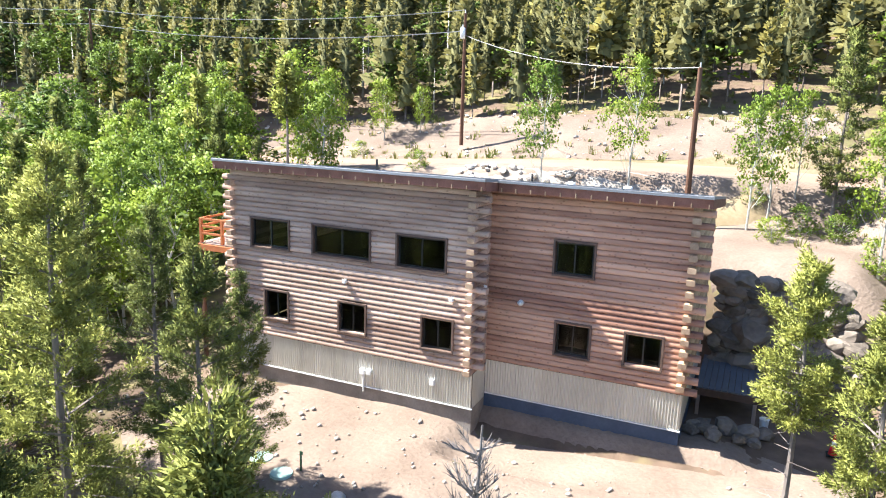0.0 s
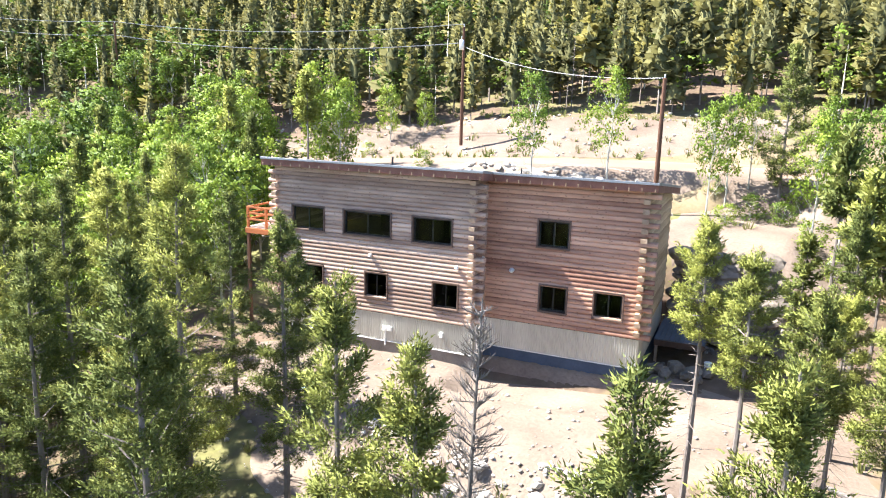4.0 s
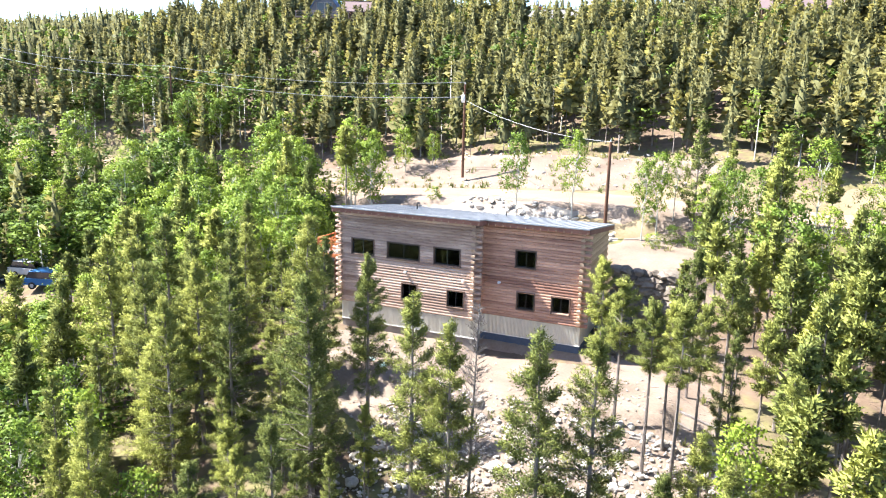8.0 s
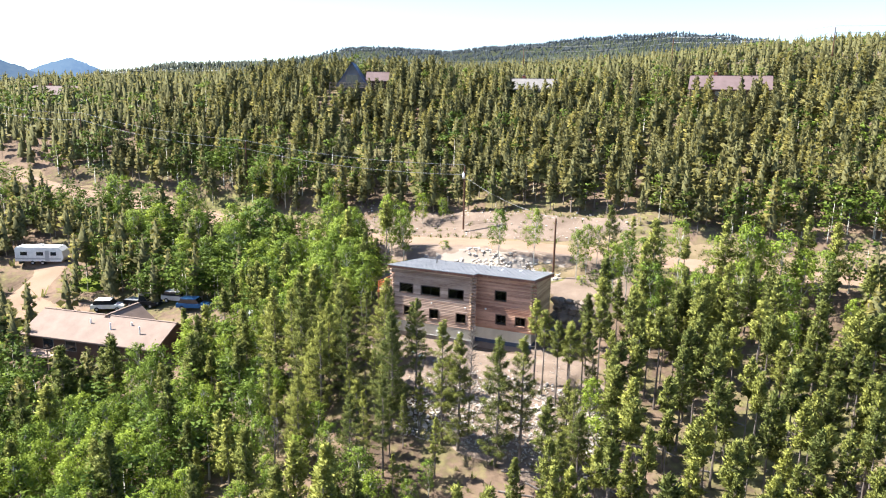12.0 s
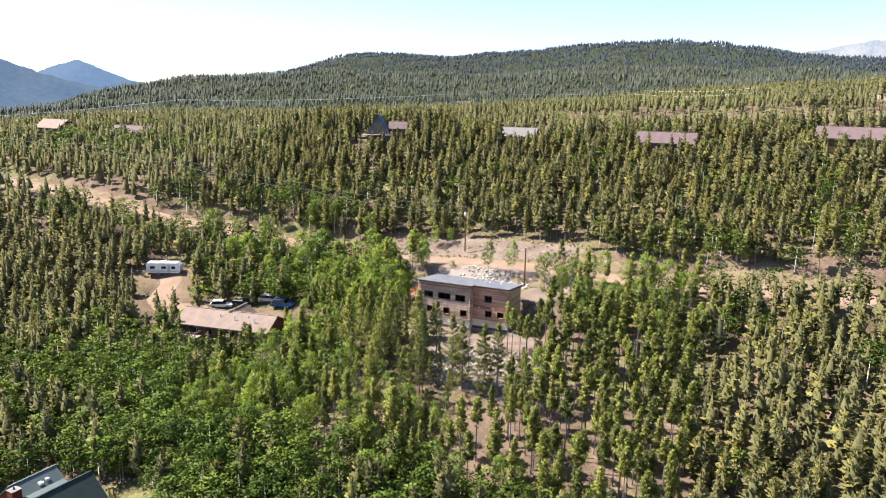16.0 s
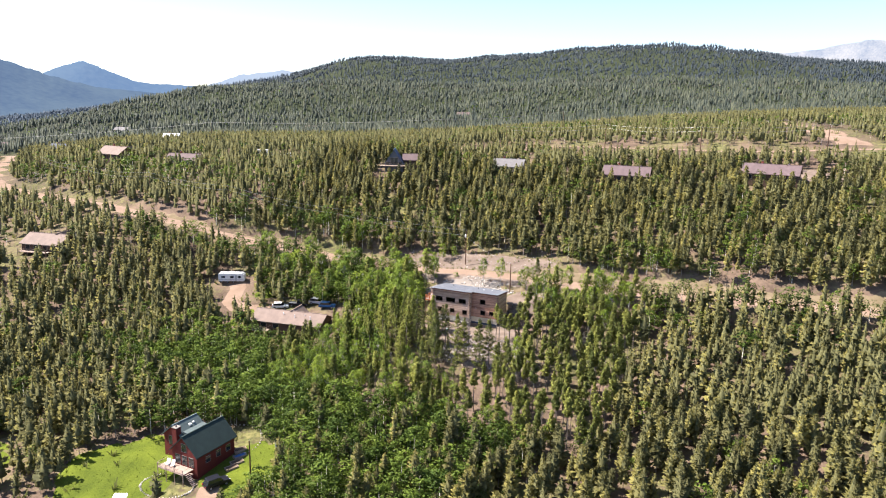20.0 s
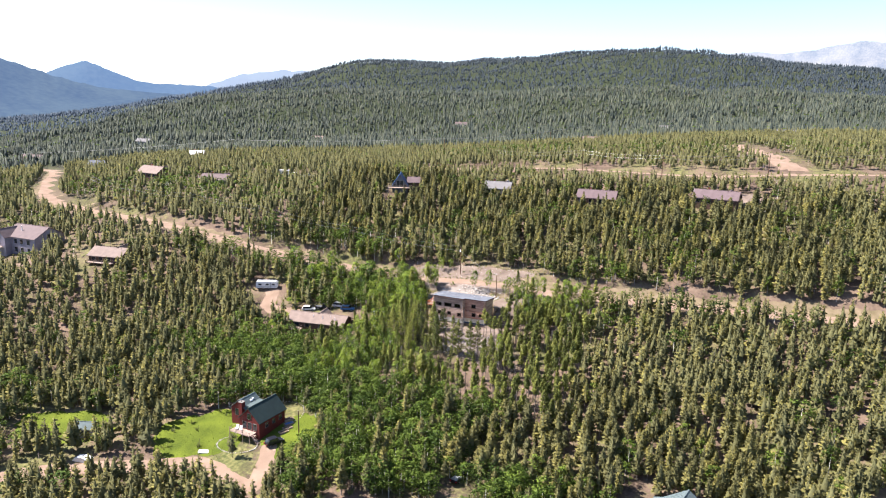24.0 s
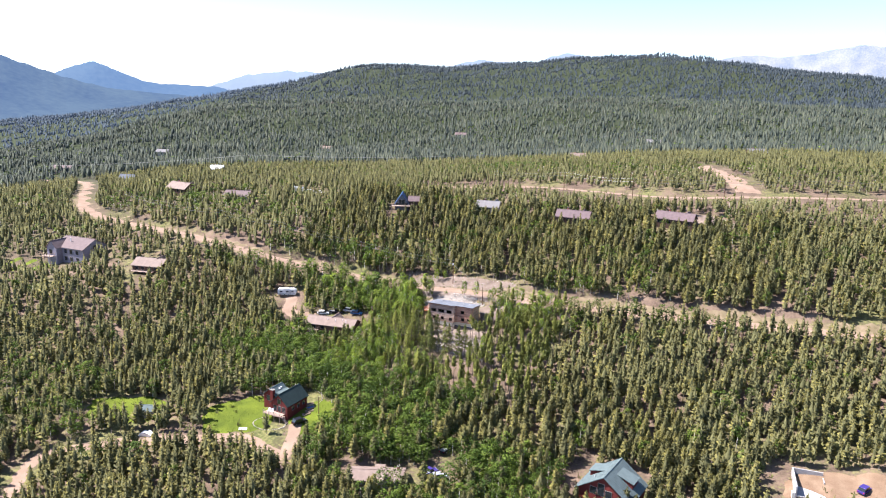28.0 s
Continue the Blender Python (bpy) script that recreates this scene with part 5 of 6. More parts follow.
for x, y, t, ln, dp, ev, rd, wm, rm, n, lab in FAR:
    h = house_at(x, y, t, n, lab, .2)
    gable(h, -ln / 2, ln / 2, -dp / 2, dp / 2, -2.5, ev, rd, wm, rm, .5)
    gable(h, ln * .1, ln * .42, 0, dp * .72, -2.5, ev, rd * .98, wm, rm, .4, .16, "y")
    for x in np.linspace(-ln / 2 + 1.2, ln / 2 - 2.8, 4):
        pane_on(h, x, x + 1.5, ev - 1.9, ev - .6, -dp / 2)
    end_pane(h, -.7, .7, ev - .6, ev + .7, ln / 2)
    chimney(h, -ln * .2, 1.2, rd - 1.5, rd + .9, .35)
for x, y, t, ln, wm, rm, lab in ((-322.9, 410.9, 10, 13, BEIGE_WALL, TAN_SHINGLE, "distant house with tan roof in the woods"), (-244.6, 154, 30, 8, BEIGE_WALL, WHITE, "small far cabin with white roof"),
                             (-416.6, 276.1, 12, 12, BEIGE_WALL, GREY_ROOF, "distant pale roofed house"), (-286, 115, 20, 10, GREY_WALL, NAVY, "dark roofed house near the road's bend"),
                             (-220.8, 538.2, 8, 14, BEIGE_WALL, ROSE_SHINGLE, "distant house with rose brown roof"), (-26.1, 295.9, 20, 11, BEIGE_WALL, TAN_SHINGLE, "far tan roofed house"),
                             (5.2, 465.8, 0, 13, BEIGE_WALL, GREY_ROOF, "far pale house at the road's end"), (95.4, 322.5, 25, 13, BROWN_WALL, GREY_ROOF, "grey roofed house on the far slope")):
    h = house_at(x, y, t, "far_house", lab, .2)
    gable(h, -ln / 2, ln / 2, -3.6, 3.6, -3, 3.4, 5.6, wm, rm, .5)
    for q in np.linspace(-ln / 2 + 1, ln / 2 - 2.4, 3):
        pane_on(h, q, q + 1.4, 1.2, 2.6, -3.6)
    chimney(h, -ln * .2, 1, 4.4, 6.3, .3)
last = None
for x, y in ((-38, 136), (4, 138), (42, 124), (84, 128), (128, 139), (176, 148)):
    g = land_at(x, y)
    q = pole(x, y, g, g + 9.4, False)
    if last:
        for drop in (-.25, 1.2):
            cable(last - Vector((0, 0, drop)), q - Vector((0, 0, drop)), .9, .035)
    last = q
FAR_POLES = [(-385.5, 137.7), (-235.2, 175.9), (-96.4, 204.8), (-42.3, 249.4), (-12, 524.5)]
tops = [pole(x, y, land_at(x, y), land_at(x, y) + 11, False, "wooden utility pole far off in the woods") for x, y in FAR_POLES]
for a, b in zip(tops[:-1], tops[1:]):
    cable(a + Vector((0, 0, .25)), b + Vector((0, 0, .25)), 1.2, .06)
patch("house_yard", 82, 100, 11, 6, -20, SOIL, "pale dirt yard beside the long house", .4, 27)
h = house_at(-64.2, 82.6, 24, "a_frame_house", "blue roofed steep gabled house with tall front windows", z=29.6)
gable(h, -3.3, 3.3, -4.5, 4.5, -2, 1.4, 6.2, NAVY, BLUE_ROOF, .45, .2, "y")
for x, top in ((-2.9, 1.7), (-1.42, 3.4), (.07, 3.4), (1.55, 1.7)):
    pane_on(h, x, x + 1.35, .7, top, -4.5)
gable(h, 3.3, 10, -1.5, 4.5, -2, 2.4, 4.4, BROWN_WALL, BROWN_ROOF, .4)
deck_on(h, -5, 5, -7.5, -4.6, .6, -2, DECK_WOOD)


# ---- vehicles ----
def wheel_on(parent, x, y, r=.34):
    w = part("wheel", Shape().tube((x, y - .11, r), (x, y + .11, r), r, r, 14), TYRE, parent, "black tyre")
    part("rim", Shape().tube((x, y - .125, r), (x, y + .125, r), r * .55, r * .55, 10), CAR_GREY, w)


def car(x, y, turn, mat, label, name="parked_car", bed=False, long=4.6, high=1.65):
    c = thing(name, label, "car", pose(x, y, land_at(x, y) + .05, 0, 0, turn), "parked vehicles")
    h, w = long / 2, .92
    side = [(-h, .42), (h, .42), (h + .02, .78), (h - .25, .95), (h * .42, 1.02), (-h + .05, 1.02), (-h - .02, .8)]
    part("body", Shape().prism(side, "y", -w, w), mat, c)
    roof = [(-h * .05, 1.02), (h * .45, 1.02), (h * .22, high), (-h * .02 if bed else -h * .72, high), (-h * .1 if bed else -h * .9, 1.02)]
    part("glass", Shape().prism(roof, "y", -w + .1, w - .1), GLASS_DARK, c)
    part("cabin_roof", Shape().box(-h * .1 if bed else -h * .74, h * .24, -w + .08, w - .08, high - .03, high + .05, .03), mat, c)
    if bed:
        part("cargo_bed", Shape().box(-h + .12, -h * .16, -w + .12, w - .12, 1.0, 1.05), CAR_GREY, c)
    for s in (-1, 1):
        part("headlight", Shape().box(h - .06, h + .03, s * .62 - .16, s * .62 + .16, .68, .82), WHITE, c)
        part("tail_light", Shape().box(-h - .04, -h + .04, s * .74 - .1, s * .74 + .1, .7, .9), RED_PAINT, c)
        for k in (-.62, .62):
            wheel_on(c, h * k, s * (w - .06))
    part("bumper", Shape().box(h - .02, h + .1, -w + .08, w - .08, .38, .55, .03), FRAME, c)
    return c


car(-21.4, -67.6, 65, CAR_BLACK, "dark car parked on the dirt lane", high=1.8)
car(25.1, -62.6, 80, CAR_BLACK, "black pickup truck with white bed in the trees", "pickup_truck", True, 5.4, 1.85)
car(25.0, -74.0, 60, CAR_VIOLET, "violet blue pickup truck on the drive", "pickup_truck", True, 5.3, 1.85)
car(28.2, -74.6, 40, CAR_GREY, "silver car beside the drive")
car(-52.8, 2.6, 12, CAR_BLACK, "black pickup truck behind the ranch house", "pickup_truck", True, 5.4, 1.9)
car(-57.6, .6, 30, WHITE, "white car behind the ranch house")
car(-47.5, 4.2, 10, CAR_GREY, "silver car behind the ranch house")
car(-43.4, 2.9, 20, CAR_BLUE, "bright blue car beside the ranch house")
car(130, -42, 60, CAR_VIOLET, "violet car on the excavated soil", high=1.8)
car(4.5, 117, 30, WHITE, "white car parked near the brown house")
car(1.5, 115.5, 30, CAR_GREY, "silver car parked near the brown house")
for x, y, t in ((-132, 101, 10), (-124, 99, 15)):
    car(x, y, t, WHITE, "white car parked in the far clearing")


def trailer(x, y, turn, long=7.8, label="white travel trailer with grey trim"):
    c = thing("travel_trailer", label, "trailer", pose(x, y, land_at(x, y), 0, 0, turn), "trailers")
    h = long / 2
    part("body", Shape().prism([(-h, .6), (h - .3, .6), (h, 1.2), (h - .1, 2.4), (h - .6, 2.9), (-h + .2, 2.95), (-h, 2.7)], "y", -1.2, 1.2), WHITE, c)
    part("roof_panel", Shape().box(-h + .25, h - .7, -1.1, 1.1, 2.94, 3.02, .02), WHITE, c)
    part("stripe", Shape().box(-h + .05, h - .35, -1.215, -1.2, .95, 1.15), CAR_GREY, c)
    for x0, x1 in ((-h + .9, -h + 2.0), (-.4, .7), (h - 2.0, h - 1.1)):
        part("window", Shape().box(x0, x1, -1.225, -1.2, 1.6, 2.2), GLASS_DARK, c)
    part("door", Shape().box(1.0, 1.65, -1.225, -1.2, .7, 2.45), CAR_GREY, c)
    part("roof_unit", Shape().box(-.6, .4, -.4, .4, 3.02, 3.28, .05), WHITE, c)
    for k in (-.5, .5):
        for s in (-1, 1):
            wheel_on(c, k * 1.6 - .3, s * 1.12, .36)
    part("tow_bar", Shape().tube((h - .3, 0, .55), (h + 1.1, 0, .5), .05, .05, 6), FRAME, c)
    part("skirt_jack", Shape().box(-h + .3, -h + .5, -.8, .8, 0, .6), FRAME, c)


trailer(-80, 7.4, 26)
trailer(-139, 100, 8, 7, "white trailer in the far clearing")
shed = thing("tool_shed", "small rust red shed in the aspens", "shed", pose(-36.6, 6.4, land_at(-36.6, 6.4), 0, 0, 30))
gable(shed, -1.6, 1.6, -1.2, 1.2, -.4, 1.9, 2.6, RED_WALL, ROSE_SHINGLE, .2)
tank = thing("white_tank", "rounded white tank in the trees", "tank", pose(-31.5, 2.5, land_at(-31.5, 2.5), 0, 0, 30))
part("shell", Shape().tube((-1.3, 0, .75), (1.3, 0, .75), .6, .6, 16).tube((1.3, 0, .75), (1.55, 0, .75), .6, .3, 16).tube((-1.55, 0, .75), (-1.3, 0, .75), .3, .6, 16), WHITE, tank)
for x in (-.9, .9):
    part("foot", Shape().box(x - .1, x + .1, -.4, .4, -.1, .3), CONCRETE, tank)
tank = thing("boat_cover", "pale tarpaulin heap beside the lane", "tarpaulin", pose(-62, -88, land_at(-62, -88), 0, 0, 10))
part("cover", Shape().prism([(-2.4, 0), (2.4, 0), (2.0, .7), (.4, 1.2), (-1.6, .9)], "y", -1, 1), WHITE, tank)
part("strap", Shape().box(-.05, .05, -1.02, 1.02, .9, 1.22), FRAME, tank)


# ---- distant mountains ----
def mountain(name, label, mat, pts, depth, foot=-120, seed=1):
    """A ridge from crest points (x, y, z), falling away to both sides."""
    p = np.array(pts, float)
    u = np.linspace(0, len(p) - 1, 90)
    c = np.stack([np.interp(u, np.arange(len(p)), p[:, k]) for k in range(3)], 1)
    k = np.hanning(9) / np.hanning(9).sum()
    c[:, 2] = np.convolve(np.pad(c[:, 2], 4, mode="edge"), k, "valid")
    r = np.random.RandomState(seed)
    c[:, 2] += np.convolve(r.normal(0, 1, 94), np.ones(5) / 5, "valid") * 6
    eye = np.array([60.0, -160])
    out = unit(c[:, :2] - eye)
    rows = []
    for f in np.linspace(-1, 1, 15):
        q = c.copy()
        q[:, :2] += out * depth * f
        fall = abs(f) ** .8
        q[:, 2] = c[:, 2] * (1 - fall) + foot * fall
        rows.append(q)
    v = np.array(rows).reshape(-1, 3)
    i = (np.arange(14)[:, None] * 90 + np.arange(89)[None]).ravel()
    me = from_arrays(name, v, np.concatenate([np.stack([i, i + 1, i + 91], 1), np.stack([i, i + 91, i + 90], 1)]), mat)
    me.shade_smooth()
    return tagged(new(name, me), label, "mountain", kind="structure")


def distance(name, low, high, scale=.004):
    """Far slopes: blue haze painted as glow, with noise for woods, clearings and rock."""
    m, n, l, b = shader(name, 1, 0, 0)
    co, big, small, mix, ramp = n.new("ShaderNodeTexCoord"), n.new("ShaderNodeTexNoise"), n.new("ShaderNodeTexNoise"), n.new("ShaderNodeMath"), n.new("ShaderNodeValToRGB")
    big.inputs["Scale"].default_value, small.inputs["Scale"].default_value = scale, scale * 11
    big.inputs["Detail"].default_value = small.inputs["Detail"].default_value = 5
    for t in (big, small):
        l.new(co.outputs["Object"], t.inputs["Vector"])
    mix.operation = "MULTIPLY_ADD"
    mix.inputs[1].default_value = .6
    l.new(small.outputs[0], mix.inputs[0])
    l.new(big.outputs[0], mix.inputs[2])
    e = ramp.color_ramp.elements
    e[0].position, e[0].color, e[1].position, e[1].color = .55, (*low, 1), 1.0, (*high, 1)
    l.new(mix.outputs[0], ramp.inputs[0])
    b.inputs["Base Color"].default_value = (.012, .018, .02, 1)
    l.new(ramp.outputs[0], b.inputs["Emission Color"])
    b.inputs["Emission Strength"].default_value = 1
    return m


BLUE_HILL = distance("wooded mountain in painted blue haze", (.036, .062, .118), (.066, .098, .142))
PEAK_HILL = distance("peak in painted blue haze", (.060, .105, .185), (.085, .132, .205))
PALE_HILL = distance("far mountain in painted pale haze", (.185, .23, .30), (.205, .25, .31))
SNOW_HILL = distance("far range with snow and painted haze", (.165, .2, .262), (.33, .335, .35), .012)
mountain("mountain_west", "wooded mountain with blue haze painted on", BLUE_HILL, [(-2759, 1423, 246), (-2671, 1566, 216), (-2612, 1654, 191), (-2548, 1743, 147), (-2489, 1819, 113), (-2426, 1896, 83), (-2329, 2006, 64), (-2173, 2164, 46)], 700, -60, 1)
mountain("mountain_peak", "pointed mountain with blue haze painted on", PEAK_HILL, [(-3033, 2096, 76), (-2966, 2184, 144), (-2919, 2242, 178), (-2872, 2298, 195), (-2825, 2353, 166), (-2733, 2453, 111), (-2642, 2546, 96), (-2484, 2693, 94), (-2400, 2765, 60)], 500, -60, 2)
mountain("mountain_pale", "far mountain with pale haze painted on", PALE_HILL, [(-2839, 2911, 51), (-2701, 3034, 124), (-2605, 3114, 166), (-2481, 3210, 187), (-2352, 3304, 189), (-2189, 3411, 179), (-1962, 3544, 128)], 250, -60, 3)
mountain("mountain_middle", "mountains behind the ridge with pale haze painted on", PALE_HILL, [(-1694, 3678, 185), (-1574, 3731, 259), (-1452, 3780, 282), (-1327, 3826, 275), (-1170, 3878, 253), (-1078, 3905, 303), (-986, 3930, 327), (-876, 3957, 320), (-732, 3988, 272)], 250, -60, 4)
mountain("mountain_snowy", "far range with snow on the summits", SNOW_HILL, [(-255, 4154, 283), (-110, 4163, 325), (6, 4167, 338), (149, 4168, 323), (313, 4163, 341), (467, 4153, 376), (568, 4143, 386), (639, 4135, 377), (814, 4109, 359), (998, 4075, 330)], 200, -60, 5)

# ---- the pines and aspens that stand round the house ----
NEAR_PINES = [  # x, y, height of the top, kind
    (-4.8, -11.4, 9.7, 0), (-1.7, -16.2, 7.95, 0), (3.4, -15.95, 7.9, 1), (-1.7, -10.8, 8.0, 1), (5.2, -16.2, 7.0, 2), (9.05, -16.8, 7.4, 2), (9.3, -6.3, 8.2, 3), (10.5, -7.6, 7.6, 3),
    (11.2, -16.4, 7.7, 1), (-4.3, -6.4, 6.2, 2), (-6.6, -7.2, 7.8, 0), (-14.3, -4.7, 7.4, 0), (15.0, -15.7, 4.2, 2), (-10.0, -17.3, 3.8, 2), (12.2, -8.6, 7.0, 3), (12.9, -6.7, 6.6, 3),
    (13.6, -9.6, 7.3, 3), (14.4, -7.2, 6.8, 3), (11.6, 18.3, 14.6, 0), (14.0, 21.5, 13.0, 1), (-8.8, -8.4, 7.4, 1), (-11.6, -8.0, 8.2, 0), (-12.6, -11.4, 7.4, 0), (-2.6, -14.6, 6.2, 2), (-7.6, -14.2, 6.8, 0), (-10.2, -11.0, 8.4, 0), (-14.8, -13.6, 8.0, 1), (-8.6, -17.6, 6.4, 0), (-12.6, -15.0, 7.2, 2), (-16.6, -9.4, 8.4, 0), (-10.0, -14.0, 7.4, 1), (-17.4, -13.0, 7.6, 0)]
NEAR_ASPENS = [(-3.3, 18.4, 13.0, 2), (1.6, 18.8, 13.4, 2), (7.8, 17.0, 11.4, 2), (8.7, 18.6, 12.0, 0), (9.9, 19.5, 11.8, 2), (13.2, 13.2, 10.8, 2), (14.6, 14.8, 11.2, 0), (13.8, 17.4, 11.8, 2), (16.2, 16.0, 11.4, 0), (-17.5, 17.5, 12.2, 1), (-19.0, 20.4, 12.6, 0), (-14.6, -8.2, 3.5, 1), (-22.0, 33.5, 12.6, 1), (-19.0, 34.5, 12.0, 1)]
PINE_LABEL, ASPEN_LABEL = "slender lodgepole pine with olive green needles", "young aspen with bright green leaves and pale trunk"
rs = np.random.RandomState(5)
for x, y, top, k in NEAR_PINES:
    plant(PINE_NEAREST if y < -5 and x > -16 else PINE_FINE, PINE_HIGH, k, x, y, top - land_at(x, y), rs.uniform(0, 360), "pine_tree", PINE_LABEL, "pine", "pines round the log house")
for x, y, top, k in NEAR_ASPENS:
    plant(ASPEN_KINDS, ASPEN_HIGH, k, x, y, top - land_at(x, y), rs.uniform(0, 360), "aspen_tree", ASPEN_LABEL, "aspen", "aspens round the log house", .8)


BUSH = [aspen_meshes(70 + k, 2.0, .1, .95, 70, 22, .1) for k in range(2)]
for x, y, hh in ((9.0, 15.6, 1.2), (10.2, 17.2, 1.5), (11.8, 16.4, 1.3), (13.2, 13.6, 1.6), (14.4, 12.0, 1.4), (12.6, 18.6, 1.7), (15.6, 10.2, 1.5), (8.0, 19.2, 1.1), (-12.0, 20.2, 1.2), (16.6, 18.6, 1.6), (-23, 31.2, 1.3), (-29, 32.5, 1.4), (3.4, 17.6, .9)):
    plant(BUSH, [2.0, 2.0], rs.randint(2), x, y, hh, rs.uniform(0, 360), "bush", "rounded green bush on dry ground", "bush", "bushes by the yard", 1.25)


def scatter(seed, x0, x1, y0, y1, gap, loose=.5):
    r = np.random.RandomState(seed)
    x, y = np.meshgrid(np.arange(x0, x1, gap), np.arange(y0, y1, gap))
    x, y = x + r.uniform(-loose, loose, x.shape) * gap, y + r.uniform(-loose, loose, y.shape) * gap
    return x.ravel(), y.ravel()


# Trees and tufts stand only inside this fan, opened to the camera's view.
def in_view_fan(x, y, spread=39.0, back=(118, -285)):
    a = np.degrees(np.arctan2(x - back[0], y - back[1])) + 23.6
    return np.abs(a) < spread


sx, sy = scatter(21, -36, 40, -38, 22, 2.35)
taken = np.array([(a[0], a[1]) for a in NEAR_PINES + NEAR_ASPENS])
free = open_ground(sx, sy) & (np.min((sx[:, None] - taken[:, 0]) ** 2 + (sy[:, None] - taken[:, 1]) ** 2, 1) > 2.2)
free &= ~((np.abs(sx - 8.3 - (sy + 21) * -.38) < 3.0) & (sy < -16) & (sy > -27))
free &= rs.uniform(0, 1, len(sx)) < .82
sx, sy = sx[free], sy[free]
share = aspen_share(sx, sy)
is_aspen = rs.uniform(0, 1, len(sx)) < share
NEAR_BOX = (-36, 40, -38, 22)
# Trees along the camera's sightline to the house are planted lower.
sightline_strip = (np.abs(sx - 4 + (sy + 10) * .38) < 7) & (sy < -9) & (sy > -36)
for x, y, asp, low in zip(sx, sy, is_aspen, sightline_strip):
    if asp:
        k = rs.randint(3)
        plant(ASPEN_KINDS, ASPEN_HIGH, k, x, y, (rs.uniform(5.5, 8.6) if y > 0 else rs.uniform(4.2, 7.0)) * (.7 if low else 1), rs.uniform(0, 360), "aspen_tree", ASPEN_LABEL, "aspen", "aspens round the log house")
    else:
        k = rs.choice([1, 3, 3]) if x > 10 and y < 2 else rs.randint(4)
        near = -24 < y < 0 and -18 < x < 18
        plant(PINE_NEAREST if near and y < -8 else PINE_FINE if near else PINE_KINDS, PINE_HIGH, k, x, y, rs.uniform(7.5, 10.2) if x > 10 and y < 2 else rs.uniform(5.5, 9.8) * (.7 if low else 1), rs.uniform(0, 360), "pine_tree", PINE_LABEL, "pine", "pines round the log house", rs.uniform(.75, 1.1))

# bright aspens that line the road west of the log house
ra = np.random.RandomState(77)
ax, ay = scatter(78, -76, -37, 12, 37, 3.6)
keep = open_ground(ax, ay) & (ra.uniform(0, 1, len(ax)) < .55)
for x, y in zip(ax[keep], ay[keep]):
    plant(ASPEN_KINDS, ASPEN_HIGH, ra.randint(3), x, y, ra.uniform(6.0, 9.2), ra.uniform(0, 360), "aspen_tree", ASPEN_LABEL, "aspen", "aspens along the road", 1.15)


# ---- woods farther off ----
def cone_core(r, clear, radius, sides, steps=2):
    """An added opaque core that closes a crown's gaps: stacked uneven cones."""
    v, t = [], []
    for k in range(steps):
        lo = clear + (.94 - clear) * k / steps * .85
        hi = clear + (.94 - clear) * ((k + 1.5) / (steps + .5)) if k < steps - 1 else .97
        rad = radius * (1 - .55 * k / steps)
        n = len(v)
        for i in range(sides):
            a, q = 6.2832 * i / sides + r.uniform(-.3, .3), rad * r.uniform(.6, 1.25)
            v.append((math.cos(a) * q, math.sin(a) * q, lo + r.uniform(-.03, .05)))
        v.append((r.uniform(-.01, .01), r.uniform(-.01, .01), hi))
        t += [(n + i, n + (i + 1) % sides, n + sides) for i in range(sides)]
    return np.array(v), np.array(t)


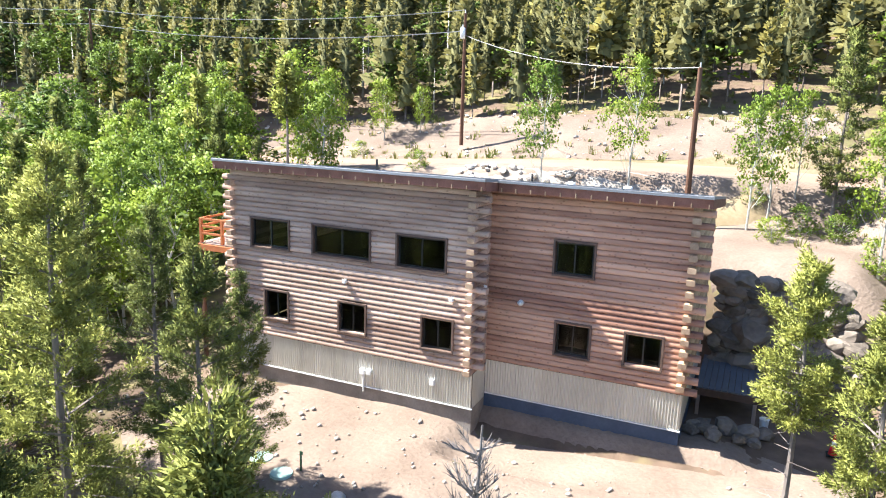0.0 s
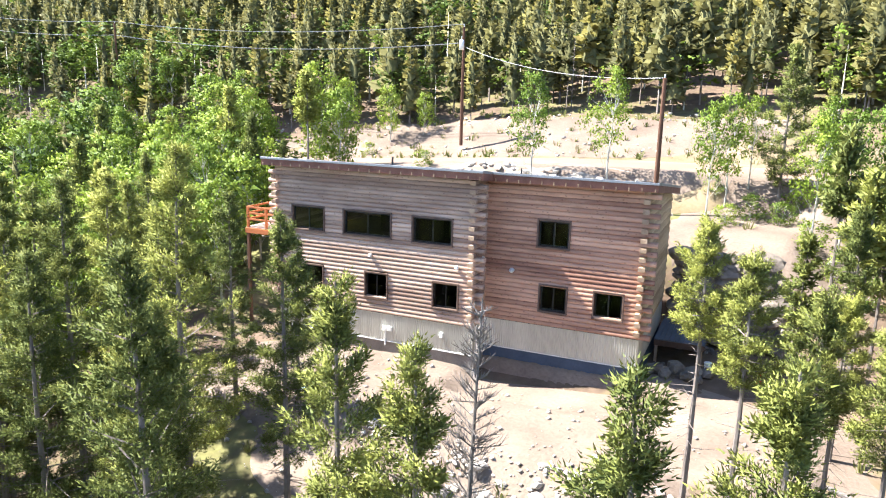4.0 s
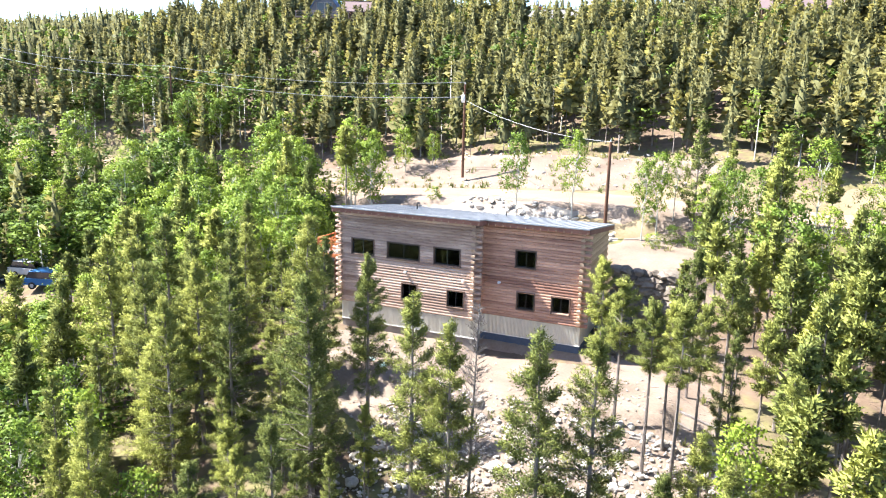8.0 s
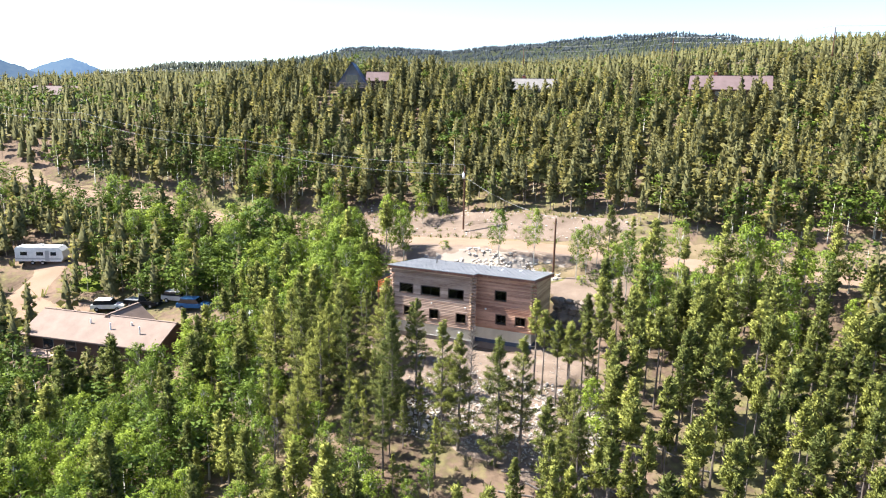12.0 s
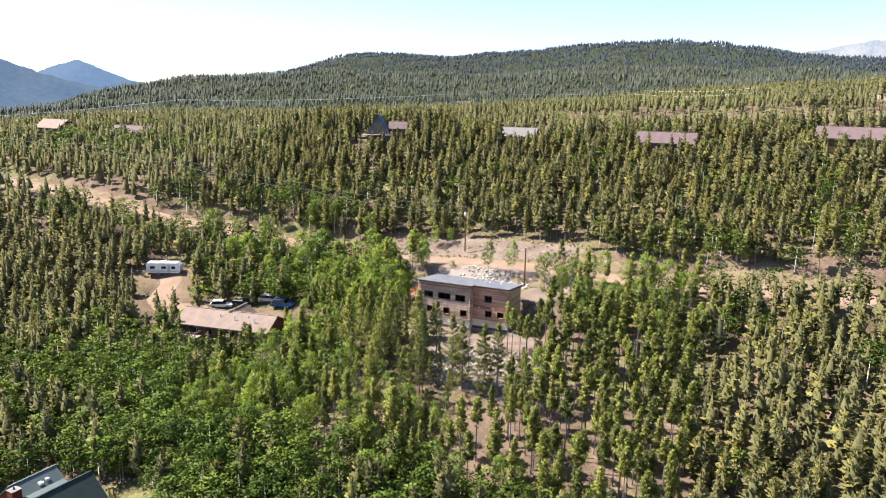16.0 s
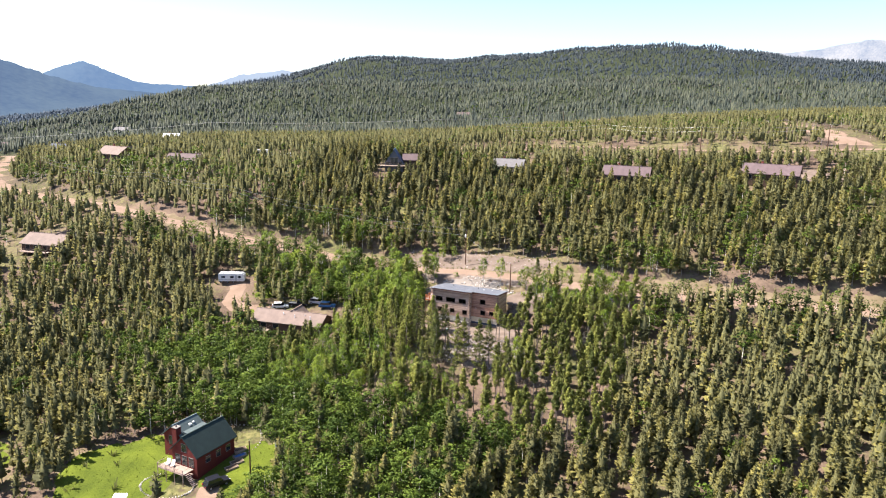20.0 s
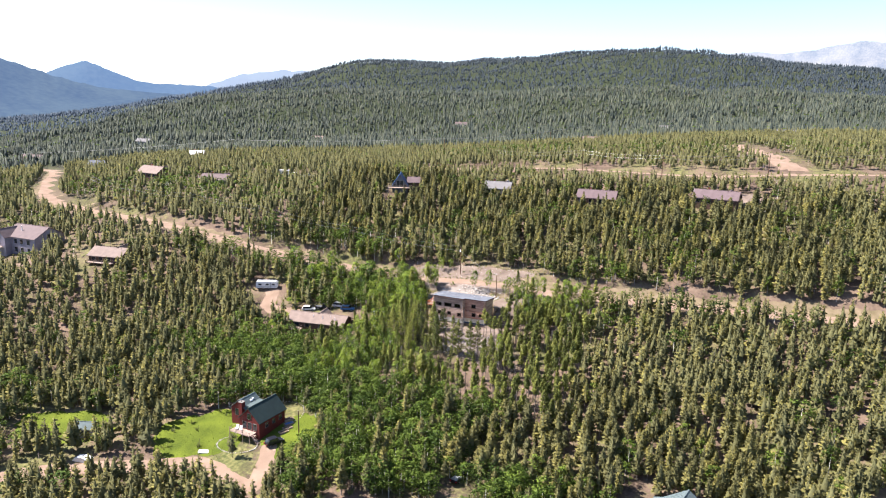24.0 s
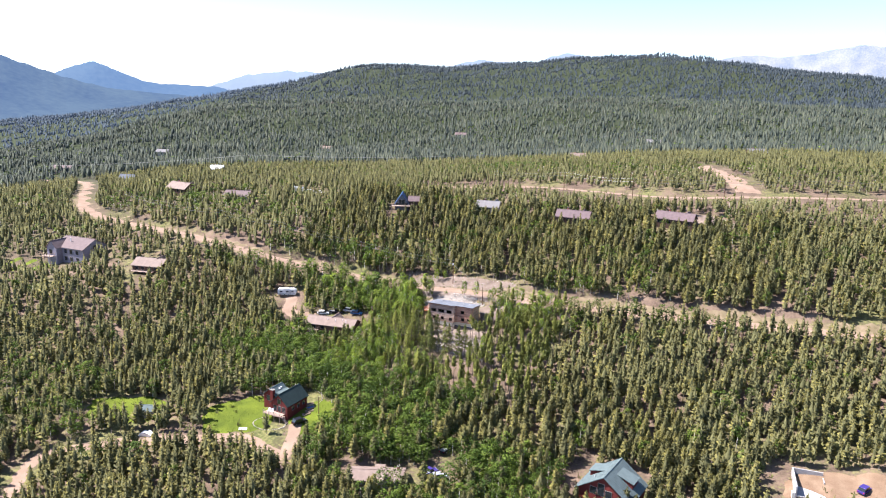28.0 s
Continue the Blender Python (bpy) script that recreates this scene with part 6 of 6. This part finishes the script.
def simple_pine(seed, branches, fingers, reach=.15, core=.42, sides=5, wide=.3):
    """A pine one unit high: limbs of kite-shaped needle sprays in tiers round a dark core, and a trunk."""
    r = np.random.RandomState(seed)
    clear = r.uniform(.1, .42)
    n = branches * fingers
    u = np.minimum(.97, (np.arange(branches) + r.uniform(0, 1, branches)) / branches)
    ln = reach * (np.minimum(1, .6 + 1.8 * u) * (1 - u) ** r.uniform(.45, .75) + .05) * r.uniform(.65, 1.15, branches)
    a = np.arange(branches) * 2.4 + r.uniform(-.5, .5, branches)
    rise = -.25 + .85 * u + r.normal(0, .14, branches)
    root = np.stack([0 * u, 0 * u, clear + (.96 - clear) * u], 1)
    U, L, A, Z, P = np.repeat(u, fingers), np.repeat(ln, fingers), np.repeat(a, fingers) + r.uniform(-.65, .65, n), np.repeat(rise, fingers) + r.normal(0, .3, n), np.repeat(root, fingers, 0)
    d = unit(np.stack([np.cos(A), np.sin(A), Z], 1))
    far = r.uniform(.6, 1.1, n)
    inner = P + d * (L * r.uniform(.1, .45, n))[:, None]
    tip = P + d * (L * far)[:, None] + [0, 0, .012]
    mid = inner + (tip - inner) * .58 + r.normal(0, .006, (n, 3))
    flat = unit(np.cross(tip - inner, np.array([0, 0, 1.0]) + r.normal(0, .75, (n, 3))))
    half = np.maximum(.011, wide * np.linalg.norm(tip - inner, axis=1))[:, None] * r.uniform(.7, 1.2, (n, 1))
    v = np.stack([inner, mid + flat * half, tip, mid - flat * half], 1).reshape(-1, 3)
    q = np.arange(n)[:, None] * 4
    t = np.concatenate([q + [0, 1, 2], q + [0, 2, 3]])
    radial = np.stack([np.cos(A), np.sin(A), 0 * A], 1)
    face = unit(np.cross(mid + flat * half - inner, tip - inner))
    face *= np.sign((face * (radial * .8 + [0, 0, .6])).sum(1, keepdims=True) + 1e-6)
    nv = np.repeat(unit(face * .7 + radial * .6 + [0, 0, .25]), 4, 0)
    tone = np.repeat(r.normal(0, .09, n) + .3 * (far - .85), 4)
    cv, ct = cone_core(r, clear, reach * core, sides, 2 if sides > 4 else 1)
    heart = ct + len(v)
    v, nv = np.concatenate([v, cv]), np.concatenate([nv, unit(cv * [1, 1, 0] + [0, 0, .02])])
    m = len(v)
    top = np.array([(-.012, -.007, .88), (.012, -.007, .88), (0, .014, .88), (0, 0, .99)])
    v = np.concatenate([v, [(-.011, 0, -.03), (.011, .007, -.03), (0, -.011, -.03), (0, 0, .9)], top])
    nv = np.concatenate([nv, unit(np.array([(-1, 0, 0), (1, .6, 0), (0, -1, 0), (0, 0, 1.)])), unit(top * [40, 40, 0] + [0, 0, .4])])
    bark = np.array([(m, m + 1, m + 3), (m + 1, m + 2, m + 3), (m + 2, m, m + 3)])
    t = np.concatenate([t, [(m + 4, m + 5, m + 7), (m + 5, m + 6, m + 7), (m + 6, m + 4, m + 7)]])
    return v, t, bark, nv, heart, np.concatenate([tone, np.zeros(len(v) - len(tone))])


def simple_dead_pine(seed, twigs):
    """A bare dead pine one unit high: a thin stem and brittle twigs."""
    r = np.random.RandomState(seed)
    u = r.uniform(.15, .97, twigs)
    a = r.uniform(0, 6.28, twigs)
    p = np.stack([0 * u, 0 * u, u], 1)
    q = p + np.stack([np.cos(a), np.sin(a), r.uniform(-.3, .7, twigs)], 1) * (.13 * (1.1 - u) * r.uniform(.4, 1.2, twigs))[:, None]
    w = unit(np.cross(q - p, r.normal(0, 1, p.shape))) * .0035
    v = np.stack([p - w, p + w, q], 1).reshape(-1, 3)
    m = len(v)
    v = np.concatenate([v, [(-.010, 0, -.03), (.010, .006, -.03), (0, -.010, -.03), (0, 0, 1)]])
    nv = unit(v * [1, 1, 0] + r.normal(0, .05, v.shape) + [0, 0, .02])
    return v, np.arange(m).reshape(-1, 3), np.array([(m, m + 1, m + 3), (m + 1, m + 2, m + 3), (m + 2, m, m + 3)]), nv, np.zeros((0, 3), int), np.zeros(len(v))


def simple_aspen(seed, count, leaf=1.0):
    """An aspen one unit high out of single leaf triangles, in loose clusters."""
    r = np.random.RandomState(seed)
    k = max(3, count // 9)
    u = r.uniform(0, 1, k)
    a = np.arange(k) * 2.4
    rad = np.sqrt(np.maximum(.05, 1 - (2 * u - .8) ** 2 / 1.5)) * .2 * np.sqrt(r.uniform(.25, 1, k))
    mid = np.stack([np.cos(a) * rad, np.sin(a) * rad, .28 + .67 * u], 1)
    home = np.repeat(mid, count // k + 1, 0)[:count]
    c = home + r.normal(0, .034, (count, 3)) * [1, 1, .8]
    d1 = unit(r.normal(0, 1, (count, 3)))
    d2 = unit(np.cross(d1, r.normal(0, 1, (count, 3))))
    s = leaf * r.uniform(.024, .05, count)[:, None]
    v = np.stack([c - d1 * s, c + d1 * s * .8 + d2 * s * .5, c + d2 * s * 1.3 - d1 * s * .3], 1).reshape(-1, 3)
    n = len(v)
    nv = unit(unit(v - np.repeat(home, 3, 0)) * .8 + unit(v - [0, 0, .5]) * .6 + r.normal(0, .25, v.shape) + [0, 0, .15])
    v = np.concatenate([v, [(-.01, 0, -.03), (.01, .006, -.03), (0, -.01, -.03), (0, 0, .8)]])
    nv = np.concatenate([nv, unit(np.array([(-1, 0, 0), (1, .6, 0), (0, -1, 0), (0, 0, 1.)]))])
    tone = np.concatenate([np.repeat(np.repeat(r.normal(0, .14, k), count // k + 1)[:count], 3), np.zeros(4)])
    return v, np.arange(n).reshape(-1, 3), np.array([(n, n + 1, n + 3), (n + 1, n + 2, n + 3), (n + 2, n, n + 3)]), nv, np.zeros((0, 3), int), tone


def woods(name, label, x, y, high, wide, kinds, leaf, bark, seed, parent=None):
    """One joined mesh of many trees."""
    r = np.random.RandomState(seed)
    z = land(x, y) - .1
    pick = r.randint(0, len(kinds), len(x))
    V, T, B, I, N, tone, at = [], [], [], [], [], [], 0
    for k, (v, t, b, m, core, shade) in enumerate(kinds):
        s = np.nonzero(pick == k)[0]
        if not len(s):
            continue
        a = r.uniform(0, 6.28, len(s))
        c, n = np.cos(a), np.sin(a)
        p = np.empty((len(s), len(v), 3))
        h, w = high[s][:, None], (high * wide)[s][:, None]
        p[..., 0] = (v[None, :, 0] * c[:, None] - v[None, :, 1] * n[:, None]) * w + x[s][:, None]
        p[..., 1] = (v[None, :, 0] * n[:, None] + v[None, :, 1] * c[:, None]) * w + y[s][:, None]
        p[..., 2] = v[None, :, 2] * h + z[s][:, None]
        q = np.empty_like(p)
        q[..., 0], q[..., 1], q[..., 2] = m[None, :, 0] * c[:, None] - m[None, :, 1] * n[:, None], m[None, :, 0] * n[:, None] + m[None, :, 1] * c[:, None], m[None, :, 2]
        N.append(q.reshape(-1, 3))
        off = at + np.arange(len(s))[:, None, None] * len(v)
        V.append(p.reshape(-1, 3))
        T.append((t[None] + off).reshape(-1, 3))
        B.append((b[None] + off).reshape(-1, 3))
        I.append((core[None] + off).reshape(-1, 3))
        tone.append((r.uniform(-.05, 1.2, len(s))[:, None] + shade[None]).ravel())
        at += len(s) * len(v)
    T, B, I = np.concatenate(T), np.concatenate(B), np.concatenate(I)
    me = from_arrays(name, np.concatenate(V), np.concatenate([T, B, I]), leaf, np.concatenate(tone), np.concatenate(N))
    me.materials.append(bark)
    # Core faces of the nearer pines take the needle colour darkened for shade.
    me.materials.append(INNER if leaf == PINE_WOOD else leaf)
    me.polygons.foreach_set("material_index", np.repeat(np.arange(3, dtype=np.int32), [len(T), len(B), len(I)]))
    return tagged(new(name, me), label, "woods", kind="stuff")


def plant_woods(seed, box, gap, keep, reach, pine_kinds, aspen_kinds, names, size=(6.0, 10.5), leaf=PINE_WOOD, within=None, close=None, dead=0.0):
    r = np.random.RandomState(seed)
    x, y = scatter(seed, *box, gap, 1.0)
    d = np.hypot(x - 96, y + 232)
    ok = in_view_fan(x, y) & (d > reach[0]) & (d < reach[1]) & ~((x > NEAR_BOX[0]) & (x < NEAR_BOX[1]) & (y > NEAR_BOX[2]) & (y < NEAR_BOX[3]))
    slope = (x > -100) & (x < 110) & (y >= 22) & (y < 105)
    ok &= slope if within == "slope" else ~slope
    x, y = x[ok], y[ok]
    ok = open_ground(x, y)
    thin = keep + .2 * rough_noise(x, y, 45, seed + 1) + .16 * rough_noise(x, y, 15, seed + 2)
    ok &= r.uniform(0, 1, len(x)) < thin * (1 - .42 * soft_step(-x, 85, 140) * (y < 22))
    x, y = x[ok], y[ok]
    g = aspen_share(x, y) + .1 * np.maximum(0, rough_noise(x, y, 80, 77) - .35)
    asp = r.uniform(0, 1, len(x)) < g + (.06 if within else 0)
    n = len(x)
    high, wide = size[0] + (size[1] - size[0]) * r.beta(1.5, 1.5, n), r.uniform(.8, 1.25, n)
    high = high * (1 - .2 * soft_step(y, 80, 130) * (size[0] < 7))
    if reach[0] < 500:
        d_up, k_up = near_path(x, y, UPPER_PATH)
        high = high * np.where((d_up < 15) & (y < UPPER_PATH[k_up, 1]) & (x > -20), .5, 1)
    bare = ~asp & (r.uniform(0, 1, n) < dead * (1 + np.sign(rough_noise(x, y, 22, 91) - .35)))
    if bare.any():
        woods(names[0] + "_snags", "bare grey dead pines among the living", x[bare], y[bare], high[bare] * .85, wide[bare], DEAD_PINES, DEAD, DEAD, seed + 6)
    live = ~asp & ~bare
    near = np.zeros(n, bool)
    if close:
        near = (np.abs(x - 45 + (y + 70) * .55) < 62) & (y > -150) & (y < -20)
        woods("close_pine_woods", "dense olive pines below the log house", x[near & live], y[near & live], high[near & live], wide[near & live], close, leaf, BARK, seed + 5)
    rest = ~near & live
    woods(names[0], names[1], x[rest], y[rest], high[rest], wide[rest], pine_kinds, leaf, BARK, seed + 2)
    if asp.any() and names[2]:
        woods(names[2], names[3], x[asp], y[asp], (high * r.uniform(.7, .95, n))[asp], r.uniform(1.15, 1.9, n)[asp], aspen_kinds, ASPEN_WOOD, ASPEN_BARK if size[0] < 7 else BARK, seed + 3)


SLOPE_PINES = [simple_pine(90 + k, 44, 5, .2, .5, 6, .3) for k in range(7)]
CLOSE_PINES = [simple_pine(170 + k, 54, 5, .22, .5, 6, .27) for k in range(7)]
MID_PINES, MID_ASPENS = [simple_pine(100 + k, 26, 3, .225, .52, 5, .42) for k in range(8)], [simple_aspen(120 + k, 320, .72) for k in range(5)]
BACK_PINES = [simple_pine(180 + k, 11, 2, .22, .6, 4, .5) for k in range(6)]
FAR_PINES, FAR_ASPENS = [simple_pine(140 + k, 8, 1, .21, .7, 4, .6) for k in range(5)], [simple_aspen(150 + k, 14, 1.9) for k in range(4)]
RIDGE_PINES = [simple_pine(160 + k, 4, 1, .24, .75, 3, .7) for k in range(3)]
DEAD_PINES = [simple_dead_pine(185 + k, 46) for k in range(4)]
plant_woods(190, (-100, 110, 22, 105), 2.35, .93, (60, 600), SLOPE_PINES, [simple_aspen(130 + k, 240, .7) for k in range(4)],
            ("slope_pine_woods", "tall slender pines on the slope above the road", "slope_aspens", "bright aspens above the road"), (5.5, 10.5), PINE_WOOD, "slope", dead=.02)
plant_woods(200, (-300, 260, -215, 180), 2.25, .94, (60, 340), MID_PINES, MID_ASPENS,
            ("pine_woods", "dense lodgepole pine woods on the slope", "aspen_woods", "groves of bright green aspens"), (5.0, 9.6), close=CLOSE_PINES, dead=.02)
plant_woods(205, (-420, 300, -80, 330), 2.65, .96, (340, 560), BACK_PINES, [simple_aspen(155 + k, 60, 1.3) for k in range(4)],
            ("back_pine_woods", "pine woods beyond the far houses", "back_aspens", "light green aspens beyond the far houses"), (5.0, 9.6))
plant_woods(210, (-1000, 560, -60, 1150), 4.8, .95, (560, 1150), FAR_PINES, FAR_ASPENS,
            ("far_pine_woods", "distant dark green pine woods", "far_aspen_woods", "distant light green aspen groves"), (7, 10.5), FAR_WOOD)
# Ridge and valley needles carry the haze in their blue tint.
for seed, x0, x1, name, label, mat in ((220, -1130, 1300, "ridge_woods", "dark wooded ridges on the skyline", RIDGE_WOOD), (225, -2900, -1130, "valley_woods", "far valley woods tinted blue for haze", VALLEY_WOOD)):
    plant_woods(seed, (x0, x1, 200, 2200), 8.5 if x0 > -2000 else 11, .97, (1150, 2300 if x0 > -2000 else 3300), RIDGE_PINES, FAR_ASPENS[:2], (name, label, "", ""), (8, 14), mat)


gx, gy = scatter(230, -130, 75, -125, 70, 2.3)
gr = np.random.RandomState(231)
ok = open_ground(gx, gy) & (gr.uniform(0, 1, len(gx)) < np.clip(aspen_share(gx, gy) - .12, 0, 1) * 1.1)
ok &= ~((gx > -14) & (gx < 40) & (gy > -34) & (gy < 22))
gx, gy = gx[ok], gy[ok]
woods("aspen_thicket", "thick young aspens filling the hollow", gx, gy, gr.uniform(3.0, 6.6, len(gx)), gr.uniform(1.4, 2.2, len(gx)), MID_ASPENS, ASPEN_WOOD, ASPEN_BARK, 232)


# ---- low growth, pebbles and dead wood ----
def tufts(name, label, x, y, size, mat, seed, blades=7):
    r = np.random.RandomState(seed)
    z = land(x, y)
    n = len(x) * blades
    base = np.repeat(np.stack([x, y, z], 1), blades, 0)
    sz = np.repeat(size, blades)[:, None]
    a = r.uniform(0, 6.28, n)
    d = np.stack([np.cos(a), np.sin(a), 0 * a], 1)
    root = base + d * sz * r.uniform(0, .5, (n, 1))
    side = np.stack([-np.sin(a), np.cos(a), 0 * a], 1) * sz * r.uniform(.05, .16, (n, 1))
    tip = root + d * sz * r.uniform(.1, .6, (n, 1)) + np.array([0, 0, 1]) * sz * r.uniform(.4, 1.1, (n, 1))
    v = np.stack([root - side, root + side, tip + side * .35, tip - side * .35], 1).reshape(-1, 3)
    q = np.arange(n)[:, None] * 4
    t = np.concatenate([q + [0, 1, 2], q + [0, 2, 3]])
    return tagged(new(name, from_arrays(name, v, t, mat, np.repeat(r.uniform(-.1, 1.3, len(x)), blades * 4))), label, "undergrowth", kind="stuff")


def away_from_house(x, y):
    return ~((x > -12.5) & (x < 12.5) & (y > -6) & (y < 15))


ux, uy = scatter(300, -60, 60, -45, 45, 1.7)
d_road, _ = near_path(ux, uy, ROAD_PATH)
keep = away_from_house(ux, uy) & (d_road > 4.6) & (rs.uniform(0, 1, len(ux)) < .5 + .5 * rough_noise(ux, uy, 9, 8))
keep &= ~((np.abs(ux + 2) < 12) & (uy > 11) & (uy < 21))
tufts("undergrowth", "tufts of dry grass and low green shrubs", ux[keep], uy[keep], rs.uniform(.15, .55, keep.sum()), SHRUB, 301, 14)
ux, uy = scatter(305, -42, 14, 28.6, 38, .8)
keep = rs.uniform(0, 1, len(ux)) < .28 + .4 * rough_noise(ux, uy, 6, 18)
tufts("bank_weeds", "sparse green weeds on the dry bank", ux[keep], uy[keep], rs.uniform(.15, .6, keep.sum()), SHRUB, 306, 12)
ux, uy = scatter(310, -340, 240, -200, 190, 6.5)
ok = in_view_fan(ux, uy) & ((np.abs(ux) > 60) | (uy < -45) | (uy > 45))
ux, uy = ux[ok], uy[ok]
d_road, _ = near_path(ux, uy, ROAD_PATH)
ok = (d_road > 5) & (rough_noise(ux, uy, 30, 9) > -.3)
tufts("wild_grass", "patches of green grass and shrubs between the trees", ux[ok], uy[ok], rs.uniform(.6, 1.6, ok.sum()), SHRUB, 311, 8)
mx, my = scatter(320, -100, 0, -100, -45, 1.1)
ok = ((mx + 46) / 19) ** 2 + ((my + 70) / 13) ** 2 < 1.1
ok |= ((mx + 18) / 9) ** 2 + ((my + 64) / 12) ** 2 < 1
ok |= ((mx + 79) / 16) ** 2 + ((my + 80) / 7) ** 2 < 1
ok &= ~((np.abs(mx + 29) < 8) & (np.abs(my + 63) < 9)) & (near_path(mx, my, LANE_PATH)[0] > 2.2)
tufts("meadow_grass", "long bright meadow grass", mx[ok], my[ok], rs.uniform(.15, .4, ok.sum()), GRASS, 321, 6)

rp = np.random.RandomState(9)
px, py = rp.uniform(-14, 13, 900), rp.uniform(-12, 1.0, 900)
ok = (py < -.6) | (px > 7.5)
px, py = px[ok], py[ok]
pv, pt = [], []
for k, (x, y) in enumerate(zip(px, py)):
    s = rp.choice([.03, .04, .05, .08, .12]) * rp.uniform(.7, 1.3)
    o = rp.uniform(.6, 1.2, (6, 1)) * np.array([(1, 0, 0), (-1, 0, 0), (0, 1, 0), (0, -1, 0), (0, 0, .8), (0, 0, -.5)]) * s
    pv.append(o + [x, y, land_at(x, y) + .09])
    pt += [(6 * k + a, 6 * k + b, 6 * k + c) for a, b, c in ((0, 2, 4), (2, 1, 4), (1, 3, 4), (3, 0, 4), (2, 0, 5), (1, 2, 5), (3, 1, 5), (0, 3, 5))]
tagged(new("pebbles", from_arrays("pebbles", np.concatenate(pv), pt, ROCK)), "loose pebbles on the bare soil", "pebbles", kind="stuff")


def dead_tree(x, y, top, seed, label="bare grey dead pine with brittle twigs", dense=7):
    r = random.Random(seed)
    g = land_at(x, y)
    h = top - g
    e = thing("dead_tree", label, "dead tree", pose(x, y, g - .1, r.uniform(-2, 2), r.uniform(-2, 2), r.uniform(0, 360)), "dead trees")
    part("trunk", Shape().tube((0, 0, -.2), (.05, 0, h * .5), .095, .065, 8, False).tube((.05, 0, h * .5), (-.03, .04, h), .065, .012, 8, False), DEAD, e)
    for k in range(int(h * dense)):
        u = r.uniform(.3, .98)
        a = r.uniform(0, 6.28)
        ln = (1 - u) * 1.5 * r.uniform(.4, 1.2) + .25
        p = Vector((0, 0, u * h))
        d = Vector((math.cos(a), math.sin(a), r.uniform(.2, 1.1))).normalized()
        q = p + d * ln
        s = Shape().tube(p, q, .017, .005, 4, False)
        for j in range(11):
            f = r.uniform(.3, 1)
            w = (d + Vector((r.uniform(-.8, .8), r.uniform(-.8, .8), r.uniform(.1, .9)))).normalized()
            s.tube(p.lerp(q, f), p.lerp(q, f) + w * ln * .5, .007, .0025, 3, False)
        part("branch", s, DEAD, e)


dead_tree(5.45, -14.3, 7.6, 1, dense=15)
for k, (x, y, hh) in enumerate(((18.5, -12, 6.5), (-17, -16, 6), (24, -22, 7), (-9.5, -24, 5.5), (30, -6, 7))):
    dead_tree(x, y, land_at(x, y) + hh, 5 + k, "grey dead pine standing among live trees")
rl = random.Random(12)
for k in range(26):
    x, y = rl.uniform(11, 34), rl.uniform(-26, -2)
    ln, a = rl.uniform(2, 5), rl.uniform(-25, 25)
    d = Vector((math.cos(radians(a)), math.sin(radians(a)), 0)) * ln / 2
    p, q = Vector((x, y, 0)) - d, Vector((x, y, 0)) + d
    p.z, q.z = land_at(p.x, p.y) + .07, land_at(q.x, q.y) + .07
    tagged(part("fallen_log", Shape().tube(p, q, .09, .06, 7), DEAD), "grey fallen log on the forest floor", "log", "fallen logs")
